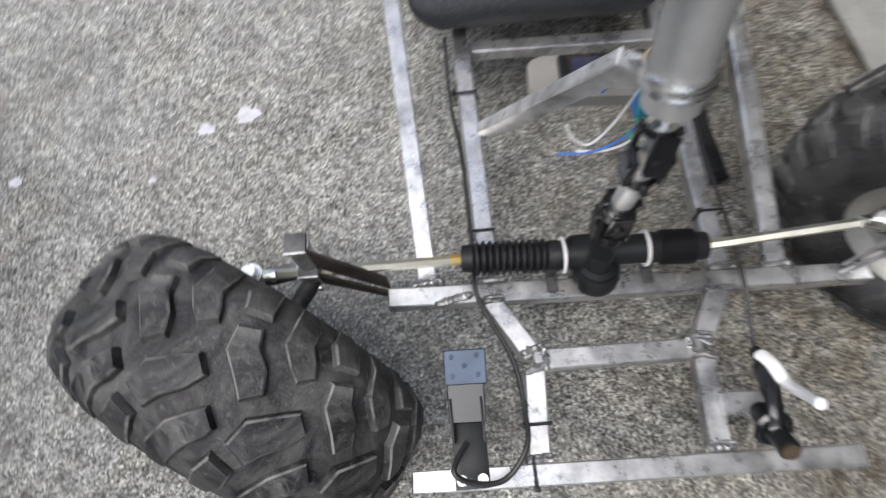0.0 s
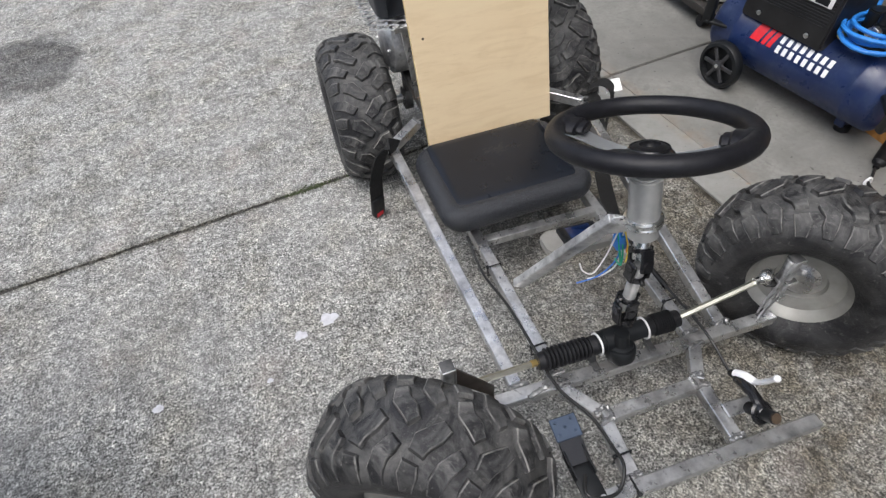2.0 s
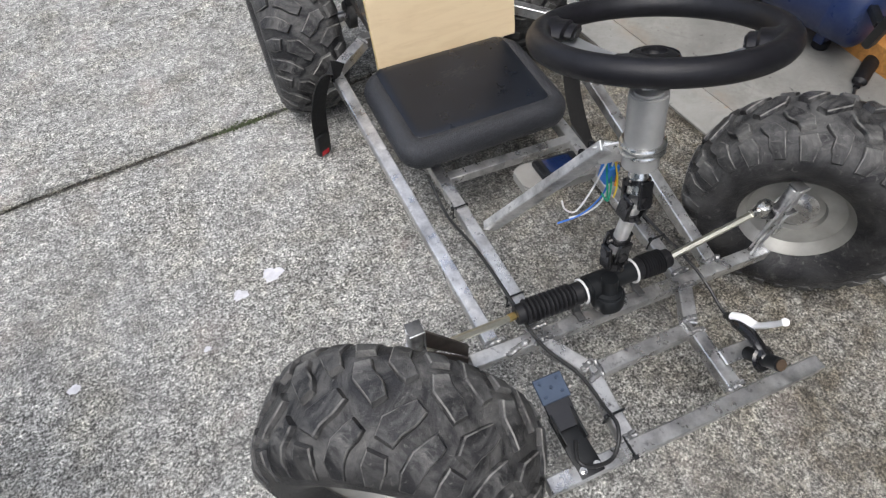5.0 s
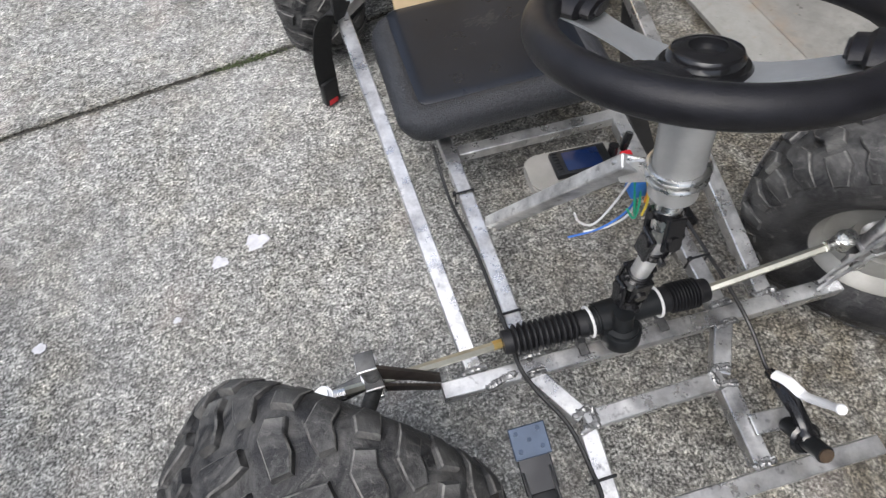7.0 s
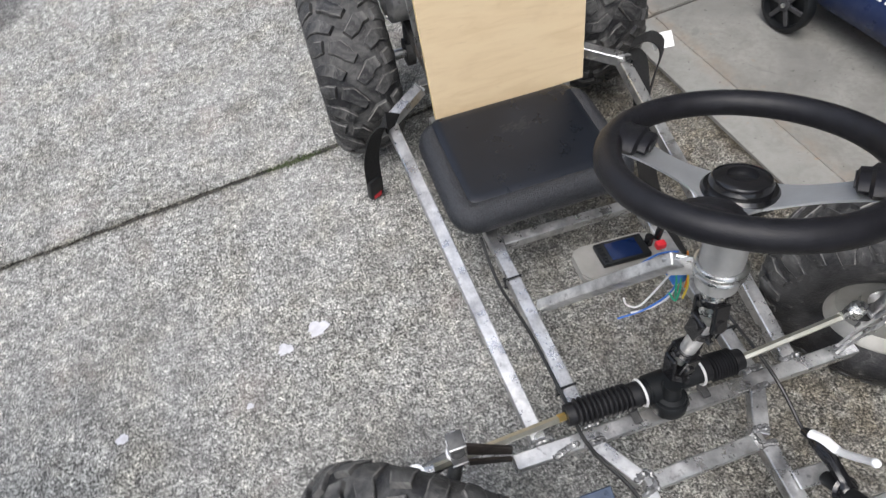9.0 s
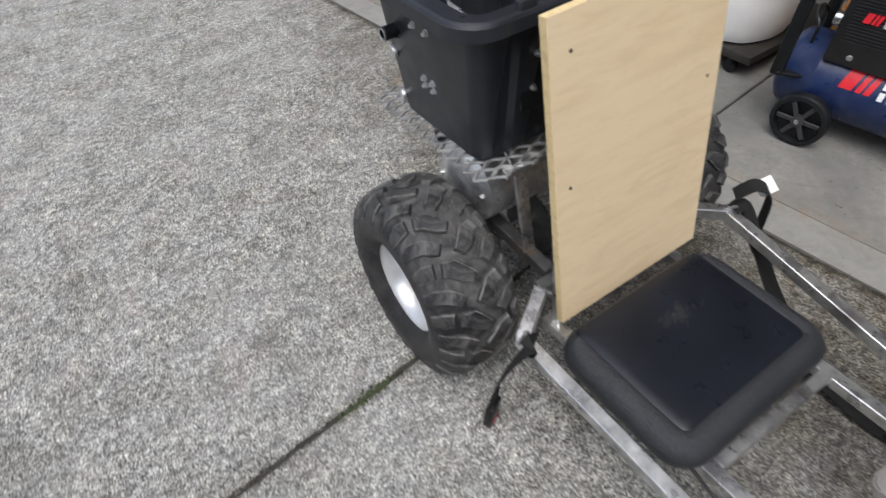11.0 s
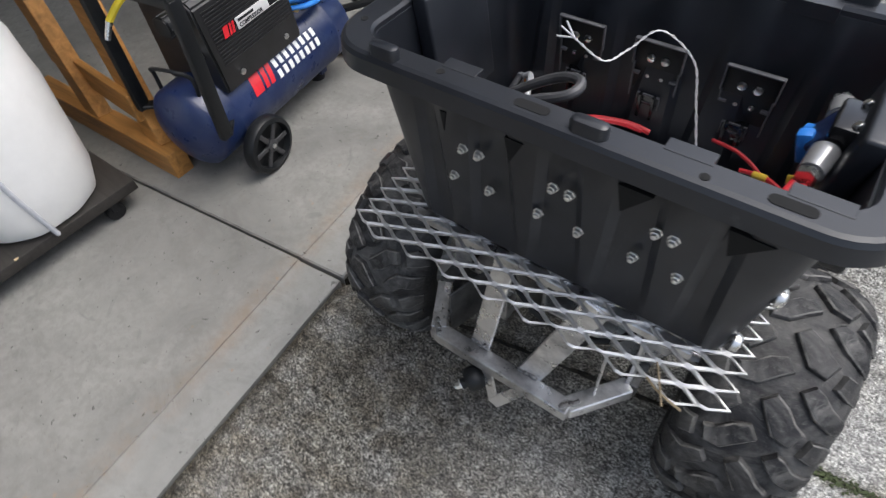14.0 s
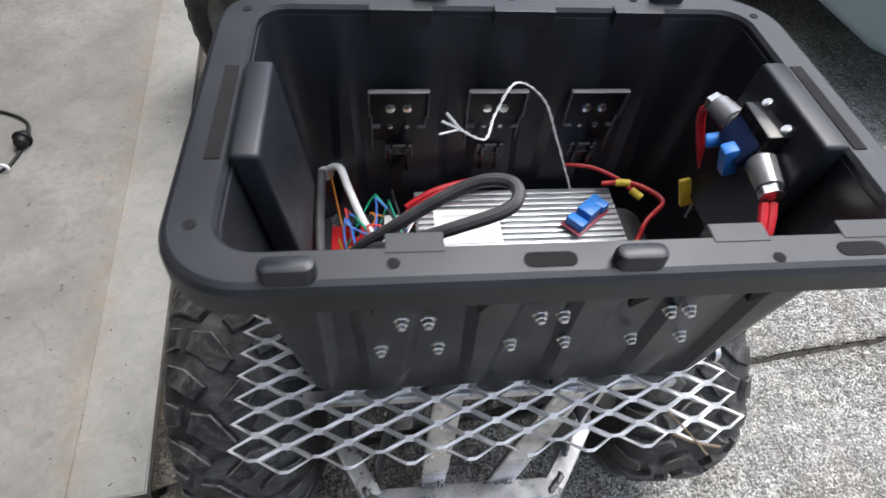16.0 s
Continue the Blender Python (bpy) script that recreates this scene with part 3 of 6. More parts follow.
for x in (-0.150, 0.150):
    tube("seat_back_post", (x, 0.972, 0.145), (x, 1.014, 0.505), 0.034, 0.020, up=(0, 1, 0))
    tube("post_sleeve", (x - 0.003 * (1 if x > 0 else -1), 1.011, 0.462), (x, 1.038, 0.672), 0.040, 0.023, M_STEEL_BRIGHT, (0, 1, 0), "bright ground steel post sleeve")
    part("zip_tie", bar((x, 1.010, 0.474), (x, 1.011, 0.479), 0.044, 0.027, (0, 1, 0), 0.0005), M_BLACK, kart)
tube("back_cross_tube", (-0.19, 1.005, 0.255), (0.19, 1.005, 0.255), 0.025, 0.025, M_STEEL_DARK)
# rear frame
for sx, x in ((-1, -0.150), (1, 0.175)):
    tube("rear_rail", (x, 1.018, 0.262), (x, 1.352, 0.285), mat=M_STEEL_DARK)
tube("rear_diagonal", (-0.150, 1.350, 0.285), (-0.092, 1.428, 0.285), mat=M_STEEL_BRIGHT)
tube("rear_diagonal", (0.175, 1.350, 0.285), (0.135, 1.424, 0.278))
tube("rear_bar", (-0.098, 1.430, 0.285), (0.142, 1.426, 0.276))
tube("rack_post", (0.062, 1.416, 0.285), (0.048, 1.372, 0.474), 0.032, 0.007, M_STEEL, (0, 1, 0))
tube("rack_post", (-0.022, 1.418, 0.285), (-0.085, 1.378, 0.474), 0.036, 0.007, M_STEEL, (0, 1, 0))
tube("rack_post", (0.172, 1.300, 0.293), (0.172, 1.300, 0.474), 0.032, 0.007, M_STEEL_BRIGHT, (0, 1, 0))
tube("rack_post", (-0.150, 1.300, 0.293), (-0.190, 1.330, 0.474), 0.026, 0.008, up=(0, 1, 0))
tube("rack_post", (-0.150, 1.080, 0.275), (-0.170, 1.100, 0.474), 0.026, 0.008, up=(0, 1, 0))
tube("rack_post", (0.172, 1.080, 0.275), (0.172, 1.100, 0.474), 0.026, 0.008, up=(0, 1, 0))
tube("rack_frame", (-0.20, 1.100, 0.470), (0.20, 1.100, 0.470), 0.014, 0.014)
tube("rack_frame", (-0.20, 1.372, 0.470), (0.20, 1.372, 0.470), 0.014, 0.014)
tube("gusset_plate", (0.10, 1.30, 0.30), (0.13, 1.40, 0.30), 0.004, 0.10, M_STEEL_DARK)
tube("gusset_plate", (-0.10, 1.30, 0.30), (-0.115, 1.39, 0.32), 0.004, 0.12)


def weld(at, along, length, r=0.0036):
    """A lumpy weld bead."""
    a, d = Vector(at), Vector(along).normalized()
    rg = random.Random(int(abs(a.x * 9000 + a.y * 700)) + 1)
    n = max(8, int(length / 0.0016))
    pts, radii = [], []
    for i in range(n + 1):
        pts.append(a + d * (length * (i / n - 0.5)) + Vector((rg.uniform(-1, 1), rg.uniform(-1, 1), rg.uniform(-0.5, 0.3))) * 0.0013)
        radii.append(r * (0.75 + 0.35 * abs(math.sin(i * 1.25))) * (0.5 if i in (0, n) else 1) * rg.uniform(0.85, 1.15))
    part("weld", sweep(pts, r, 8, 0, False, 1.25, radii), M_WELD, kart)


ZT = ZC + TUBE / 2
for x, y, d, n in ((-0.122, 0.005, (1, 0, 0), 0.034), (0.092, 0.003, (1, 0, 0), 0.034), (-0.112, 0.110, (1, 0.3, 0), 0.030), (-0.114, 0.133, (1, 0.2, 0), 0.030), (-0.100, 0.121, (0, 1, 0), 0.028),
                   (0.099, 0.110, (1, -0.2, 0), 0.030), (0.100, 0.134, (1, -0.2, 0), 0.030), (0.084, 0.121, (0, 1, 0), 0.028), (-0.158, 0.201, (1, 0, 0), 0.036), (0.143, 0.193, (1, 0, 0), 0.036),
                   (-0.156, 0.229, (1, 0, 0), 0.036), (0.149, 0.224, (1, 0, 0), 0.036), (-0.237, 0.229, (1, 0, 0), 0.042), (0.224, 0.223, (1, 0, 0), 0.042), (-0.205, 0.205, (1, 0.2, 0), 0.05)):
    weld((x, y, zc(x) + TUBE / 2), d, n)
    weld((x + 0.003, y + 0.004, zc(x) + TUBE / 2 - 0.001), d, n * 0.8, 0.0028)
for x in (-0.122, 0.092):
    weld((x, 0.006, ZC - 0.008), (0, 0, 1), 0.02)
weld((-0.277, 0.944, 0.246), (1, 0.4, 0), 0.034)
weld((0.273, 0.933, 0.249), (1, -0.4, 0), 0.034)
weld((-0.188, 0.994, 0.264), (0.4, -1, 0), 0.034)
weld((-0.095, 1.426, 0.298), (1, 1, 0), 0.03)
weld((0.137, 1.424, 0.291), (1, -1, 0), 0.03)
weld((0.062, 1.416, 0.298), (1, 0, 0), 0.03)
weld((-0.022, 1.418, 0.298), (1, 0, 0), 0.034)

# ---- wheels with knobbly tyres; axis x, outer side at +x ----
PROFILE_W = np.array([0.0, 0.030, 0.052, 0.068, 0.080, 0.087, 0.089, 0.086, 0.078, 0.069, 0.064])
PROFILE_R = np.array([0.1990, 0.1980, 0.1945, 0.1875, 0.1760, 0.1600, 0.1450, 0.1280, 0.1130, 0.1020, 0.0965])
ARC = np.concatenate([[0], np.cumsum(np.hypot(np.diff(PROFILE_W), np.diff(PROFILE_R)))])


def on_tyre(u, l, h):
    """A point u metres round the tread, l metres over it from the middle, h above the carcass."""
    s, a = (1 if l >= 0 else -1), abs(l)
    w, r = np.interp(a, ARC, PROFILE_W), np.interp(a, ARC, PROFILE_R)
    w2, r2 = np.interp(a + 0.004, ARC, PROFILE_W), np.interp(a + 0.004, ARC, PROFILE_R)
    w1, r1 = np.interp(max(0, a - 0.004), ARC, PROFILE_W), np.interp(max(0, a - 0.004), ARC, PROFILE_R)
    dw, dr = w2 - w1, r2 - r1
    k = math.hypot(dw, dr) or 1
    nw, nr = -dr / k, dw / k
    th = u / 0.199
    w, r = (w + h * nw) * s, r + h * nr
    return (w, r * math.cos(th), r * math.sin(th))


def lug(bm, path, h=0.0068):
    """One raised, worn-edged tread block along (u, l, half width, relief) stations."""
    rows = []
    n = len(path)
    for i, (u, l, hw, tall) in enumerate(path):
        u0, l0 = path[max(0, i - 1)][:2]
        u1, l1 = path[min(n - 1, i + 1)][:2]
        k = math.hypot(u1 - u0, l1 - l0)
        au, al = (u1 - u0) / k, (l1 - l0) / k
        pu, pl = -al, au
        end = 1 if i == 0 else -1 if i == n - 1 else 0
        row = []
        for side, high, pull in ((1.06, -0.0015, -0.0012), (0.95, 0.80, 0.0006), (0.82, 1.0, 0.0024), (-0.82, 1.0, 0.0024), (-0.95, 0.80, 0.0006), (-1.06, -0.0015, -0.0012)):
            z = h * tall * high if high > 0 else high
            q = side * (1 + 0.16 * math.sin(u * 310 + l * 170 + (2.1 if side > 0 else 0.0)))
            row.append(bm.verts.new(on_tyre(u + pu * hw * q + au * end * pull, l + pl * hw * q + al * end * pull, z)))
        rows.append(row)
    for a, b in zip(rows, rows[1:]):
        for k in range(5):
            bm.faces.new((a[k], a[k + 1], b[k + 1], b[k])).material_index = 1 if k in (1, 3) else 0
    bm.faces.new(rows[0])
    bm.faces.new(rows[-1][::-1])


PITCHES = 13
PITCH = 2 * math.pi * 0.199 / PITCHES


def lug_kinds(s):
    """The three tread blocks of one pitch on side s: a hooked one in the middle and two on the shoulder."""
    return (([(0.000, -s * 0.003, 0.0095, 1.0), (0.013, s * 0.012, 0.0140, 1.0), (0.028, s * 0.028, 0.0155, 1.0), (0.035, s * 0.046, 0.0120, 1.0)], 0.0088),
            ([(0.037, s * 0.057, 0.0130, 0.95), (0.041, s * 0.074, 0.0155, 0.75), (0.042, s * 0.102, 0.0115, 0.35)], 0.0084),
            ([(0.066, s * 0.030, 0.0090, 1.0), (0.074, s * 0.040, 0.0135, 1.0), (0.085, s * 0.054, 0.0145, 0.9), (0.089, s * 0.074, 0.0145, 0.7), (0.090, s * 0.098, 0.0100, 0.35)], 0.0084))


def tyre_bmesh():
    bm = bmesh.new()
    seg = 84
    ws = np.concatenate([-PROFILE_W[::-1], PROFILE_W[1:]])
    rs = np.concatenate([PROFILE_R[::-1], PROFILE_R[1:]])
    rings = [[bm.verts.new((w, r * math.cos(2 * math.pi * i / seg), r * math.sin(2 * math.pi * i / seg))) for i in range(seg)] for w, r in zip(ws, rs)]
    for a, b in zip(rings, rings[1:]):
        for i in range(seg):
            bm.faces.new((a[i], a[(i + 1) % seg], b[(i + 1) % seg], b[i]))
    return bm


def rim_bmesh():
    prof = [(0.0965, 0.064), (0.1000, 0.066), (0.1010, 0.062), (0.0975, 0.059), (0.0900, 0.050), (0.0850, 0.030), (0.0835, 0.000), (0.0850, -0.030), (0.0800, -0.036), (0.0500, -0.033), (0.0460, -0.024), (0.018, -0.022)]
    back = [(0.018, -0.026), (0.0480, -0.028), (0.0520, -0.037), (0.0830, -0.041), (0.0900, -0.050), (0.0975, -0.059), (0.1010, -0.062), (0.1000, -0.066), (0.0965, -0.064)]
    bm = spun(prof + back, 56, False)
    bm.transform(Matrix.Rotation(radians(90), 4, "Y"))
    return bm


def hub_bmesh():
    bm = spun([(0.026, -0.048), (0.026, -0.030), (0.038, -0.028), (0.038, -0.018), (0.020, -0.016), (0.018, 0.004), (0.010, 0.006)], 28)
    for i in range(4):
        a = radians(45 + 90 * i)
        add(bm, bolt_mesh(0.0065, 0.012), Matrix.Translation((0.029 * math.cos(a), 0.029 * math.sin(a), -0.018)))
    bm.transform(Matrix.Rotation(radians(90), 4, "Y"))
    return bm


TYRE_MESH, HUB_MESH = mesh_of("tyre", tyre_bmesh(), M_TYRE), mesh_of("wheel", hub_bmesh(), M_STEEL)
RIM_BRIGHT, RIM_DUSTY = mesh_of("rim", rim_bmesh(), M_SILVER), mesh_of("rim", rim_bmesh(), M_RIMDUST)
WHEEL_R = 0.2058
LUG_MESHES = []
for side in (-1, 1):
    for stations, high in lug_kinds(side):
        g = bmesh.new()
        lug(g, stations, high)
        LUG_MESHES.append((side, mesh_of("tread_lug", g, [M_TYRE, M_TYRE_EDGE])))


def wheel(x, y, turn, spin, rim_mesh, label, size=1.0):
    """Hub, rim and tyre; the tyre carries its tread blocks one by one."""
    m = pose(x, y, WHEEL_R * size, 0, 0, turn) @ pose(0, 0, 0, spin, 0, 0) @ Matrix.Scale(size, 4)
    for name, me in (("wheel_hub", HUB_MESH), ("rim", rim_mesh), ("tyre", TYRE_MESH)):
        ob = new(name, me)
        ob.parent = kart
        ob.matrix_parent_inverse = kart.matrix_basis.inverted()
        ob.matrix_basis = m
        if name == "tyre":
            ob["label"] = label
            for i in range(PITCHES):
                for side, mesh in LUG_MESHES:
                    piece = new("tread_lug", mesh)
                    piece.parent = ob
                    piece.matrix_basis = Matrix.Rotation((i + (0.5 if side > 0 else 0)) * 2 * math.pi / PITCHES, 4, "X")


wheel(-0.450, 0.117, 235.6, 10, RIM_DUSTY, "worn dusty knobbly tyre on the steered front wheel")
wheel(0.426, 0.247, 38.8, 33, RIM_DUSTY, "worn dusty knobbly tyre on the steered front wheel")
wheel(-0.306, 1.197, 180 - 1, 55, RIM_BRIGHT, "worn knobbly rear tyre, dusty and dull")
wheel(0.306, 1.205, 1, 80, RIM_BRIGHT, "worn knobbly rear tyre, dusty and dull")

# ---- rear axle, motor and chain ----
AX = (1.197, WHEEL_R)
part("rear_axle", rod((-0.30, *AX), (0.30, *AX), 0.0125), M_STEEL, kart)
for x in (-0.16, 0.165):
    bm = spun([(0.034, -0.010), (0.034, 0.010)], 24)
    bm.transform(Matrix.Translation((x, *AX)) @ Matrix.Rotation(radians(90), 4, "Y"))
    add(bm, bar((x, AX[0], 0.222), (x, AX[0], 0.272), 0.03, 0.012, (1, 0, 0)))
    part("axle_bearing", bm, M_STEEL_DARK, kart)
bm = spun([(0.078, -0.002), (0.078, 0.002)], 60)
for i in range(44):
    a = 2 * math.pi * i / 44
    add(bm, box(-0.0022, 0.0022, -0.003, 0.003, -0.002, 0.002, 0), Matrix.Translation((0.080 * math.cos(a), 0.080 * math.sin(a), 0)) @ Matrix.Rotation(a, 4, "Z"))
bm.transform(Matrix.Translation((-0.045, *AX)) @ Matrix.Rotation(radians(90), 4, "Y"))
part("sprocket", bm, M_STEEL_DARK, kart)
bm = spun([(0.070, -0.002), (0.070, 0.002)], 48)
bm.transform(Matrix.Translation((0.09, *AX)) @ Matrix.Rotation(radians(90), 4, "Y"))
part("brake_disc", bm, M_STEEL, kart)
# motor lying across the frame, under the rack
bm = spun([(0.030, -0.110), (0.070, -0.105), (0.082, -0.095), (0.082, -0.040), (0.085, -0.038), (0.085, 0.040), (0.082, 0.042), (0.082, 0.095), (0.070, 0.105), (0.030, 0.110)], 48)
for i in range(6):
    a = radians(60 * i + 20)
    add(bm, bolt_mesh(0.005, 0.008), Matrix.Translation((0.066 * math.cos(a), 0.066 * math.sin(a), 0.104)))
    add(bm, bolt_mesh(0.005, 0.008), Matrix.Translation((0.066 * math.cos(a), 0.066 * math.sin(a), -0.104)) @ Matrix.Rotation(math.pi, 4, "X"))
bm.transform(Matrix.Translation((-0.098, 1.222, 0.374)) @ Matrix.Rotation(radians(90), 4, "Y"))
part("electric_motor", bm, M_STEEL_BRIGHT, kart, "silver electric motor under the rack")
part("motor_shaft", rod((0.005, 1.222, 0.374), (0.060, 1.222, 0.374), 0.008), M_STEEL, kart)
part("motor_mount", box(-0.15, 0.172, 1.225, 1.30, 0.281, 0.287, 0.001), M_STEEL, kart)
# hitch bracket under the rear bar
HK = axes_to((0.046, 1.438, 0.247), (0.064, 1.464, 0.238))
bm = spun([(0.010, -0.004), (0.017, 0.000), (0.020, 0.006), (0.020, 0.020), (0.017, 0.025), (0.009, 0.026), (0.009, 0.034), (0.004, 0.036)], 24)
part("hitch_knob", add(bmesh.new(), bm, HK), M_BLACK, kart, "round black hitch knob")
part("hitch_bolt", add(bmesh.new(), bolt_mesh(0.006, 0.012), HK @ Matrix.Translation((0, 0, 0.034))), M_ZINC, kart)
part("hitch_tab", bar((0.036, 1.436, 0.272), (0.012, 1.452, 0.212), 0.020, 0.004, (0, 1, 0)), M_STEEL, kart)
part("hitch_tab", bar((-0.022, 1.438, 0.272), (0.014, 1.453, 0.211), 0.020, 0.004, (0, 1, 0)), M_STEEL, kart)
# chain drive and brake hardware seen through the rack
bm = spun([(0.026, -0.003), (0.026, 0.003)], 30)
for i in range(12):
    a = 2 * math.pi * i / 12
    add(bm, box(-0.003, 0.003, -0.003, 0.003, -0.003, 0.003, 0), Matrix.Translation((0.027 * math.cos(a), 0.027 * math.sin(a), 0)) @ Matrix.Rotation(a, 4, "Z"))
bm.transform(Matrix.Translation((0.050, 1.222, 0.374)) @ Matrix.Rotation(radians(90), 4, "Y"))
part("drive_sprocket", bm, M_STEEL, kart)
for s in (-1, 1):
    part("chain_run", bar((0.050, 1.222 + s * 0.027, 0.374), (0.050, AX[0] + s * 0.080, AX[1] + 0.01), 0.008, 0.008, (1, 0, 0)), M_STEEL_DARK, kart, "greasy roller chain")
part("calliper", box(0.078, 0.106, 1.262, 1.312, 0.205, 0.270, 0.004), M_STEEL, kart, "dull brake calliper")
for y in (1.272, 1.300):
    part("calliper_bolt", add(bmesh.new(), bolt_mesh(0.006, 0.012), Matrix.Translation((0.106, y, 0.245)) @ Matrix.Rotation(radians(90), 4, "Y")), M_ZINC, kart)
part("motor_bracket", box(0.012, 0.018, 1.150, 1.310, 0.287, 0.458, 0.001), M_STEEL, kart, "flat steel motor plate")
part("motor_bracket", box(-0.150, -0.144, 1.300, 1.352, 0.287, 0.440, 0.001), M_STEEL, kart)
part("cross_plate", bar((-0.150, 1.345, 0.455), (0.172, 1.345, 0.455), 0.040, 0.004, (0, 0, 1)), M_STEEL, kart)
part("cross_plate", bar((-0.020, 1.110, 0.463), (-0.020, 1.365, 0.463), 0.030, 0.004, (0, 0, 1)), M_STEEL, kart)
part("cross_plate", bar((0.045, 1.110, 0.463), (0.045, 1.365, 0.463), 0.022, 0.004, (0, 0, 1)), M_ZINC, kart, "zinc-plated strap")
for x in (-0.02, 0.045, 0.11, -0.10):
    part("rack_bolt", add(bmesh.new(), bolt_mesh(0.007, 0.014), Matrix.Translation((x, 1.350, 0.457))), M_ZINC, kart)
part("battery_cable", sweep([(-0.14, 1.31, 0.40), (-0.10, 1.345, 0.36), (-0.02, 1.355, 0.345), (0.05, 1.335, 0.36), (0.09, 1.31, 0.41)], 0.005, 8), M_WIRE["black"], kart)

# ---- expanded-metal rack: one slit and stretched sheet ----
def expanded_sheet(x0, x1, y0, y1, z, nx, ny, strand=0.0046, bond=0.0058, thick=0.0042):
    px, py = (x1 - x0) / nx, (y1 - y0) / ny
    f = 0.065 * px
    bm = bmesh.new()
    for j in range(1, 2 * ny):
        for i in range(1, 2 * nx):
            if (i + j) % 2 == 0:
                continue
            cx, cy = x0 + i * px / 2, y0 + j * py / 2
            outer = [(f - px / 2, 0), (-f, py / 2), (f, py / 2), (px / 2 - f, 0), (f, -py / 2), (-f, -py / 2)]
            slope = math.hypot(px / 2 - 2 * f, py / 2)
            gap = strand / 2 * slope / (py / 2)
            top = py / 2 - bond / 2
            k = (px / 2 - 2 * f) / (py / 2)
            tx = f + k * bond / 2 - gap
            inner = [(f - px / 2 + gap, 0, 0), (-max(0.0005, tx), top, 0.0013), (max(0.0005, tx), top, 0.0013), (px / 2 - f - gap, 0, 0), (max(0.0005, tx), -top, -0.0013), (-max(0.0005, tx), -top, -0.0013)]
            a = [bm.verts.new((cx + x, cy + y, z)) for x, y in outer]
            b = [bm.verts.new((cx + x, cy + y, z + dz)) for x, y, dz in inner]
            for q in range(6):
                bm.faces.new((a[q], b[q], b[(q + 1) % 6], a[(q + 1) % 6]))
    bmesh.ops.remove_doubles(bm, verts=bm.verts[:], dist=0.0002)
    bmesh.ops.recalc_face_normals(bm, faces=bm.faces[:])
    bmesh.ops.solidify(bm, geom=bm.faces[:], thickness=thick)
    return bm


part("expanded_metal_rack", expanded_sheet(-0.261, 0.271, 1.088, 1.448, 0.481, 9, 14), M_EXPANDED, kart, "galvanised expanded-metal luggage rack with cut edges", smooth=False)

# ---- steering ----
for s, boot, x0, x1 in ((-1, "rack_boot", -0.192, -0.072), (1, "rack_boot", 0.040, 0.112)):
    n = 11 if s < 0 else 9
    prof = [(0.010, 0.0), (0.017, 0.001), (0.018, 0.014)]
    L = x1 - x0
    for i in range(n):
        z = 0.016 + (L - 0.030) * i / n
        d = (L - 0.030) / n
        prof += [(0.0165, z), (0.0222, z + d * 0.35), (0.0222, z + d * 0.65), (0.0165, z + d * 0.98)]
    prof += [(0.019, L - 0.012), (0.020, L)]
    bm = spun(prof, 28)
    if s < 0:
        bm.transform(axes_to((x0, 0.247, 0.203), (x1, 0.240, 0.205)))
    else:
        bm.transform(axes_to((x1, 0.236, 0.205), (x0, 0.240, 0.205)))
    part(boot, bm, M_RUBBER, kart, "ribbed black rubber steering boot")
bm = rod((-0.074, 0.240, 0.205), (0.044, 0.240, 0.205), 0.0185, 24, bevel=0.002)
add(bm, rod((-0.058, 0.240, 0.205), (-0.008, 0.240, 0.205), 0.024, 24, bevel=0.003))
g = spun([(0.020, 0.0), (0.027, 0.002), (0.0285, 0.006), (0.0285, 0.026), (0.0265, 0.029), (0.024, 0.029), (0.023, 0.033), (0.016, 0.035), (0.014, 0.062)], 28)
add(bm, g, Matrix.Translation((-0.026, 0.213, 0.178)) @ Matrix.Rotation(radians(-14), 4, "X"))
part("steering_rack", bm, M_BLACK, kart, "black steering rack housing")
for x in (-0.066, 0.036):
    part("rack_clamp", sweep([(x, 0.240 + 0.0215 * math.cos(a), 0.205 + 0.0215 * math.sin(a)) for a in np.linspace(0, 2 * math.pi, 20, endpoint=False)], 0.0022, 6, 0, True), M_LABELGREY, kart, "pale plated U-clamp")
for x in (-0.078, 0.046):
    bm = bar((x, 0.222, 0.160), (x, 0.236, 0.192), 0.014, 0.006, (0, 1, 0))
    add(bm, bar((x, 0.205, 0.168), (x, 0.236, 0.168), 0.014, 0.005))
    part("rack_bracket", bm, M_STEEL_DARK, kart)
HEX = 6
part("tie_rod", rod((-0.412, 0.232, 0.244), (-0.200, 0.246, 0.204), 0.0063, HEX), M_YELLOWZINC, kart, "yellow-zinc hexagonal tie rod")
part("tie_rod", rod((0.116, 0.236, 0.206), (0.285, 0.233, 0.247), 0.0063, HEX), M_YELLOWZINC, kart, "yellow-zinc hexagonal tie rod")
part("tie_rod_nut", rod((-0.206, 0.246, 0.205), (-0.192, 0.247, 0.203), 0.0068, HEX), M_BRASS, kart)
for x, y, s in ((-0.437, 0.230, 1), (0.300, 0.233, -1)):
    g = bmesh.new()
    bmesh.ops.create_uvsphere(g, u_segments=16, v_segments=10, radius=0.0105)
    bm = add(bmesh.new(), g, Matrix.Translation((x, y, 0.252)))
    add(bm, rod((x, y, 0.240), (x, y, 0.262), 0.013, 18, bevel=0.002))
    add(bm, rod((x, y, 0.262), (x, y, 0.270), 0.009, 6))
    add(bm, rod((x + s * 0.010, y, 0.250), (x + s * 0.026, y, 0.248), 0.0075, 10))
    part("ball_joint", bm, M_ZINC, kart, "zinc-plated rod end")


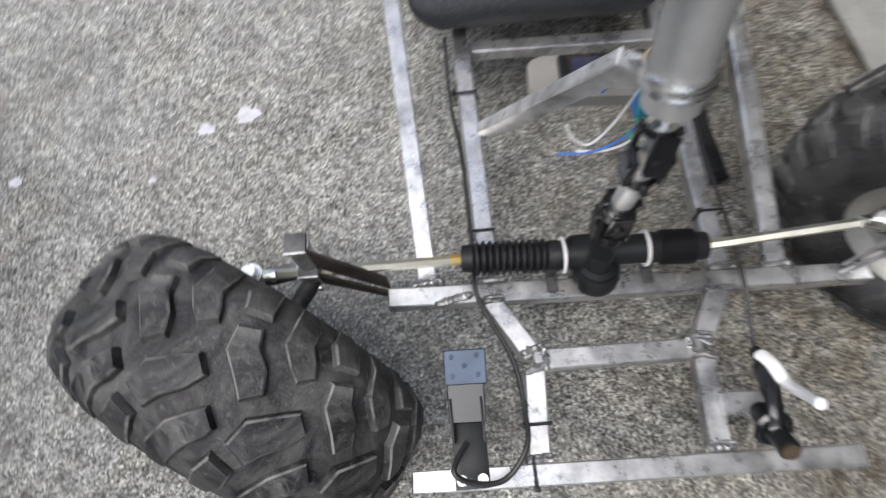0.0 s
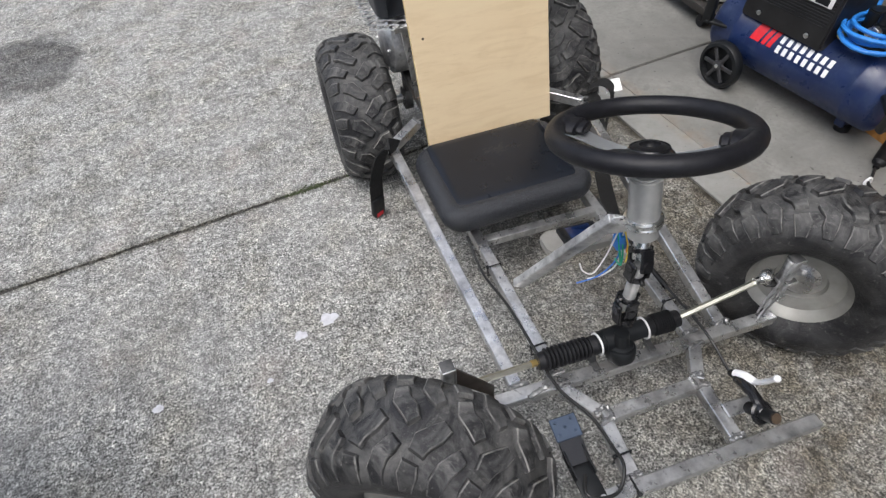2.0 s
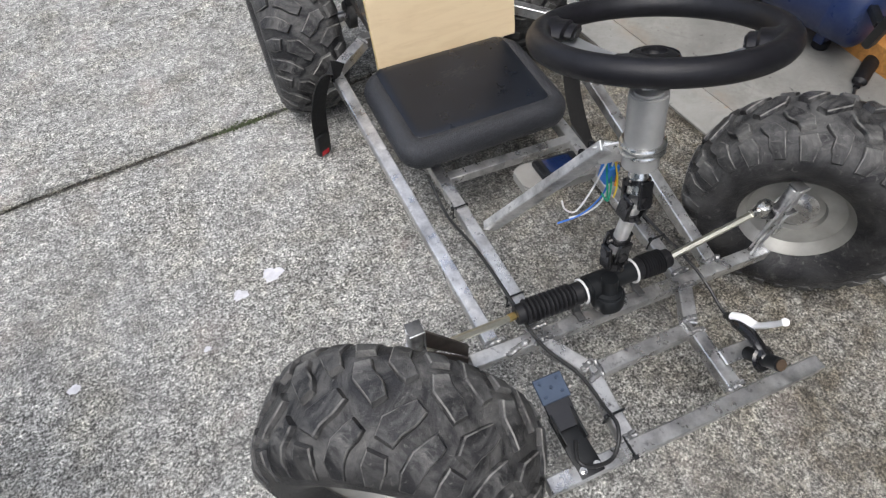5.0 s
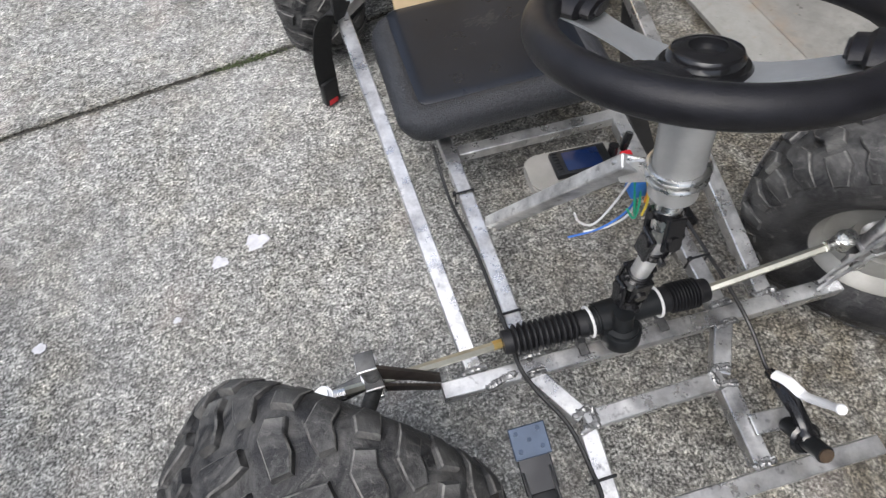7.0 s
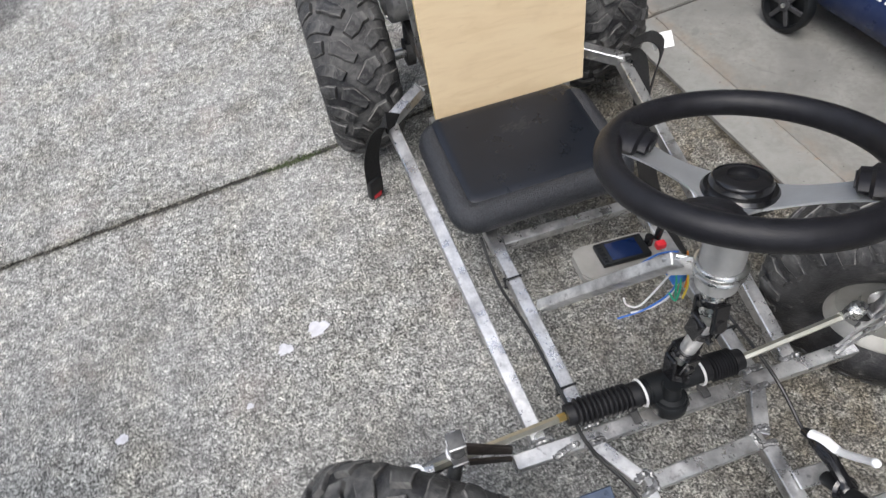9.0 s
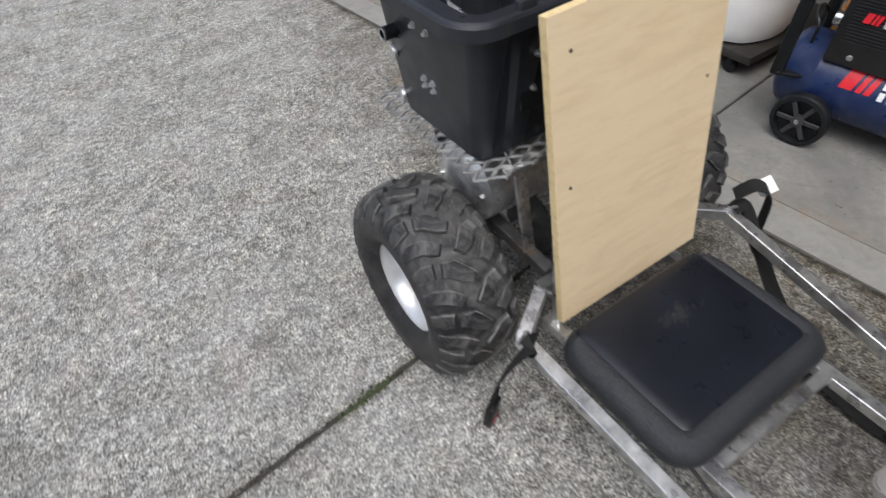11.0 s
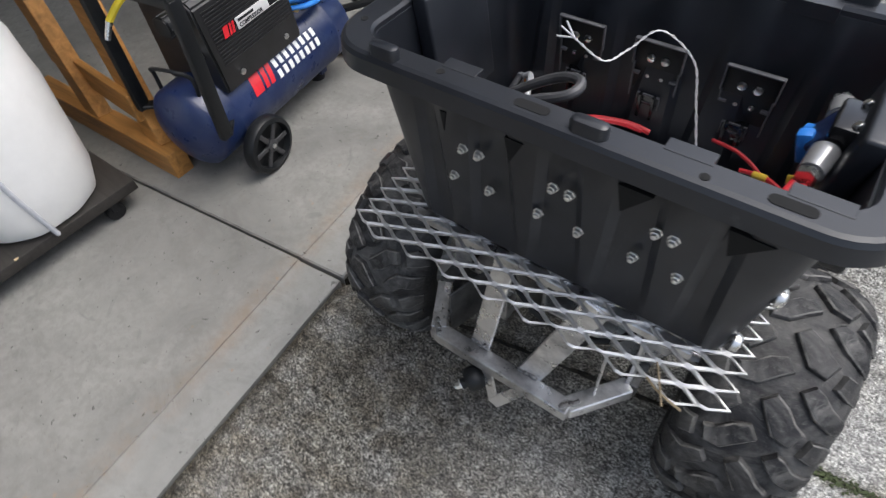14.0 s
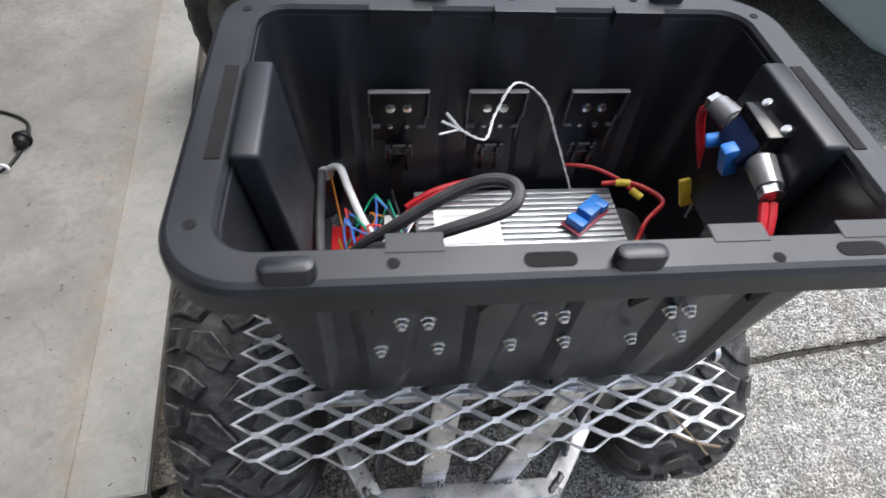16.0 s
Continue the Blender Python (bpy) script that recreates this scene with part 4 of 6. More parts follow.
def web_plate(outline, y, thick=0.004):
    """A flat steel plate standing in the plane y, from (x, z) corners."""
    bm = prism(outline, 0, thick)
    bm.transform(Matrix(((1, 0, 0, 0), (0, 0, 1, y), (0, 1, 0, 0), (0, 0, 0, 1))))
    return bm


def knuckle(s, kx, ky, bx, by, wx, wy, plate):
    """Flanged fork arms, king pin, spindle and steering arm on one side."""
    ex = 0.287 * s if s < 0 else 0.300
    for top, deep, zc0, zc1, y in ((0.309, 0.050, 0.200, 0.160, ky - 0.013), (0.254, 0.026, 0.168, 0.148, ky - 0.021)):
        xe = kx - s * 0.012
        arm = part("fork_arm", web_plate([(xe, top), (xe, top - deep), (ex, zc1), (ex, zc0)], y), plate, kart, "brown steel fork arm" if s < 0 else "")
        xs = sorted((kx + s * 0.012, xe + s * 0.0005))
        part("fork_flange", box(xs[0], xs[1], y + 0.0005, y + 0.024, top - 0.004, top, 0.0005), M_STEEL_DARK, arm)
        part("cut_edge", box(xs[0] - 0.0004, xs[1] + 0.0004, y - 0.0012, y + 0.0008, top - 0.0046, top + 0.0006, 0.0003), M_STEEL_BRIGHT, arm, "bright sawn edge")
        part("cut_edge", box(min(xe, xe + s * 0.0016), max(xe, xe + s * 0.0016), y - 0.0012, y + 0.0046, top - deep, top - 0.004, 0.0003), M_STEEL_BRIGHT, arm)
    bm = rod((kx, ky, 0.214), (kx, ky, 0.304), 0.0135, 20, bevel=0.001)
    add(bm, rod((kx, ky, 0.186), (kx, ky, 0.303), 0.006, 12))
    add(bm, rod((kx, ky, 0.240), (kx, ky, 0.246), 0.0165, 18, bevel=0.001))
    part("king_pin", bm, M_STEEL_BRIGHT, kart)
    part("king_pin_nut", box(kx - 0.008, kx + 0.006, ky - 0.020, ky - 0.008, 0.196, 0.208, 0.001), M_ZINC, kart)
    part("spindle", rod((kx, ky, 0.208), (wx, wy, WHEEL_R), 0.011, 16), M_STEEL_DARK, kart)
    part("steering_arm", bar((kx, ky, 0.232), (bx, by, 0.237), 0.022, 0.006), M_STEEL_DARK, kart)


knuckle(-1, -0.372, 0.243, -0.437, 0.230, -0.450, 0.117, M_BROWN)
knuckle(1, 0.336, 0.221, 0.300, 0.233, 0.426, 0.247, M_STEEL_BRIGHT)

C0, C1 = Vector((-0.008, 0.272, 0.462)), Vector((-0.012, 0.297, 0.572))
HUB = Vector((0.001, 0.328, 0.632))
U1, U2, GB = Vector((-0.019, 0.246, 0.418)), Vector((-0.025, 0.242, 0.304)), Vector((-0.031, 0.217, 0.238))
bm = rod(C0, C1, 0.0255, 32, bevel=0.0015)
add(bm, rod(C1 - (C1 - C0) * 0.02, C1 + (C1 - C0).normalized() * 0.003, 0.019, 24))
part("column_tube", bm, M_PIPE, kart, "satin grey steering column tube")
part("column_shaft", rod(C1, HUB - Vector((0.002, 0.012, 0.040)), 0.0105, 16), M_ZINC, kart)
part("column_shaft", rod(U1 + (C0 - U1) * 0.2, C0 + (C1 - C0) * 0.05, 0.014, 16), M_ZINC, kart)
part("lower_shaft", rod(U2, U1, 0.0115, 20), M_STEEL_BRIGHT, kart)


def universal_joint(at, d_lo, d_hi):
    """Two forked yokes on a cross, black."""
    out = bmesh.new()
    for d, side in ((d_lo, Vector((1, 0, 0))), (d_hi, Vector((0, 1, 0)))):
        d = d.normalized()
        s = (side - d * side.dot(d)).normalized()
        for k in (-1, 1):
            add(out, bar(at + s * k * 0.0165 - d * 0.010, at + s * k * 0.0165 + d * 0.030, 0.024, 0.0065, s))
            add(out, rod(at + s * k * 0.013, at + s * k * 0.0225, 0.0085, 14))
        add(out, rod(at + d * 0.022, at + d * 0.034, 0.0165, 20, bevel=0.002))
        n = d.cross(s)
        add(out, rod(at + d * 0.028 - n * 0.022, at + d * 0.028 + n * 0.022, 0.0045, 10))
    part("universal_joint", out, M_GLOSSBLACK, kart, "black steering universal joint")


universal_joint(U1, U2 - U1, C0 - U1)
universal_joint(U2, GB - U2, U1 - U2)

# clamp and strut that hold the column
for k in (0.24, 0.34):
    c = C0 + (C1 - C0) * k
    ax = axes_to(c, c + (C1 - C0))
    ring = [ax @ Vector((0.0285 * math.cos(a), 0.0285 * math.sin(a) , 0)) for a in np.linspace(0, 2 * math.pi, 28, endpoint=False)]
    part("clamp_wire", sweep(ring, 0.0034, 8, 0, True), M_ZINC, kart, "zinc wire clamp")
S0, S1 = Vector((-0.140, 0.444, 0.188)), Vector((-0.034, 0.316, 0.468))
part("column_strut", bar(S0, S1, 0.026, 0.018, (0.2, -0.6, 0.7)), M_STEEL_BRIGHT, kart, "ground aluminium strut with white marks")
part("strut_plate", bar(S1 + Vector((-0.012, 0.006, -0.02)), S1 + Vector((0.034, -0.030, 0.012)), 0.004, 0.036, (0, 0, 1)), M_STEEL, kart)
part("clamp_bolt", rod(S1 + Vector((-0.004, 0.004, 0.004)), (0.018, 0.268, 0.486), 0.0045, 10), M_ZINC, kart)

# steering wheel
wheel_turn = axes_to(HUB, HUB + Vector((0.069, 0.347, 1.0)), (0, 1, 0))
SR = 0.143
boss_turn = wheel_turn @ Matrix.Translation((0, 0, -0.028))
bm = bmesh.new()
ring = []
for i in range(72):
    a = 2 * math.pi * i / 72
    ring.append(wheel_turn @ Vector((SR * math.cos(a), SR * math.sin(a), 0.0)))
add(bm, sweep(ring, 0.0158, 16, 0, True))
part("steering_wheel_rim", bm, M_GRIP, kart, "thick black padded steering wheel rim")
away = wheel_turn.to_3x3().inverted()
for deg in (128, 218, 308):
    d = (away @ Vector((math.cos(radians(deg)), math.sin(radians(deg)), 0)))
    a = math.atan2(d.y, d.x)
    turn = wheel_turn @ Matrix.Rotation(a, 4, "Z")
    n = 10
    bm = bmesh.new()
    prev = None
    for i in range(n + 1):
        t = i / n
        x = 0.026 + (SR - 0.032) * t
        hw = 0.0185 + 0.012 * (2 * t - 1) ** 2
        z = -0.044 + 0.040 * t ** 1.15
        cur = [bm.verts.new((x, sgn * hw, z + dz)) for sgn, dz in ((-1, 0), (1, 0), (1, 0.003), (-1, 0.003))]
        if prev:
            for k in range(4):
                bm.faces.new((prev[k], prev[(k + 1) % 4], cur[(k + 1) % 4], cur[k]))
        else:
            bm.faces.new(cur)
        prev = cur
    bm.faces.new(prev)
    bm.transform(turn)
    part("spoke", bm, M_ALU, kart, "brushed aluminium spoke")
    pad = sweep([(SR - 0.046, 0, -0.004), (SR - 0.030, 0, -0.002), (SR - 0.004, 0, 0.0)], 0.0115, 12, 6, False, 2.6, [0.006, 0.009, 0.012, 0.0145])
    pad.transform(turn)
    part("spoke_pad", pad, M_GRIP, kart, "black padded spoke cover")
bm = spun([(0.038, -0.024), (0.041, -0.020), (0.041, -0.010), (0.038, -0.006)], 48)
for i in range(20):
    a = 2 * math.pi * i / 20
    add(bm, rod((0.040 * math.cos(a), 0.040 * math.sin(a), -0.015), (0.0425 * math.cos(a), 0.0425 * math.sin(a), -0.015), 0.0026, 8))
bm.transform(boss_turn)
part("wheel_boss", bm, M_GLOSSBLACK, kart, "gloss black ring of boss bolts")
bm = spun([(0.033, -0.006), (0.033, 0.000), (0.030, 0.005), (0.022, 0.008), (0.016, 0.008), (0.015, 0.003), (0.010, 0.002)], 40)
bm.transform(boss_turn)
part("horn_button", bm, M_GLOSSBLACK, kart, "gloss black horn button with a dished centre")

# ---- pedal, brake lever and cables ----
bm = box(-0.222, -0.182, -0.020, 0.078, 0.166, 0.171, 0.001)
for x in (-0.220, -0.184):
    add(bm, box(x - 0.0015, x + 0.0015, 0.03, 0.080, 0.168, 0.186, 0.0005))
part("pedal_base", bm, M_BLACK, kart, "black hinged throttle pedal base")
bm = bar((-0.202, 0.052, 0.176), (-0.200, 0.128, 0.196), 0.044, 0.004, (0, 0, 1))
part("pedal_tread", bm, M_GLOSSBLACK, kart)
bm = bar((-0.200, 0.094, 0.190), (-0.199, 0.134, 0.199), 0.050, 0.004, (0, 0, 1))
for dx, y in ((-0.015, 0.104), (0.015, 0.104), (-0.015, 0.126), (0.015, 0.126), (0, 0.115)):
    z = 0.190 + (y - 0.094) * 0.225
    add(bm, rod((-0.2 + dx, y, z), (-0.2 + dx, y, z + 0.004), 0.003, 10))
part("pedal_plate", bm, M_PEDALBLUE, kart, "blue-grey pedal plate with holes")
for x in (-0.214, -0.190):
    part("pedal_bolt", add(bmesh.new(), bolt_mesh(0.004, 0.007), Matrix.Translation((x, -0.010, 0.171))), M_ZINC, kart)
part("throttle_cable", sweep([(-0.205, 0.030, 0.186), (-0.222, 0.000, 0.200), (-0.200, -0.014, 0.192), (-0.165, -0.012, 0.185), (-0.138, 0.020, 0.190), (-0.134, 0.060, 0.178), (-0.140, 0.120, 0.176), (-0.165, 0.176, 0.178), (-0.178, 0.212, 0.190), (-0.176, 0.262, 0.182), (-0.176, 0.420, 0.160), (-0.184, 0.540, 0.135), (-0.184, 0.640, 0.160)], 0.0032, 8), M_WIRE["black"], kart, "black cable run along the tube")
for x, y, ang in ((-0.119, 0.045, 0), (-0.159, 0.300, 0), (-0.161, 0.527, 0), (0.1505, 0.300, 0), (-0.13, -0.008, 90)):
    pts = [(0.0155, 0.0, 0.0155), (-0.0155, 0.0, 0.0155), (-0.0155, 0.0, -0.0155), (0.0155, 0.0, -0.0155)]
    m = Matrix.Translation((x, y, ZC)) @ Matrix.Rotation(radians(ang), 4, "Z")
    bm = sweep([m @ Vector(p) for p in pts], 0.002, 6, 0, True, 1.0)
    add(bm, box(-0.003, 0.003, -0.003, 0.003, 0, 0.008, 0.0005), m @ Matrix.Translation((-0.0175, 0, 0.012)))
    part("zip_tie", bm, M_BLACK, kart)
tube("lever_tab", (0.100, 0.052, 0.160), (0.172, 0.046, 0.160), 0.028, 0.005)
bm = rod((0.140, 0.040, 0.166), (0.133, -0.008, 0.222), 0.0115, 24, bevel=0.001)
part("lever_stub", bm, M_BLACK, kart, "cut handlebar stub with a rusty open end")
# solid end disc: rust colour darkened for the shade inside the tube
part("stub_bore", rod((0.1332, -0.0068, 0.2206), (0.1328, -0.0094, 0.2236), 0.0092, 20), plain("rusty_shaded_bore", (0.050, 0.032, 0.018), 0.9, 0, 0.4, 60), kart)
bm = sweep([(0.136, 0.014, 0.200), (0.139, 0.040, 0.204), (0.144, 0.074, 0.196), (0.150, 0.108, 0.176)], 0.009, 10, 6, False, 1.2, [0.011, 0.0085, 0.0095, 0.0065])
ring = [Vector((0.137, 0.016, 0.193)) + Vector((0.0145 * math.cos(a), 0.0145 * math.sin(a) * 0.75, 0.0145 * math.sin(a) * 0.66)) for a in np.linspace(0, 2 * math.pi, 18, endpoint=False)]
add(bm, sweep(ring, 0.004, 6, 0, True, 2.0))
part("lever_bracket", bm, M_GLOSSBLACK, kart, "black brake lever perch")
part("lever_prong", sweep([(0.153, 0.072, 0.204), (0.156, 0.058, 0.190), (0.156, 0.048, 0.170)], 0.0042, 10), M_LEVER, kart)
bm = sweep([(0.147, 0.100, 0.190), (0.150, 0.084, 0.205), (0.154, 0.064, 0.212), (0.150, 0.047, 0.246), (0.141, 0.033, 0.285)], 0.0046, 10, 6, False, 1.3, [0.0062, 0.0062, 0.0050, 0.0044])
g = bmesh.new()
bmesh.ops.create_uvsphere(g, u_segments=12, v_segments=8, radius=0.0066)
add(bm, g, Matrix.Translation((0.141, 0.033, 0.285)))
part("lever_blade", bm, M_LEVER, kart, "white painted brake lever blade")
part("brake_cable", sweep([(0.150, 0.106, 0.176), (0.152, 0.120, 0.172), (0.156, 0.160, 0.178), (0.156, 0.192, 0.184), (0.158, 0.226, 0.182), (0.160, 0.262, 0.178), (0.168, 0.310, 0.160), (0.170, 0.520, 0.145), (0.170, 0.640, 0.160)], 0.0030, 8), M_WIRE["black"], kart)

# ---- display box by the strut with loose wires ----
display = thing("motor_display", (-0.02, 0.44, 0.30), "beige plastic control case with small dark display behind the strut", "display")
face = Matrix.Translation((-0.008, 0.438, 0.300)) @ Euler((radians(-8), 0, radians(-4))).to_matrix().to_4x4()
part("case", add(bmesh.new(), prism(round_rect(-0.012, -0.004, 0.071, 0.036, 0.018), -0.016, 0.0, 0.003), face), M_BEIGE, display)
part("bezel", add(bmesh.new(), box(-0.046, 0.036, -0.024, 0.022, 0.0, 0.010, 0.002), face), M_BLACK, display)
for i in range(7):
    part("vent_rib", add(bmesh.new(), box(-0.044, -0.036, -0.020 + i * 0.006, -0.017 + i * 0.006, 0.0098, 0.0115, 0.0004), face), M_BLACK, display)
part("screen", add(bmesh.new(), box(-0.030, 0.022, -0.020, 0.016, 0.0102, 0.0110, 0.0003), face), M_SCREEN, display)
part("key_switch", add(bmesh.new(), rod((0.043, 0.002, 0.0), (0.043, 0.002, 0.020), 0.007, 16, bevel=0.001), face), M_GLOSSBLACK, display)
part("switch_cap", add(bmesh.new(), box(0.050, 0.066, -0.016, -0.004, 0.0, 0.012, 0.002), face), M_RED, display, "red switch")
part("toggle", add(bmesh.new(), rod((0.062, 0.008, 0.0), (0.070, 0.014, 0.026), 0.006, 12, bevel=0.001), face), M_GLOSSBLACK, display)
bm = box(0.003, 0.025, 0.333, 0.355, 0.350, 0.385, 0.002)
part("connector", bm, M_BLUE, display, "blue wire connector")
for c, pts in (("white", [(0.0, 0.340, 0.40), (-0.010, 0.345, 0.33), (-0.030, 0.345, 0.288), (-0.052, 0.348, 0.300), (-0.062, 0.350, 0.325)]), ("blue", [(0.006, 0.340, 0.40), (0.010, 0.335, 0.33), (-0.020, 0.338, 0.285), (-0.068, 0.340, 0.280)]),
               ("green", [(0.006, 0.342, 0.40), (0.014, 0.330, 0.35), (0.010, 0.322, 0.32), (0.0, 0.33, 0.335)]), ("white", [(0.012, 0.340, 0.40), (0.016, 0.338, 0.31), (-0.010, 0.338, 0.283), (-0.045, 0.341, 0.282)]), ("yellow", [(0.01, 0.34, 0.41), (0.02, 0.325, 0.36), (0.016, 0.318, 0.33)]),
               ("green", [(0.0, 0.342, 0.40), (0.008, 0.328, 0.34), (0.016, 0.33, 0.315), (0.012, 0.335, 0.345)]), ("orange", [(0.012, 0.345, 0.42), (0.022, 0.335, 0.375), (0.018, 0.325, 0.35)]), ("blue", [(0.0, 0.350, 0.42), (-0.005, 0.375, 0.38), (-0.01, 0.40, 0.31)])):
    part("wire", sweep(pts, 0.0016, 6), M_WIRE[c], display, c + " loose wire")

# ---- seat cushion, backrest board, belts ----
seat = thing("seat_cushion", (-0.04, 0.76, 0.166), "black vinyl seat cushion with grained rolled border, lightly scuffed", "seat")
SX, SY, HX, HY = -0.040, 0.768, 0.197, 0.147


def loft(loops, cap_lo=True, cap_hi=True):
    bm = bmesh.new()
    rings = [[bm.verts.new(p) for p in lp] for lp in loops]
    n = len(rings[0])
    for a, b in zip(rings, rings[1:]):
        for i in range(n):
            bm.faces.new((a[i], a[(i + 1) % n], b[(i + 1) % n], b[i]))
    if cap_lo:
        bm.faces.new(rings[0][::-1])
    if cap_hi:
        bm.faces.new(rings[-1])
    return bm


loops = []
for k in range(13):
    a = math.pi * (-0.5 + k / 12 * 1.25)
    grow, z = 0.030 * math.cos(a), 0.213 + 0.034 * math.sin(a)
    loops.append([(x, y, z) for x, y in round_rect(SX, SY, HX - 0.030 + grow, HY - 0.030 + grow, 0.026 + grow, 8)])
part("border_roll", loft(loops, True, False), M_BOLSTER, seat, "grained black vinyl border roll")
loops = []
for inset, z in ((0.034, 0.232), (0.037, 0.240), (0.043, 0.2445), (0.060, 0.2455), (0.080, 0.2460), (0.100, 0.2465), (0.120, 0.2465)):
    # the panel runs back to the board and swells a little towards it
    back = min(inset - 0.026, 0.094)
    y0, y1 = SY - HY + inset, SY + HY - back
    loops.append([(x, y, z + 0.005 * min(1.0, max(0.0, (y - SY + 0.06) / HY))) for x, y in round_rect(SX, (y0 + y1) / 2, HX - inset, (y1 - y0) / 2, max(0.006, 0.026 - inset * 0.15), 8)])
part("centre_panel", loft(loops, True, True), M_SEAT, seat, "smooth black vinyl centre panel")
part("seat_base", box(SX - HX + 0.04, SX + HX - 0.04, SY - HY + 0.03, SY + HY - 0.03, 0.166, 0.190, 0.003), M_BLACK, seat)
rg = random.Random(31)
bm = bmesh.new()
for i in range(46):
    x, y = -0.028 + rg.gauss(0, 0.020), 0.815 + rg.gauss(0, 0.010)
    g = prism(round_rect(0, 0, rg.uniform(0.002, 0.008), rg.uniform(0.0008, 0.0020), 0.0007, 2), 0, 0.0002)
    add(bm, g, Matrix.Translation((x, y, 0.2465 + 0.005 * (y - SY + 0.06) / HY)) @ Matrix.Rotation(rg.uniform(0.0, 0.9), 4, "Z"))
tagged(part("scuff", bm, plain("scuffed_vinyl", (0.015, 0.016, 0.018), 0.5, 0, 0.4, 80), seat, "pale scuff marks"), kind="stuff")

board = thing("backrest_board", (0.0, 0.95, 0.18), "pale plywood board standing as a backrest behind the seat", "plywood board")
lean = Matrix.Translation((0.0065, 0.947, 0.200)) @ Euler((radians(-8.0), radians(-2.8), radians(-1.5))).to_matrix().to_4x4()
bm = box(-0.1775, 0.1775, 0.0, 0.0165, 0.0, 0.576, 0.0012)
for f in bm.faces:
    f.material_index = 0 if abs(f.normal.y) > 0.9 else 1
bm.transform(lean)
part("panel", bm, [M_PLY, M_PLYEDGE], board, smooth=False)
# screw holes are dark discs, their inner shade painted on the board
for x, z in ((0.150, 0.372), (-0.148, 0.300), (0.13, 0.53), (-0.14, 0.52)):
    part("screw_hole", add(bmesh.new(), rod((x, -0.0004, z), (x, 0.001, z), 0.0032, 12), lean), plain("screw_hole_shade", (0.05, 0.03, 0.02), 0.9, 0, 0.3, 50), board)


def belt(name, pts, across, end, label):
    b = thing(name, pts[0], label, "seat belt", "seat belts")
    part("webbing", strap(pts, 0.046, 0.0022, across), M_WEB, b)
    d = (Vector(pts[-1]) - Vector(pts[-2])).normalized()
    q = Vector(pts[-1])
    s = Vector(across)
    up = d.cross(s - d * s.dot(d))
    part("buckle", bar(q - d * 0.006, q + d * 0.062, 0.040, 0.018, up, 0.004), M_BLACK, b)
    part("release_button", bar(q + d * 0.045, q + d * 0.0635, 0.026, 0.019, up, 0.002), M_RED if end else M_GLOSSBLACK, b, "red release button" if end else "")
    return b


left_belt = belt("seat_belt", [(-0.268, 0.925, 0.246), (-0.292, 0.914, 0.264), (-0.314, 0.922, 0.232), (-0.333, 0.944, 0.143), (-0.338, 0.949, 0.070)], (0.89, 0.46, 0), True, "black seat belt strap with red-buttoned buckle hanging off the rail")
right_belt = belt("seat_belt", [(0.275, 0.930, 0.247), (0.300, 0.915, 0.246), (0.292, 0.860, 0.190), (0.262, 0.760, 0.110), (0.245, 0.640, 0.040), (0.243, 0.540, 0.012), (0.246, 0.480, 0.012)], (1, 0.2, 0), False, "black seat belt strap trailing from the rail onto the ground")
part("belt_loop", strap([(0.300, 0.948, 0.262), (0.325, 0.925, 0.290), (0.345, 0.900, 0.270), (0.338, 0.890, 0.200), (0.335, 0.885, 0.130)], 0.040, 0.0022, (0.7, 0.7, 0)), M_WEB, right_belt)
part("label_tag", bar((0.334, 0.923, 0.272), (0.377, 0.913, 0.278), 0.036, 0.0012, (-0.2, -0.5, 0.8), 0.0003), M_WHITE, right_belt, "white care label")

# ---- storage tote ----
tote = thing("storage_tote", (-0.0165, 1.252, 0.4825), "open black plastic storage tote bolted on the rack, scuffed", "storage tote")
TX, TY, TZ0, TZ1 = -0.0165, 1.252, 0.4835, 0.748


def wall_y(z):
    return TY + 0.120 + 0.026 * (z - TZ0) / (TZ1 - TZ0)


def wall_x(z):
    return 0.209 + 0.030 * (z - TZ0) / (TZ1 - TZ0)


def tote_loop(z, off, ribs=True):
    """Outline of the tote wall at height z, pushed out by off, with vertical flutes on the long sides."""
    t = (z - TZ0) / (TZ1 - TZ0)
    hx, hy = 0.209 + 0.030 * t + off, 0.120 + 0.026 * t + off
    pts = []
    r = 0.026 + off
    depth = 0.008 * min(1.0, 4 * (1 - t)) * (1 if 0.03 < t else 0)
    for sy in (1, -1):
        for k in range(5):
            a = radians(90 * k / 4)
            q = (hx - r + r * math.cos(a), hy - r + r * math.sin(a)) if sy > 0 else (-(hx - r + r * math.cos(a)), -(hy - r + r * math.sin(a)))
            pts.append((TX + q[0], TY + q[1]))
        e = 0.036 - 0.014 * t
        for f in (0.165, 0.083, 0.0, -0.083, -0.165):
            w = e if abs(f) < 0.1 else e * 0.6
            for dx, d in ((w, 0.0), (w - 0.010, 1.0), (-w + 0.010, 1.0), (-w, 0.0)):
                y = hy - depth * d * (1 if ribs else 0)
                pts.append((TX + f + dx, TY + y) if sy > 0 else (TX - f - dx, TY - y))
        for k in range(5):
            a = radians(90 + 90 * k / 4)
            q = (-(hx - r) + r * math.cos(a), hy - r + r * math.sin(a)) if sy > 0 else ((hx - r) - r * math.cos(a), -(hy - r) - r * math.sin(a))
            pts.append((TX + q[0], TY + q[1]))
    return [(x, y, z) for x, y in pts]


zs = [TZ0, TZ0 + 0.006, TZ0 + 0.02, TZ0 + 0.08, TZ0 + 0.16, TZ0 + 0.21, TZ0 + 0.24, TZ1 - 0.004]
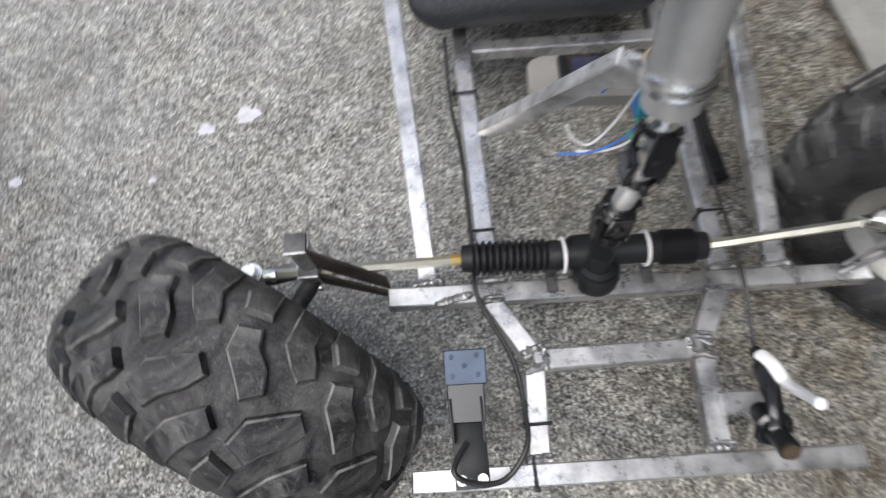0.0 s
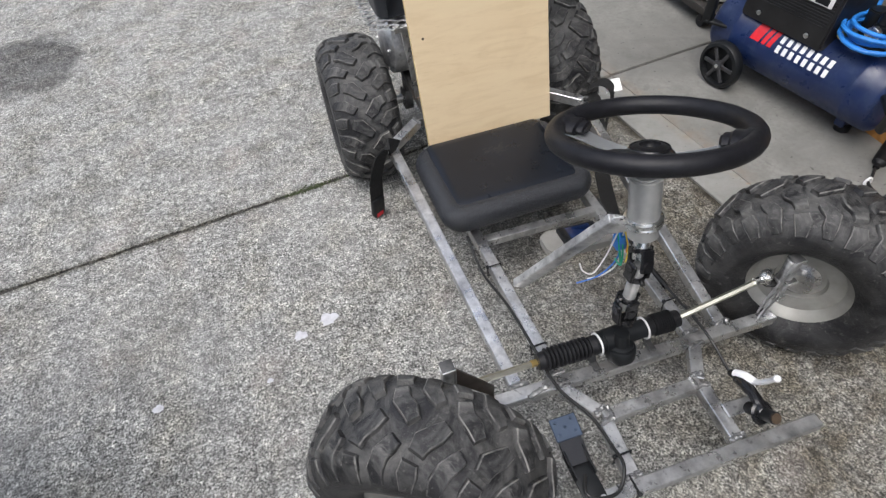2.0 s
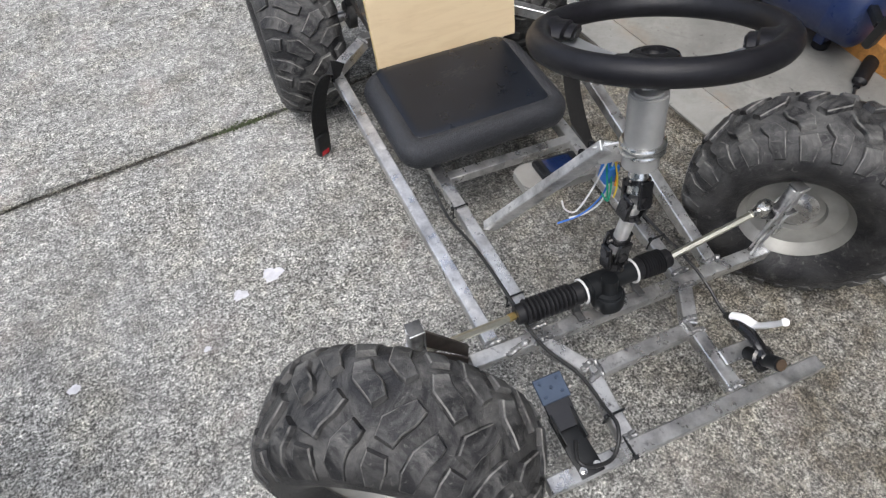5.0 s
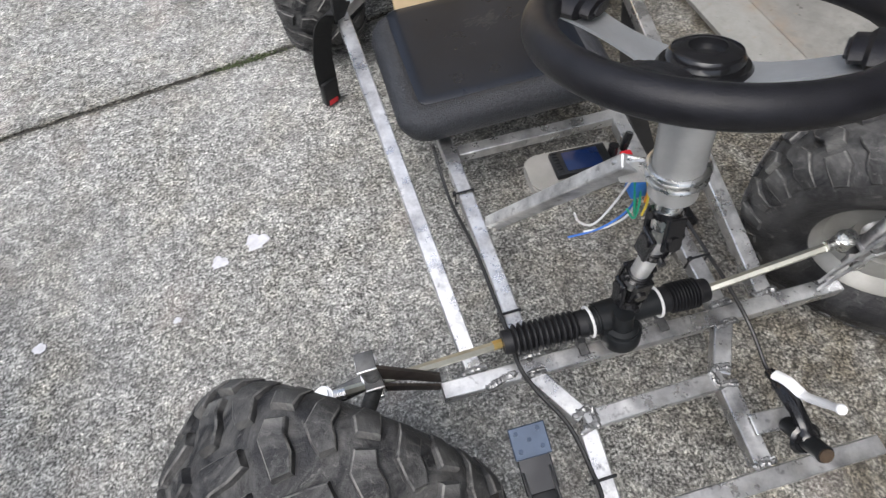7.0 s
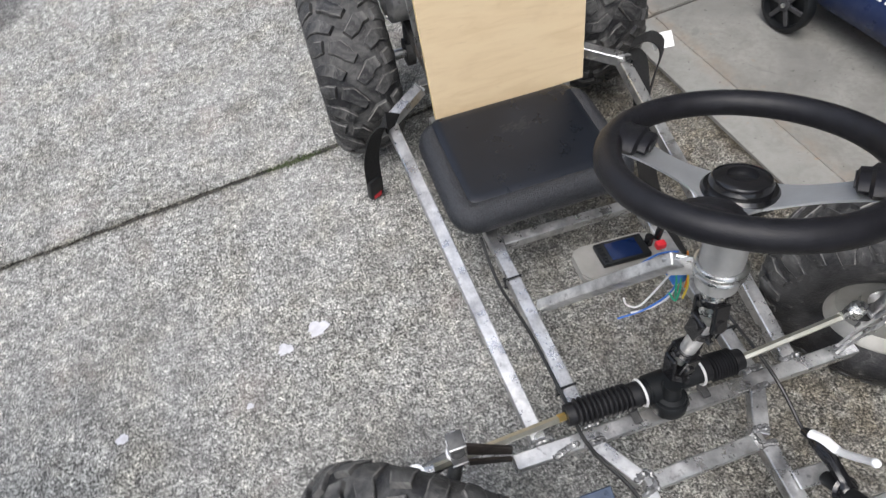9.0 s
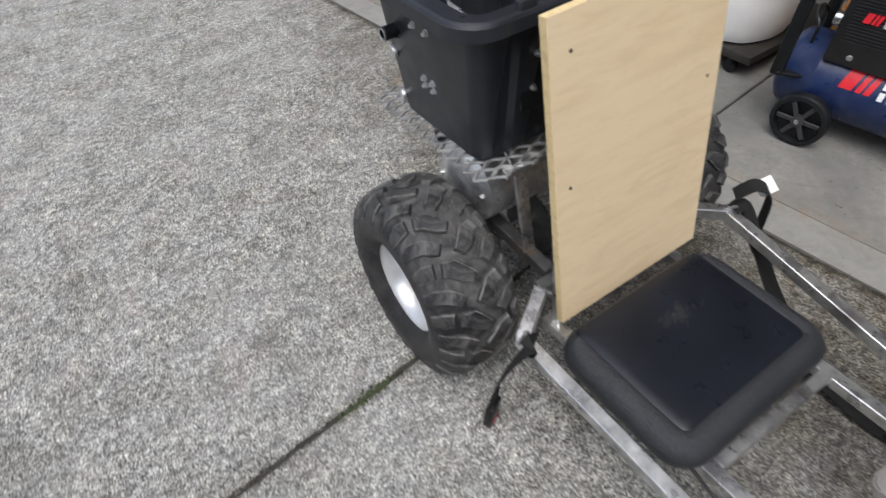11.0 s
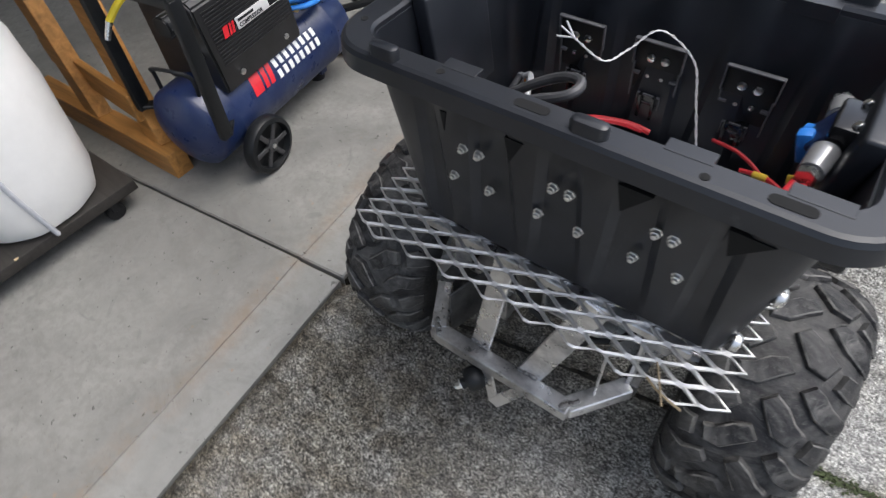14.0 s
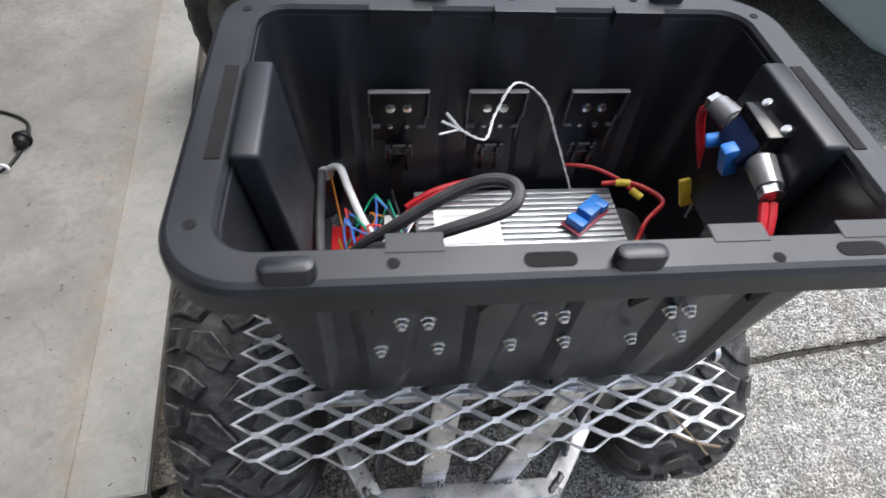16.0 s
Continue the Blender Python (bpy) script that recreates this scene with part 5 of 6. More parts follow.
outer = [tote_loop(TZ0, -0.006)] + [tote_loop(z, 0.0) for z in zs[1:]]
inner = [tote_loop(z, -0.004) for z in zs[::-1][:-1]] + [tote_loop(TZ0 + 0.004, -0.010)]
part("tote_body", loft(outer + inner), M_TOTE, tote)


def rim_loop(hx, hy, r, z):
    return [(x, y, z) for x, y in round_rect(TX, TY, hx, hy, r, 8)]


# rolled rim: inner lip, flat top, outer skirt
rim = [rim_loop(0.235, 0.142, 0.026, 0.735), rim_loop(0.236, 0.143, 0.026, 0.749), rim_loop(0.239, 0.146, 0.030, 0.7525), rim_loop(0.266, 0.168, 0.052, 0.7525), rim_loop(0.270, 0.172, 0.056, 0.7505), rim_loop(0.2725, 0.1745, 0.058, 0.746), rim_loop(0.2735, 0.1755, 0.058, 0.728),
       rim_loop(0.2705, 0.1725, 0.056, 0.728), rim_loop(0.269, 0.171, 0.055, 0.744), rim_loop(0.248, 0.150, 0.030, 0.747), rim_loop(0.247, 0.149, 0.028, 0.735)]
bm = loft(rim, False, False)
part("rim", bm, M_TOTE, tote, "wide moulded black rim").data.set_sharp_from_angle(angle=radians(14))
# handle pads let into the two ends, with finger slots
# near-black colour stands for the shade inside slots, holes and pockets
dark = plain("painted_recess_shade", (0.002, 0.002, 0.002), 0.9, 0, 0.1, 10)
for k in (-1, 1):
    g = box(0.214, 0.236, TY - 0.050, TY + 0.064, 0.610, 0.757, 0.004, 3)
    for v in g.verts:
        v.co.x = TX + k * (v.co.x - 0.125 * (0.757 - v.co.z))
    part("handle_pocket", g, M_TOTE, tote, "raised handle pocket")
    xs = sorted((TX + k * 0.2415, TX + k * 0.2525))
    part("handle_slot", box(xs[0], xs[1], TY - 0.048, TY + 0.062, 0.7515, 0.7533, 0.0), dark, tote, "finger slot, its shade painted as a black plate")
for x, y in ((-0.267, 1.379), (0.235, 1.374), (-0.145, 1.416), (0.108, 1.410), (-0.262, 1.118), (0.229, 1.116), (-0.145, 1.090), (0.108, 1.090), (-0.02, 1.090)):
    part("rim_hole", rod((x, y, 0.7515), (x, y, 0.7531), 0.0042, 14), dark, tote)
for x in (0.0085, -0.207):
    part("rim_slot", prism(round_rect(x, 1.411, 0.0175, 0.0058, 0.0056, 4), 0.7515, 0.7531), dark, tote, "oblong rim slot, its shade painted as a black plate")
for x, y in ((0.171, 1.416), (-0.048, 1.415), (-0.18, 1.089), (0.06, 1.089)):
    part("rim_lug", loft([[(u, v, z) for u, v in round_rect(x, y, 0.0175 - d, 0.0072 - d, 0.0070 - d, 5)] for d, z in ((0, 0.748), (0, 0.760), (0.0012, 0.7635), (0.004, 0.7650))]), M_TOTE, tote, "rounded stacking lug")
# inner edge of the back rim steps in and out
for x0, x1 in ((0.075, 0.113), (-0.146, -0.106), (-0.245, -0.200)):
    part("rim_tab", box(x0, x1, 1.386, 1.402, 0.738, 0.7532, 0.0006), M_TOTE, tote, smooth=False)
for x0, x1 in ((-0.06, 0.00), (0.06, 0.12), (-0.17, -0.12)):
    part("rim_tab", box(x0, x1, 1.102, 1.116, 0.738, 0.7532, 0.0006), M_TOTE, tote, smooth=False)
# shade painted as black triangles where the flutes run out under the rim
for x0, x1, low in ((0.046, 0.024, 0.655), (-0.076, -0.110, 0.654), (-0.176, -0.214, 0.656), (0.126, 0.118, 0.662)):
    y0, y1 = wall_y(0.68) - 0.004, wall_y(0.68) + 0.0012
    g = bmesh.new()
    tri = ((x0, 0.690), (x1, 0.690), (x0 * 0.8 + x1 * 0.2, low))
    ring = [[g.verts.new((x, y + (wall_y(z) - wall_y(0.68)), z)) for x, z in tri] for y in (y0, y1)]
    g.faces.new(ring[0])
    g.faces.new(ring[1][::-1])
    for i in range(3):
        g.faces.new((ring[0][i], ring[0][(i + 1) % 3], ring[1][(i + 1) % 3], ring[1][i]))
    part("flute_pocket_shade", g, dark, tote, "moulded pocket under the rim, its shade painted black", smooth=False)

NUT = mesh_of("bolt", spun([(0.0066, 0), (0.0066, 0.0012), (0.0052, 0.0016), (0.0052, 0.0052), (0.0034, 0.0056), (0.0034, 0.0084), (0.0014, 0.0090)], 6), M_CHROME, False)


def nut(at, normal):
    ob = new("bolt", NUT)
    ob.parent = tote
    ob.matrix_parent_inverse = tote.matrix_basis.inverted()
    ob.matrix_basis = axes_to(at, Vector(at) + Vector(normal))


for xs, z in (((0.101, 0.080, -0.011, -0.030, -0.121, -0.138), 0.646), ((0.118, 0.069, 0.005, -0.044, -0.106, -0.153), 0.594)):
    for x in xs:
        nut((x, wall_y(z) - 0.001, z), (0, 1, -0.1))
for y, z in ((1.273, 0.684), (1.236, 0.684), (1.268, 0.592), (1.243, 0.592), (1.268, 0.578), (1.243, 0.578)):
    nut((TX - wall_x(z) + 0.001, y, z), (-1, 0, -0.1))
BIG = mesh_of("bolt", spun([(0.011, 0), (0.011, 0.004), (0.009, 0.007), (0.004, 0.0085)], 20), M_ZINC)
for y, z in ((1.361, 0.603), (1.363, 0.513)):
    ob = new("bolt", BIG)
    ob.parent = tote
    ob.matrix_parent_inverse = tote.matrix_basis.inverted()
    ob.matrix_basis = axes_to((TX - wall_x(z) + 0.001, y, z), (TX - 1.0, y, z))
for y, z in ((1.115, 0.66), (1.115, 0.60)):
    for x in (-0.13, -0.03, 0.08):
        nut((x, TY - (wall_y(z) - TY) + 0.001, z), (0, -1, -0.1))
bm = spun([(0.0150, -0.004), (0.0150, 0.002), (0.0120, 0.003), (0.0120, 0.026), (0.0105, 0.028), (0.0070, 0.028), (0.0060, 0.022), (0.002, 0.022)], 24)
bm.transform(axes_to((TX - 0.226, 1.337, 0.652), (TX - 1.0, 1.337, 0.652)))
part("charge_socket", bm, M_GLOSSBLACK, tote, "round black charging socket")
part("socket_ring", sweep([(TX - 0.2545, 1.337 + 0.0095 * math.cos(a), 0.652 + 0.0095 * math.sin(a)) for a in np.linspace(0, 2 * math.pi, 22, endpoint=False)], 0.0012, 6, 0, True), M_ZINC, tote)


# paler black that paints the highlights along the dock's edges and ribs
M_DOCKEDGE = plain("edge_highlight_plastic", (0.10, 0.10, 0.105), 0.4, 0, 0.3, 60)


def bracket(x):
    """A moulded drill-battery dock screwed to the inside of the front wall."""
    z0, z1 = 0.563, 0.677
    m = Matrix.Translation((x, TY - 0.120 - 0.026 * (0.62 - TZ0) / (TZ1 - TZ0) + 0.005, 0.62)) @ Matrix.Rotation(radians(-7), 4, "X")
    h = (z1 - z0) / 2
    g = add(bmesh.new(), box(-0.031, 0.031, 0.0, 0.003, -h, h, 0.001), m)
    dock = part("battery_dock", g, M_BLACK, tote, "black battery dock plate")
    g = bmesh.new()
    for a, b in (((-0.031, h - 0.034), (-0.031, h)), ((0.031, h - 0.034), (0.031, h)), ((-0.031, h), (0.031, h))):
        add(g, box(min(a[0], b[0]) - 0.0009, max(a[0], b[0]) + 0.0009, 0.0025, 0.008, min(a[1], b[1]) - 0.0009, max(a[1], b[1]) + 0.0009, 0.0004), m)
    low = bmesh.new()
    for a, b in (((-0.029, -h + 0.006), (-0.029, h - 0.036)), ((0.029, -h + 0.006), (0.029, h - 0.036)), ((-0.025, -h), (0.025, -h))):
        add(low, box(min(a[0], b[0]) - 0.001, max(a[0], b[0]) + 0.001, 0.0025, 0.006, min(a[1], b[1]) - 0.001, max(a[1], b[1]) + 0.001, 0.0004), m)
    part("dock_rib", low, M_DOCKEDGE, dock)
    for sx in (-1, 1):
        add(g, box(sx * 0.024 - 0.004, sx * 0.024 + 0.004, 0.0025, 0.008, 0.006, 0.009, 0.0005), m)
    part("dock_edge", g, M_DOCKEDGE, dock)
    g = box(-0.014, 0.014, 0.003, 0.014, -0.048, -0.016, 0.001)
    for sx in (-1, 1):
        add(g, box(sx * 0.009 - 0.002, sx * 0.009 + 0.002, 0.012, 0.020, -0.050, -0.014, 0.0005))
    part("terminal_block", add(bmesh.new(), g, m), M_GLOSSBLACK, dock)
    g = bmesh.new()
    for x0, x1, z0, z1 in ((-0.015, 0.015, -0.0165, -0.0145), (-0.0155, -0.0140, -0.036, -0.0165), (0.0140, 0.0155, -0.036, -0.0165), (-0.007, 0.007, -0.0285, -0.0270)):
        add(g, box(x0, x1, 0.0125, 0.0150, z0, z1, 0.0003), m)
    part("terminal_rib", g, M_DOCKEDGE, dock)
    for sx in (-1, 1):
        for zz, r in ((0.032, 0.0046), (0.006, 0.0026)):
            g = spun([(r * 1.2, 0.003), (r, 0.006), (r * 0.4, 0.0068)], 12)
            g.transform(m @ Matrix.Translation((sx * 0.009, 0, zz)) @ Matrix.Rotation(radians(-90), 4, "X"))
            part("dock_screw", g, M_ZINC, dock)


for x in (0.092, -0.012, -0.122):
    bracket(x)

# contents
ctl = thing("motor_controller", (-0.045, 1.215, 0.488), "finned aluminium motor controller box lying in the tote", "motor controller")
bm = box(-0.165, 0.075, 1.150, 1.288, 0.4885, 0.545, 0.002)
case = part("case", bm, M_CASE, ctl, "ribbed aluminium case")
for i in range(16):
    y = 1.156 + i * 0.0084
    part("fin", box(-0.163, 0.073, y, y + 0.0058, 0.5448, 0.5485, 0.0006), M_CASE, case)
part("rating_label", box(-0.02, 0.055, 1.185, 1.235, 0.5488, 0.5494, 0), M_WHITE, ctl, "white rating label with fine print bars")
for i in range(4):
    part("print_bar", box(-0.012, 0.046 - 0.008 * (i % 2), 1.193 + i * 0.010, 1.1962 + i * 0.010, 0.5495, 0.5499, 0), M_LABELGREY, ctl)
psu = thing("voltage_converter", (-0.03, 1.33, 0.488), "small red circuit board with connectors", "circuit board")
part("board", box(0.122, 0.174, 1.162, 1.226, 0.4885, 0.500, 0.002), M_RED, psu)
part("capacitor", rod((0.146, 1.174, 0.500), (0.146, 1.174, 0.510), 0.007, 16, bevel=0.001), M_GLOSSBLACK, psu)
part("disc", rod((0.161, 1.146, 0.4885), (0.161, 1.146, 0.4915), 0.015, 28, bevel=0.001), M_ZINC, psu, "steel fender washer")
part("disc", rod((-0.178, 1.235, 0.4885), (-0.178, 1.235, 0.4915), 0.018, 28, bevel=0.001), M_ZINC, psu, "steel fender washer")
relay = thing("relay_module", (-0.120, 1.205, 0.552), "blue screw-terminal relay module on a red board", "relay module")
m = Matrix.Translation((-0.120, 1.205, 0.5525)) @ Matrix.Rotation(radians(40), 4, "Z")
part("board", add(bmesh.new(), box(-0.030, 0.030, -0.013, 0.013, 0, 0.0018, 0.0002), m), M_PCB, relay)
for x in (-0.022, 0.020):
    part("terminal", add(bmesh.new(), box(x - 0.006, x + 0.006, -0.011, 0.011, 0.0018, 0.013, 0.001), m), M_BLUE, relay)
part("relay_cube", add(bmesh.new(), box(-0.011, 0.010, -0.009, 0.010, 0.0018, 0.019, 0.001), m), M_BLUE, relay)

breaker = thing("circuit_breaker", (-0.20, 1.27, 0.69), "black inline circuit breaker with clear stud caps and blue lever", "circuit breaker")
BM = Matrix.Translation((-0.214, 1.2585, 0.713))
part("body", add(bmesh.new(), box(-0.032, 0.006, -0.025, 0.025, -0.010, 0.026, 0.004), BM), M_GLOSSBLACK, breaker)
part("cover", add(bmesh.new(), box(-0.002, 0.012, -0.021, 0.021, -0.016, 0.020, 0.003), BM @ Matrix.Rotation(radians(-28), 4, "Y")), M_TANK, breaker, "smooth blue-black cover")
for k in (-1, 1):
    cap = part("stud_cap", add(bmesh.new(), rod((0, k * 0.024, 0), (0.004, k * 0.058, -0.004), 0.0130, 22, 0.0110, 0.003), BM), M_PLASTICCLEAR, breaker, "clear cap over a plated stud")
    part("stud_nut", add(bmesh.new(), rod((0.004, k * 0.056, -0.004), (0.005, k * 0.064, -0.005), 0.010, 6), BM), M_ZINC, cap)
    part("mount_screw", add(bmesh.new(), rod((-0.016, k * 0.018, 0.022), (-0.010, k * 0.018, 0.030), 0.0042, 12, bevel=0.001), BM), M_ZINC, breaker)
part("reset_lever", add(bmesh.new(), box(-0.007, 0.007, -0.007, 0.007, -0.022, 0.010, 0.003), BM @ Matrix.Translation((0.018, 0.008, -0.008)) @ Matrix.Rotation(radians(20), 4, "Y")), M_BLUE, breaker, "blue reset lever")
part("test_button", add(bmesh.new(), rod((0.006, -0.020, -0.014), (0.022, -0.024, -0.020), 0.007, 14, bevel=0.001), BM), M_BLUE, breaker)

M_OLDCABLE = plain("dusty_cable_sheath", (0.055, 0.055, 0.058), 0.5, 0, 0.5, 30, 0.1)
bundle = thing("wire_bundle", (0.10, 1.24, 0.489), "tangle of coloured wires and connectors in the tote", "wires")
rg = random.Random(44)
for i in range(22):
    c = ("red", "green", "blue", "yellow", "white", "black", "orange", "red", "green")[i % 9]
    x, y = rg.uniform(0.085, 0.150), rg.uniform(1.170, 1.300)
    pts = [(0.070 + rg.uniform(0, 0.012), rg.uniform(1.18, 1.27), 0.51 + rg.uniform(0, 0.02)), (x, y, 0.535 + rg.uniform(0, 0.025)), (x + rg.uniform(-0.01, 0.025), y + rg.uniform(-0.04, 0.04), 0.525 + rg.uniform(-0.01, 0.02)), (0.12 + rg.uniform(0, 0.05), rg.uniform(1.16, 1.32), 0.496)]
    part("wire", sweep(pts, 0.0014, 5, 5), M_WIRE[c], bundle)
for k, (x, y) in enumerate(((0.100, 1.19), (0.118, 1.225), (0.095, 1.285))):
    part("connector", add(bmesh.new(), box(-0.011, 0.011, -0.007, 0.007, 0, 0.011, 0.001), Matrix.Translation((x, y, 0.530)) @ Matrix.Rotation(k * 0.7, 4, "Z")), M_WHITE, bundle, "white plug connector")
part("cable", sweep([(0.176, 1.126, 0.560), (0.160, 1.136, 0.572), (0.150, 1.160, 0.562), (0.132, 1.196, 0.540), (0.108, 1.226, 0.528)], 0.0046, 10), M_WIRE["white"], bundle, "white sheathed cable")
part("cable", sweep([(0.182, 1.128, 0.560), (0.184, 1.20, 0.525), (0.172, 1.30, 0.520), (0.147, 1.29, 0.6), (0.107, 1.3, 0.655), (0.064, 1.298, 0.69), (0.033, 1.297, 0.708), (0.012, 1.306, 0.716), (0.007, 1.32, 0.716), (0.018, 1.331, 0.71), (0.058, 1.331, 0.69), (0.103, 1.319, 0.655), (0.133, 1.297, 0.61), (0.16, 1.335, 0.520)], 0.0056, 10), M_OLDCABLE, bundle, "thick dusty black cable loop")
part("cable", sweep([(0.150, 1.200, 0.503), (0.158, 1.225, 0.512), (0.160, 1.26, 0.508), (0.158, 1.30, 0.496)], 0.0026, 8), M_WIRE["yellow"], bundle)
part("wire", sweep([(0.172, 1.130, 0.560), (0.166, 1.150, 0.530), (0.160, 1.175, 0.512), (0.152, 1.215, 0.503)], 0.0013, 6), M_WIRE["orange"], bundle)
part("cable_gland", rod((0.179, 1.121, 0.556), (0.179, 1.131, 0.556), 0.0115, 8, bevel=0.001), M_LABELGREY, bundle, "ribbed cable gland")
part("cable", sweep([(0.085, 1.175, 0.545), (0.050, 1.165, 0.562), (0.0, 1.152, 0.564), (-0.03, 1.150, 0.560)], 0.0038, 8), M_WIRE["red"], bundle)
part("cable", sweep([(0.085, 1.185, 0.545), (0.052, 1.178, 0.566), (0.012, 1.160, 0.566), (-0.02, 1.152, 0.560)], 0.0038, 8), M_WIRE["red"], bundle)
part("cable", sweep([(-0.150, 1.158, 0.560), (-0.185, 1.165, 0.566), (-0.215, 1.190, 0.562), (-0.190, 1.215, 0.556), (-0.176, 1.235, 0.540)], 0.0030, 8), M_WIRE["red"], bundle)
part("crimp", rod((-0.166, 1.160, 0.563), (-0.182, 1.164, 0.566), 0.0045, 10), M_WIRE["yellow"], bundle)
for dx in (0, 0.008):
    part("cable", sweep([(-0.211 + dx, 1.325, 0.704), (-0.200 + dx, 1.352, 0.680), (-0.170 + dx, 1.352, 0.620), (-0.130 + dx, 1.345, 0.555), (-0.09 + dx, 1.335, 0.500)], 0.0040, 8), M_WIRE["red"], bundle, "thick red power cable")
    part("cable", sweep([(-0.210 + dx * 0.4, 1.200, 0.706), (-0.208 + dx * 0.5, 1.191, 0.694), (-0.214 + dx * 0.5, 1.198, 0.668), (-0.222 + dx * 0.4, 1.218, 0.636), (-0.223, 1.232, 0.614)], 0.0028, 8), M_WIRE["red"], bundle, "red power cable")
part("cable_lug", bar((-0.223, 1.232, 0.616), (-0.216, 1.240, 0.588), 0.010, 0.004, (0, 1, 0)), M_ZINC, bundle, "plated cable lug")
part("cable", sweep([(-0.105, 1.140, 0.575), (-0.140, 1.143, 0.572), (-0.170, 1.158, 0.566), (-0.185, 1.172, 0.560)], 0.0024, 8), M_WIRE["red"], bundle)
part("crimp", rod((-0.183, 1.170, 0.5605), (-0.194, 1.180, 0.557), 0.0046, 10), M_WIRE["yellow"], bundle, "yellow crimp terminal")
part("crimp", add(bmesh.new(), box(-0.006, 0.006, -0.003, 0.003, -0.016, 0.016, 0.001), Matrix.Translation((-0.208, 1.226, 0.614)) @ Euler((0.3, 0.3, 0)).to_matrix().to_4x4()), M_WIRE["yellow"], bundle, "yellow spade terminal")
for k, (x, y, z) in enumerate(((-0.175, 1.275, 0.497), (-0.150, 1.300, 0.494), (-0.195, 1.300, 0.500), (-0.17, 1.33, 0.496))):
    part("fuse", add(bmesh.new(), box(-0.011, 0.011, -0.008, 0.008, -0.006, 0.010, 0.001), Matrix.Translation((x, y, z)) @ Euler((0.5 * k, 0.3, 0.8 * k)).to_matrix().to_4x4()), (M_WIRE["orange"], M_BLACK, M_WIRE["orange"], M_PCB)[k], bundle)
part("crimp", add(bmesh.new(), box(-0.005, 0.005, -0.0025, 0.0025, -0.014, 0.014, 0.001), Matrix.Translation((-0.170, 1.250, 0.545)) @ Euler((0.3, 0.3, 0)).to_matrix().to_4x4()), M_WIRE["yellow"], bundle)
# twisted pair that stands up out of the tote
spine = smooth_path([(0.047, 1.255, 0.727), (0.019, 1.232, 0.696), (0.005, 1.199, 0.697), (-0.018, 1.172, 0.713), (-0.057, 1.151, 0.676), (-0.077, 1.165, 0.634), (-0.1, 1.185, 0.58)], 14)
for k in (0, math.pi):
    pts = [q + Vector((math.cos(i * 0.9 + k), math.sin(i * 0.9 + k), 0)) * 0.0010 for i, q in enumerate(spine)]
    part("twisted_wire", sweep(pts, 0.0007, 6, 0), M_LABELGREY, bundle, "white twisted signal wire")
for d in ((0.016, 0.002, 0.010), (0.018, 0.006, 0.0), (0.012, -0.002, 0.015)):
    part("wire_end", sweep([spine[0], spine[0] + Vector(d)], 0.0011, 5, 3), M_LABELGREY, bundle)
part("wire", sweep([(0.03, 1.29, 0.560), (-0.02, 1.280, 0.572), (-0.07, 1.262, 0.566), (-0.10, 1.255, 0.558)], 0.0013, 5), M_WIRE["yellow"], bundle)

# dry twig caught on the rack
M_TWIG = plain("straw", (0.27, 0.21, 0.13), 0.8, 0, 0.2, 60)
twig = thing("dry_twig", (-0.19, 1.44, 0.485), "small dry twig caught on the rack edge", "twig")
part("stem", sweep([(-0.170, 1.438, 0.487), (-0.188, 1.448, 0.488), (-0.214, 1.454, 0.487)], 0.0016, 6), M_TWIG, twig)
part("stem", sweep([(-0.172, 1.415, 0.487), (-0.182, 1.435, 0.491), (-0.196, 1.462, 0.490)], 0.0012, 6), M_TWIG, twig)

# ---- air compressor; local x runs along the tank, local -y is the lettered side ----
comp = thing("air_compressor", (1.103, 1.005, 0.002), "dark blue portable air compressor with black motor cover and wheels", "air compressor")
CM = Matrix.Translation((1.103, 1.005, 0.002)) @ Matrix.Rotation(radians(-81.5), 4, "Z")


def cpart(name, bm, mat, parent=None, label="", smooth=True):
    bm.transform(CM)
    return part(name, bm, mat, parent or comp, label, smooth)


TR, TZ = 0.112, 0.162
prof = [(0.012, -0.292)]
for k in range(1, 9):
    a = radians(90 * k / 8)
    prof.append((TR * math.sin(a), -0.245 - 0.047 * math.cos(a)))
prof += [(TR, -0.18), (TR + 0.0012, -0.178), (TR + 0.0012, -0.172), (TR, -0.17), (TR, 0.25), (TR + 0.0012, 0.252), (TR + 0.0012, 0.258), (TR, 0.26)]
for k in range(1, 9):
    a = radians(90 - 90 * k / 8)
    prof.append((max(0.012, TR * math.sin(a)), 0.315 + 0.047 * math.cos(a)))
bm = spun(prof, 56)
bm.transform(Matrix.Translation((0, 0, TZ)) @ Matrix.Rotation(radians(90), 4, "Y"))
tank = cpart("tank", bm, M_TANK)


def on_tank(bm, x, up_deg, lift=0.0008):
    """Wrap a flat mesh (x right, y up) round the tank's lettered side at an angle above level."""
    for v in bm.verts:
        a = radians(up_deg) + v.co.y / TR
        r = TR + lift + v.co.z
        v.co = Vector((x + v.co.x, -r * math.cos(a), TZ + r * math.sin(a)))
    return bm


def bar_row(count, x, up, width=0.0135, height=0.0225, gap=0.0105):
    """A row of plain white bars wrapped round the tank."""
    for k in range(count):
        bm = bmesh.new()
        bmesh.ops.create_grid(bm, x_segments=1, y_segments=5, size=0.5)
        bm.transform(Matrix.Translation((k * (width + gap) + width / 2, height / 2, 0)) @ Matrix.Diagonal((width, height, 1, 1)))
        bmesh.ops.solidify(bm, geom=bm.faces[:], thickness=0.0004)
        cpart("print_bar", on_tank(bm, x, up), M_WHITE, tank, smooth=False)


bar_row(8, -0.005, 27)
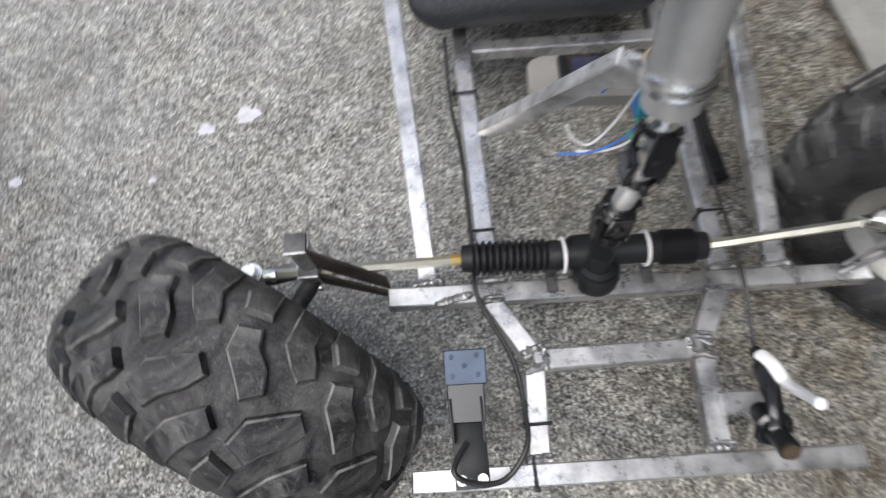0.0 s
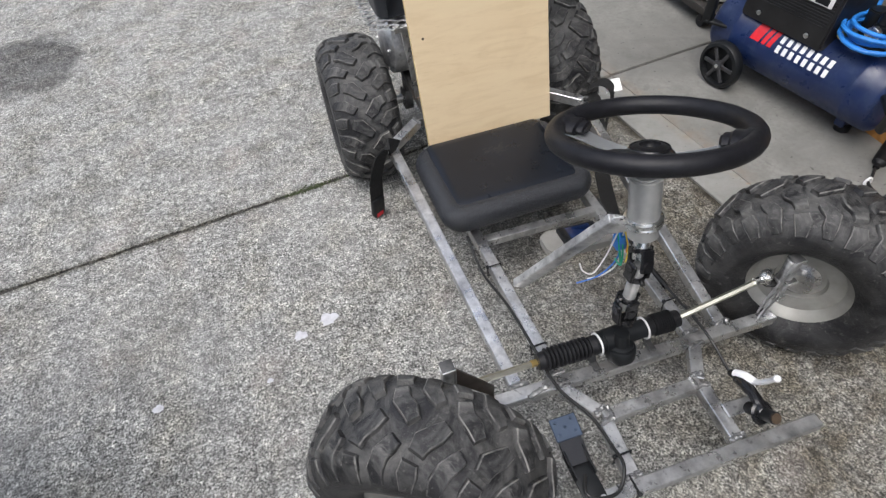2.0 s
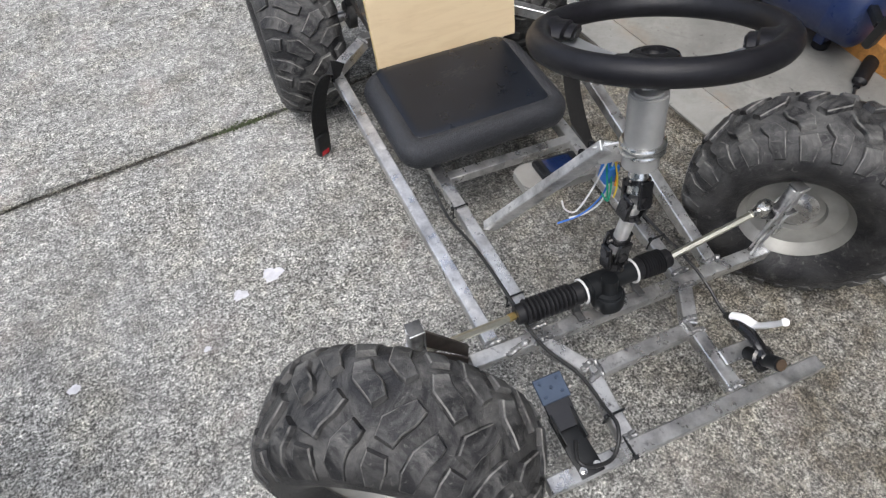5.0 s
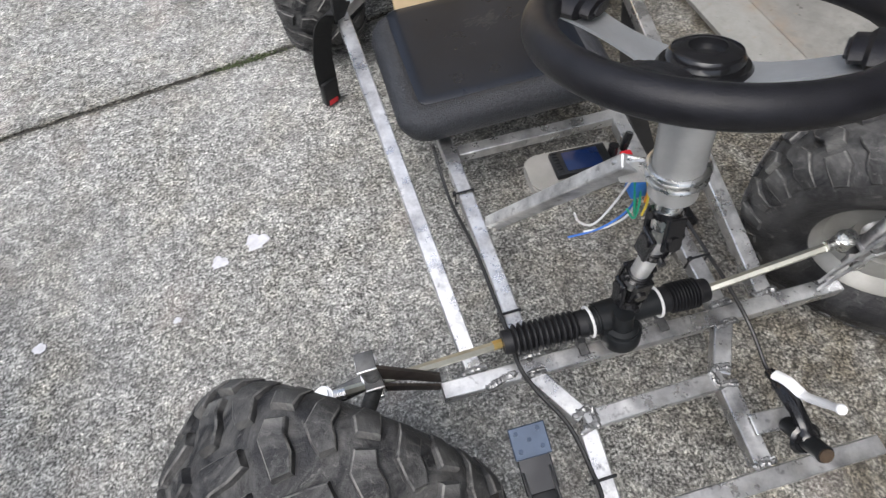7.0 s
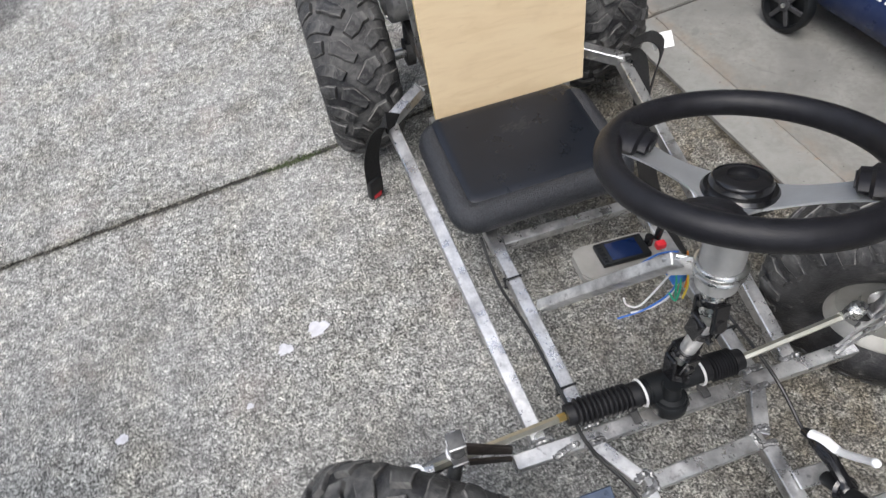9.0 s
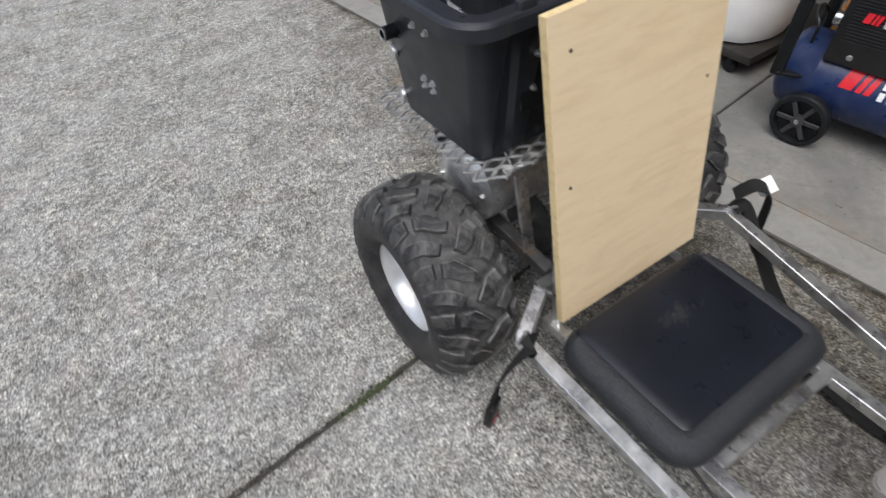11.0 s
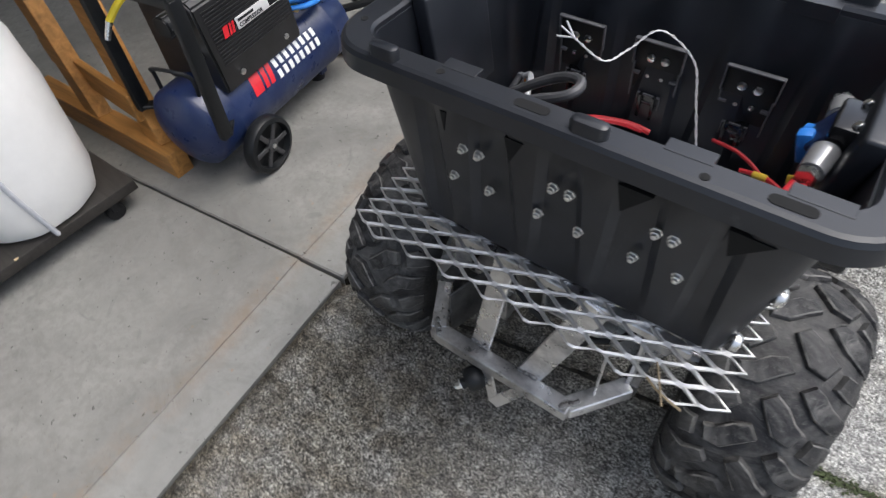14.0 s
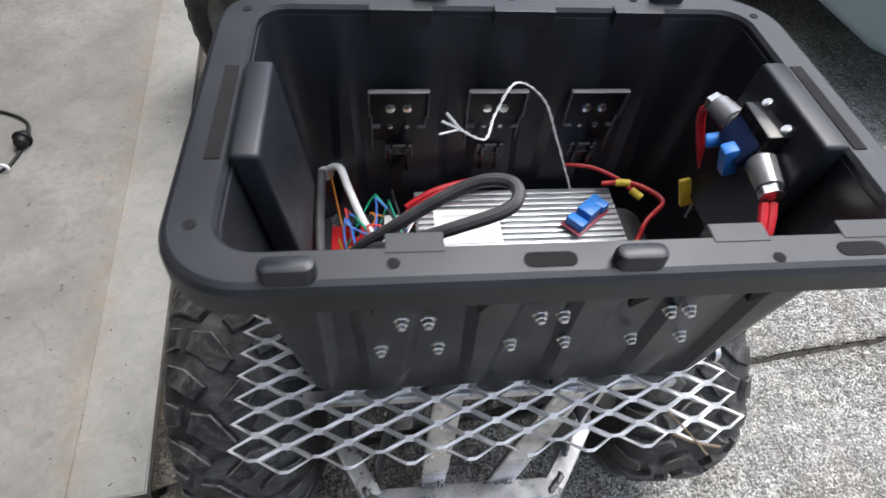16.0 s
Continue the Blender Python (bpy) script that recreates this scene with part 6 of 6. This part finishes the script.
bar_row(8, -0.005, 12)


def emblem(w, h, steps=6):
    """A red mark of plain slanted bars."""
    bm = bmesh.new()
    s = 0.22 * h
    def quad(x0, y0, x1, y1):
        for i in range(steps):
            ya, yb = y0 + (y1 - y0) * i / steps, y0 + (y1 - y0) * (i + 1) / steps
            vs = [bm.verts.new((x + s * y / h, y, 0)) for x, y in ((x0, ya), (x1, ya), (x1, yb), (x0, yb))]
            bm.faces.new(vs)
    quad(0.00, 0.0, 0.44 * w, h)
    quad(0.54 * w, 0.0, 0.72 * w, h)
    quad(0.80 * w, 0.0, w, h)
    return bm


cpart("emblem", on_tank(emblem(0.080, 0.056), -0.105, 14), M_RED, tank, "red emblem", smooth=False)

# motor cover: sloped black box with louvre ribs
bm = bmesh.new()
sec = [(-0.096, 0.238), (-0.102, 0.250), (-0.080, 0.452), (-0.062, 0.468), (0.080, 0.468), (0.098, 0.450), (0.100, 0.238)]
a = [bm.verts.new((-0.172, y, z)) for y, z in sec]
b = [bm.verts.new((0.122, y, z)) for y, z in sec]
bm.faces.new(a[::-1])
bm.faces.new(b)
for i in range(len(sec)):
    bm.faces.new((a[i], a[(i + 1) % len(sec)], b[(i + 1) % len(sec)], b[i]))
bmesh.ops.bevel(bm, geom=bm.edges[:], offset=0.005, segments=2, affect="EDGES")
cover = cpart("motor_cover", bm, M_SHROUD, None, "black ribbed plastic motor cover")
bm = bmesh.new()
for i in range(17):
    t = i / 16
    z = 0.305 + 0.130 * t
    y = -0.102 + 0.022 * (z - 0.250) / 0.202
    add(bm, box(-0.150, 0.108, y - 0.0022, y + 0.002, z - 0.0018, z + 0.0018, 0.0006))
cpart("louvre", bm, M_SHROUD, cover)
tilt = Matrix.Translation((0, -0.0903, 0.372)) @ Matrix.Rotation(radians(-6.2), 4, "X")
cpart("name_plate", add(bmesh.new(), box(-0.072, 0.098, -0.0040, -0.001, -0.014, 0.014, 0.001), tilt), M_LABELGREY, cover, "pale grey name plate")
g = text_mesh("COMPRESSOR", 0.0135, 0.0003, 0.0004)
g.transform(tilt @ Matrix.Translation((-0.066, -0.0044, -0.0105)) @ Matrix.Rotation(radians(90), 4, "X"))
cpart("lettering", g, M_BLACK, cover, "small black letters COMPRESSOR", smooth=False)
cpart("print_bar", add(bmesh.new(), box(-0.066, -0.01, -0.0046, -0.0038, 0.003, 0.009, 0), tilt), M_BLACK, cover)
cpart("print_bar", add(bmesh.new(), box(0.044, 0.086, -0.0046, -0.0038, -0.011, 0.008, 0), tilt), M_BLACK, cover)
cpart("emblem", add(bmesh.new(), emblem(0.038, 0.026), tilt @ Matrix.Translation((-0.122, -0.0042, -0.012)) @ Matrix.Rotation(radians(90), 4, "X")), M_RED, cover, "red emblem", smooth=False)
for x in (-0.11, 0.065):
    g = spun([(0.008, 0), (0.008, 0.003), (0.005, 0.005)], 16)
    g.transform(axes_to((x, -0.1005, 0.268), (x, -1, 0.20)))
    cpart("cover_screw", g, M_ZINC, cover)
cpart("intake_filter", rod((-0.172, -0.02, 0.420), (-0.215, -0.02, 0.420), 0.026, 24, bevel=0.003), M_BLACK, None, "black intake filter")
cpart("intake_filter", rod((-0.172, -0.045, 0.335), (-0.196, -0.045, 0.335), 0.020, 20, bevel=0.003), M_ZINC)
for i in range(10):
    a = 2 * math.pi * i / 10
    cpart("filter_rib", bar((-0.176, -0.02 + 0.026 * math.cos(a), 0.42 + 0.026 * math.sin(a)), (-0.213, -0.02 + 0.026 * math.cos(a), 0.42 + 0.026 * math.sin(a)), 0.005, 0.004), M_BLACK)

# wheels, foot, tow handle
M_SPIDER = plain("worn_black_plastic", (0.035, 0.035, 0.037), 0.4, 0, 0.3, 40)
for s in (-1, 1):
    g = spun([(0.020, -0.020), (0.055, -0.018), (0.060, -0.020), (0.070, -0.017), (0.074, -0.010), (0.074, 0.010), (0.070, 0.017), (0.060, 0.020), (0.056, 0.002), (0.020, 0.000)], 40)
    m = Matrix.Translation((-0.150, s * 0.143, 0.080)) @ Matrix.Rotation(radians(-90 * s), 4, "X") @ Matrix.Diagonal((1.08, 1.08, 1, 1))
    g.transform(m)
    w = cpart("cart_wheel", g, M_BLACK, None, "black plastic wheel")
    for i in range(6):
        a = radians(60 * i)
        g = bar((0.014 * math.cos(a), 0.014 * math.sin(a), 0.012), (0.056 * math.cos(a), 0.056 * math.sin(a), 0.012), 0.012, 0.006)
        g.transform(m)
        cpart("spoke", g, M_SPIDER, w)
    g = spun([(0.016, 0.005), (0.016, 0.018), (0.012, 0.020)], 20)
    g.transform(m)
    cpart("hub", g, M_SPIDER, w)
    g = spun([(0.006, 0.018), (0.006, 0.023), (0.003, 0.025)], 12)
    g.transform(m)
    cpart("axle_cap", g, M_ZINC, w)
cpart("wheel_axle", rod((-0.150, -0.140, 0.080), (-0.150, 0.140, 0.080), 0.007, 12), M_STEEL_DARK)
cpart("foot_bracket", bar((0.245, 0, 0.060), (0.245, 0, 0.028), 0.07, 0.03, (1, 0, 0)), M_TANK)
cpart("rubber_foot", add(bmesh.new(), spun([(0.020, 0.0), (0.024, 0.004), (0.024, 0.024), (0.018, 0.030)], 20), Matrix.Translation((0.245, 0, 0.0))), M_RUBBER)
cpart("tow_handle", bar((-0.259, -0.142, 0.185), (-0.248, -0.143, 0.528), 0.034, 0.020, (0, 1, 0), 0.005), M_BLACK, None, "black handle post")
cpart("tow_handle", bar((-0.259, 0.142, 0.185), (-0.248, 0.143, 0.528), 0.034, 0.020, (0, 1, 0), 0.005), M_BLACK)
cpart("handle_cross", bar((-0.248, -0.143, 0.520), (-0.248, 0.143, 0.520), 0.028, 0.024, (0, 0, 1), 0.006), M_BLACK)
for s in (-1, 1):
    cpart("handle_bracket", bar((-0.200, s * 0.092, 0.180), (-0.262, s * 0.146, 0.195), 0.030, 0.010, (0, 0, 1), 0.002), M_BLACK)
cpart("lift_handle", sweep([(-0.225, -0.055, 0.255), (-0.225, -0.055, 0.305), (-0.245, -0.030, 0.330), (-0.255, 0.030, 0.330), (-0.240, 0.055, 0.300), (-0.240, 0.055, 0.25)], 0.005, 8), M_BLACK)
cpart("lift_handle", sweep([(0.205, -0.045, 0.262), (0.212, -0.052, 0.284), (0.250, -0.050, 0.290), (0.290, -0.030, 0.282), (0.300, -0.022, 0.255)], 0.008, 10), M_BLACK)
part("push_handle", bar((1.000, 0.577, 0.168), (0.823, 0.441, 0.60), 0.032, 0.024, (0, 1, 0), 0.007), M_BLACK, comp, "black moulded push handle post")
cpart("handle_link", bar((0.325, -0.060, 0.200), (0.405, -0.160, 0.215), 0.024, 0.016, (0, 0, 1), 0.004), M_BLACK)
# manifold
g = rod((0.150, -0.040, 0.268), (0.150, -0.040, 0.300), 0.012, 16, bevel=0.001)
add(g, rod((0.150, -0.062, 0.300), (0.150, -0.020, 0.300), 0.010, 16, bevel=0.001))
cpart("outlet_valve", g, M_ZINC, None, "chrome outlet valve")
cpart("valve_elbow", rod((0.150, -0.064, 0.300), (0.150, -0.082, 0.300), 0.012, 6), M_BRASS)
g = rod((0.205, 0.0, 0.27), (0.205, 0.0, 0.335), 0.022, 20, bevel=0.003)
add(g, rod((0.205, 0.0, 0.335), (0.205, 0.0, 0.370), 0.018, 16, bevel=0.003))
cpart("regulator", g, M_BLACK, None, "black pressure regulator")
g = rod((0.205, -0.022, 0.315), (0.205, -0.040, 0.315), 0.020, 24, bevel=0.002)
cpart("pressure_gauge", g, M_ZINC)
g = rod((0.16, 0.04, 0.27), (0.16, 0.04, 0.35), 0.028, 20, bevel=0.004)
cpart("pressure_switch", g, M_BLACK)

# coiled blue hose, its own thing, laid over the manifold
coil = thing("air_hose", (1.10, 0.80, 0.29), "coil of bright blue air hose lying on the compressor", "air hose")
rg = random.Random(8)
pts = []
for i in range(9 * 16):
    a = 2 * math.pi * i / 16
    k = i // 16
    r = 0.078 + 0.012 * math.sin(k * 2.1) + 0.002 * (k % 3)
    pts.append(CM @ Vector((0.205 + r * math.cos(a) * 1.05, 0.005 + r * math.sin(a) * 1.25, 0.293 + 0.0085 * (k % 6) + 0.004 * math.sin(a * 2 + k))))
bm = sweep(pts, 0.0062, 8, 0)
part("hose", bm, M_HOSE, coil)
pts = [CM @ Vector(p) for p in ((0.14, 0.06, 0.33), (0.13, 0.085, 0.40), (0.16, 0.10, 0.48), (0.24, 0.10, 0.56), (0.32, 0.09, 0.58))]
part("hose_tail", sweep(pts, 0.0062, 8, 8), M_HOSE, coil)

tail = thing("yellow_hose", (1.16, 1.14, 0.50), "short yellow air hose with a plated coupler on the motor cover", "air hose")
pts = [CM @ Vector(p) for p in ((-0.10, 0.02, 0.478), (-0.16, 0.03, 0.490), (-0.22, 0.06, 0.480), (-0.262, 0.085, 0.440))]
part("hose", sweep(pts, 0.008, 8, 8), M_YHOSE, tail)
part("coupler", rod(pts[-1], pts[-1] + Vector((0.002, 0.022, -0.034)), 0.008, 10, 0.006), M_ZINC, tail)
gun = thing("blow_gun", (1.10, 0.93, 0.475), "small dark blue blow gun with plated tip on the cover", "blow gun")
pts = [CM @ Vector(p) for p in ((0.02, -0.02, 0.480), (0.05, -0.015, 0.486), (0.09, 0.0, 0.486))]
part("grip", sweep(pts, 0.010, 8, 6), M_TANK, gun)
part("nozzle", rod(CM @ Vector((0.02, -0.02, 0.482)), CM @ Vector((-0.02, -0.035, 0.478)), 0.006, 10, 0.003), M_ZINC, gun)

# ---- power cord with inline plug on the floor ----
cord = thing("power_cord", (1.03, 0.5, 0.002), "black power cord with an inline plug on the floor", "power cord")
part("cable", sweep([(1.34, 0.80, 0.34), (1.33, 0.74, 0.17), (1.28, 0.685, 0.04), (1.225, 0.655, 0.022), (1.10, 0.598, 0.016), (1.05, 0.572, 0.010), (1.015, 0.548, 0.008), (0.984, 0.530, 0.007), (0.970, 0.470, 0.008), (0.972, 0.410, 0.008), (1.00, 0.35, 0.007), (1.08, 0.312, 0.007), (1.16, 0.318, 0.007), (1.30, 0.33, 0.007), (1.55, 0.30, 0.007)], 0.0045, 8), M_WIRE["black"], cord)
g = spun([(0.006, -0.026), (0.015, -0.018), (0.017, -0.004), (0.022, -0.003), (0.022, 0.004), (0.017, 0.005), (0.014, 0.018), (0.006, 0.026)], 24)
g.transform(Matrix.Translation((0.969, 0.440, 0.022)) @ Matrix.Rotation(radians(90), 4, "X"))
part("inline_plug", g, M_RUBBER, cord)
part("white_ring", sweep([(0.984 + 0.011 * math.cos(a), 0.535 , 0.013 + 0.011 * math.sin(a)) for a in np.linspace(0, 2 * math.pi, 18, endpoint=False)], 0.004, 8, 0, True), M_WHITE, cord, "white plug collar")
part("plug_body", sweep([(1.05, 0.572, 0.014), (1.10, 0.598, 0.020), (1.17, 0.632, 0.022), (1.225, 0.655, 0.022)], 0.013, 12, 6, False, 1.3, [0.007, 0.015, 0.016, 0.013]), M_RUBBER, cord, "thick black moulded cord body")
part("cord_tag", bar((1.205, 0.632, 0.040), (1.236, 0.652, 0.066), 0.034, 0.002, (0.5, 0.0, 0.8), 0.0005), M_WHITE, cord, "white warning tag")
for ob in cord.children:
    ob.data.transform(Matrix.Translation((0.028, 0.0, 0.0)))

# ---- sawhorse-like bench frames of honey-stained pine ----
for y, lab in ((1.285, "honey-stained pine trestle standing behind the compressor"), (0.640, "honey-stained pine trestle with screwed foot block")):
    tr = thing("wooden_trestle", (1.40, y, 0.002), lab, "trestle", "trestles")
    if y > 1:
        part("foot_beam", bar((1.135, y + 0.008, 0.042), (1.80, y + 0.03, 0.042), 0.055, 0.080, (0, 0, 1)), M_HONEY, tr)
        part("leg", bar((1.215, y - 0.005, 0.07), (1.50, y - 0.11, 0.78), 0.075, 0.045, (0, 1, 0)), M_HONEY, tr)
        part("leg", bar((1.48, y + 0.02, 0.07), (1.76, y - 0.06, 0.78), 0.075, 0.045, (0, 1, 0)), M_HONEY, tr)
        part("brace", bar((1.22, y + 0.01, 0.19), (1.72, y - 0.02, 0.19), 0.020, 0.080, (0, 0, 1)), M_HONEY, tr)
        part("top_rail", bar((1.40, y - 0.10, 0.80), (1.85, y - 0.06, 0.80), 0.09, 0.045, (0, 0, 1)), M_HONEY, tr)
    else:
        part("foot_beam", bar((1.235, y - 0.115, 0.036), (1.250, y + 0.40, 0.036), 0.085, 0.068, (0, 0, 1)), M_HONEY, tr)
        part("leg", bar((1.270, y - 0.06, 0.068), (1.56, y - 0.10, 0.78), 0.045, 0.085, (0, 1, 0)), M_HONEY, tr)
        part("brace", bar((1.285, y + 0.02, 0.120), (1.85, y + 0.02, 0.130), 0.030, 0.085, (0, 0, 1)), M_HONEY, tr)
        part("top_rail", bar((1.52, y - 0.10, 0.80), (1.95, y - 0.08, 0.80), 0.09, 0.045, (0, 0, 1)), M_HONEY, tr)

# ---- dust collector on a wheeled dolly ----
dolly = thing("wheeled_dolly", (1.36, 1.84, 0.002), "low black wooden dolly on castors, strewn with sawdust", "dolly")
part("deck", box(1.125, 1.66, 1.425, 2.265, 0.060, 0.090, 0.003), stained_wood("black_stained_board", (0.03, 0.027, 0.024)), dolly)
for x in (1.150, 1.61):
    for y in (1.50, 2.16):
        c = part("castor", add(rod((x - 0.011, y, 0.027), (x + 0.011, y, 0.027), 0.0245, 20, bevel=0.003), bar((x, y, 0.030), (x, y, 0.060), 0.030, 0.020)), M_RUBBER, dolly)
rg = random.Random(77)
bm = bmesh.new()
for i in range(160):
    g = box(-0.003, 0.003, -0.0018, 0.0018, 0, 0.0012, 0)
    add(bm, g, Matrix.Translation((rg.uniform(1.12, 1.40), rg.gauss(2.02, 0.14), 0.0902)) @ Matrix.Rotation(rg.uniform(0, 3), 4, "Z") @ Matrix.Scale(rg.uniform(0.5, 1.6), 4))
tagged(part("sawdust", bm, plain("sawdust", (0.55, 0.42, 0.25), 0.9, 0, 0.2, 40), dolly, "scattered sawdust flakes"), kind="stuff")

bag = thing("dust_bag_bin", (1.30, 1.60, 0.09), "bulging white plastic collection bag held by a grey strap", "dust bag")
loops = []
for z, r in ((0.0905, 0.135), (0.098, 0.155), (0.14, 0.170), (0.24, 0.178), (0.36, 0.182), (0.48, 0.176), (0.56, 0.160)):
    lp = []
    for i in range(48):
        a = 2 * math.pi * i / 48
        q = r * (1 + 0.018 * math.sin(5 * a + z * 9) + 0.010 * math.sin(11 * a + z * 20))
        lp.append((1.298 + q * 1.09 * math.cos(a), 1.612 + q * math.sin(a), z))
    loops.append(lp)
part("bag", loft(loops), M_BAG, bag)
part("strap", sweep([(1.118, 1.640, 0.0905), (1.112, 1.660, 0.25), (1.118, 1.665, 0.42), (1.14, 1.66, 0.57)], 0.006, 8, 6, False, 1.6), M_HOSEGREY, bag, "grey strap over the bag")

blower = thing("dust_blower", (1.29, 2.06, 0.09), "green dust collector base with black inlet and ribbed grey hose", "dust collector")
g = spun([(0.150, 0.0), (0.160, 0.004), (0.160, 0.020), (0.150, 0.030), (0.120, 0.036), (0.06, 0.04)], 48)
part("base", add(bmesh.new(), g, Matrix.Translation((1.290, 2.035, 0.0905))), M_GREEN, blower, "round green enamel base")
part("drum", rod((1.34, 2.06, 0.125), (1.34, 2.06, 0.46), 0.115, 40, bevel=0.006), M_GREEN, blower)
pts = [(1.20, 1.955, 0.60), (1.195, 1.955, 0.45), (1.195, 1.960, 0.30), (1.185, 1.985, 0.225), (1.165, 2.03, 0.205), (1.155, 2.08, 0.205)]
path = smooth_path(pts, 14)
bm = bmesh.new()
add(bm, sweep(path, 0.050, 24, 0))
for i in range(2, int(len(path) * 0.62)):
    q, d = path[i], (path[i + 1] - path[i - 1]).normalized()
    ax = axes_to(q, q + d)
    add(bm, sweep([ax @ Vector((0.051 * math.cos(a), 0.051 * math.sin(a), 0)) for a in np.linspace(0, 2 * math.pi, 26, endpoint=False)], 0.0032, 6, 0, True))
part("duct_hose", bm, M_HOSEGREY, blower, "ribbed grey duct hose")
part("inlet", rod((1.157, 2.075, 0.205), (1.135, 2.185, 0.185), 0.060, 28, 0.066, 0.004), M_BLACK, blower, "black blower inlet")

# ---- grey tubular folding chair at the floor's far side ----
chair = thing("folding_chair", (1.15, 2.85, 0.002), "grey tubular folding chair on the garage floor", "chair")
part("foot_tube", sweep([(0.960, 2.600, 0.014), (0.935, 2.76, 0.014), (0.905, 3.02, 0.014)], 0.011, 12), M_GREYTUBE, chair)
part("foot_tube", sweep([(1.560, 2.640, 0.014), (1.54, 2.80, 0.014), (1.50, 3.06, 0.014)], 0.011, 12), M_GREYTUBE, chair)
for x0, x1 in ((0.958, 1.02), (1.555, 1.47)):
    part("leg", rod((x0, 2.604, 0.014), (x1 + (0.12 if x1 < 1.2 else -0.12), 2.97, 0.72), 0.011, 14), M_GREYTUBE, chair)
    part("leg", rod((x0 - 0.05, 3.00, 0.014), (x1 + (0.03 if x1 < 1.2 else -0.03), 2.62, 0.50), 0.011, 14), M_GREYTUBE, chair)
    g = spun([(0.016, 0.0), (0.016, 0.024), (0.012, 0.030)], 14)
    part("foot_cap", add(bmesh.new(), g, Matrix.Translation((x0, 2.600, 0.0025))), M_RUBBER, chair)
part("seat", box(1.00, 1.48, 2.62, 2.98, 0.50, 0.515, 0.004), M_WEB, chair)
shelf = thing("wooden_crate", (1.1, 3.4, 0.002), "brown stained wooden crate on the garage floor", "crate")
part("side", box(0.83, 1.36, 3.06, 3.09, 0.003, 0.34, 0.004), stained_wood("brown_stained_board", (0.20, 0.085, 0.03)), shelf)
part("side", box(1.32, 1.36, 3.09, 3.80, 0.003, 0.34, 0.004), stained_wood("brown_stained_board", (0.20, 0.085, 0.03)), shelf)

# ---- car parked beside the drive ----
car = thing("parked_car", (-2.13, -1.6, 0.0), "blue-grey hatchback parked on the driveway", "car")
M_CAR = plain("blue_grey_car_paint", (0.24, 0.32, 0.35), 0.22, 0.3, 0.08, 3)
M_CARGLASS = plain("tinted_car_glass", (0.012, 0.014, 0.015), 0.06, 0, 0.1, 4)
M_CARTYRE = plain("car_tyre_rubber", (0.02, 0.02, 0.02), 0.75, 0, 0.3, 30, 0.2)
CX = -2.13


def section(y, hw, z0, z1, r):
    return [(x, y, z) for x, z in round_rect(CX, (z0 + z1) / 2, hw, (z1 - z0) / 2, r, 6)]


part("body", loft([section(*q) for q in ((0.40, 0.62, 0.36, 0.78, 0.12), (0.37, 0.76, 0.27, 0.90, 0.13), (0.25, 0.83, 0.22, 0.96, 0.13), (-0.2, 0.87, 0.20, 0.99, 0.12), (-1.2, 0.88, 0.19, 0.98, 0.11), (-2.4, 0.88, 0.19, 0.96, 0.11), (-3.1, 0.86, 0.20, 0.86, 0.12), (-3.55, 0.80, 0.23, 0.74, 0.13), (-3.72, 0.64, 0.33, 0.62, 0.12))]), M_CAR, car)
part("rear_bumper", loft([section(*q) for q in ((0.46, 0.70, 0.24, 0.36, 0.03), (0.42, 0.82, 0.21, 0.37, 0.03), (0.30, 0.865, 0.195, 0.37, 0.03), (-0.12, 0.888, 0.19, 0.37, 0.03))]), M_CAR, car, "blue-grey painted bumper")
part("sill_trim", box(CX + 0.845, CX + 0.892, -2.55, -0.85, 0.17, 0.235, 0.012), M_CAR, car)
part("cabin_glass", loft([section(*q) for q in ((0.30, 0.55, 0.90, 0.98, 0.03), (0.05, 0.66, 0.90, 1.36, 0.14), (-1.2, 0.68, 0.90, 1.43, 0.15), (-1.9, 0.66, 0.90, 1.38, 0.14), (-2.55, 0.60, 0.88, 0.96, 0.03))]), M_CARGLASS, car, "tinted windows")
part("roof", loft([section(*q) for q in ((-0.02, 0.60, 1.355, 1.385, 0.012), (-0.6, 0.62, 1.40, 1.445, 0.018), (-1.3, 0.62, 1.40, 1.450, 0.018), (-1.88, 0.58, 1.37, 1.395, 0.012))]), M_CAR, car)
for k in (-1, 1):
    part("tail_light", box(CX + k * 0.70 - 0.09, CX + k * 0.70 + 0.09, 0.30, 0.398, 0.70, 0.86, 0.03), M_RED, car, "red tail light")
    part("door_mirror", box(CX + k * 0.95 - 0.07, CX + k * 0.95 + 0.07, -2.20, -2.10, 0.98, 1.10, 0.03), M_CAR, car)
    part("door_handle", box(CX + k * 0.886 - 0.012, CX + k * 0.886 + 0.012, -0.98, -0.80, 0.80, 0.83, 0.006), M_CAR, car)
    for y in (-0.42, -2.95):
        g = spun([(0.19, -0.10), (0.28, -0.10), (0.30, -0.07), (0.30, 0.07), (0.28, 0.10), (0.19, 0.10)], 40)
        g.transform(Matrix.Translation((CX + k * 0.80, y, 0.30)) @ Matrix.Rotation(radians(90), 4, "Y"))
        w = part("wheel", g, M_CARTYRE, car, "black car tyre")
        g = spun([(0.19, 0.06), (0.18, 0.095), (0.06, 0.080), (0.05, 0.098), (0.01, 0.098)], 32)
        g.transform(Matrix.Translation((CX + k * 0.80, y, 0.30)) @ Matrix.Rotation(radians(90 * k), 4, "Y"))
        part("wheel_cover", g, M_SILVER, w, "silver wheel cover")
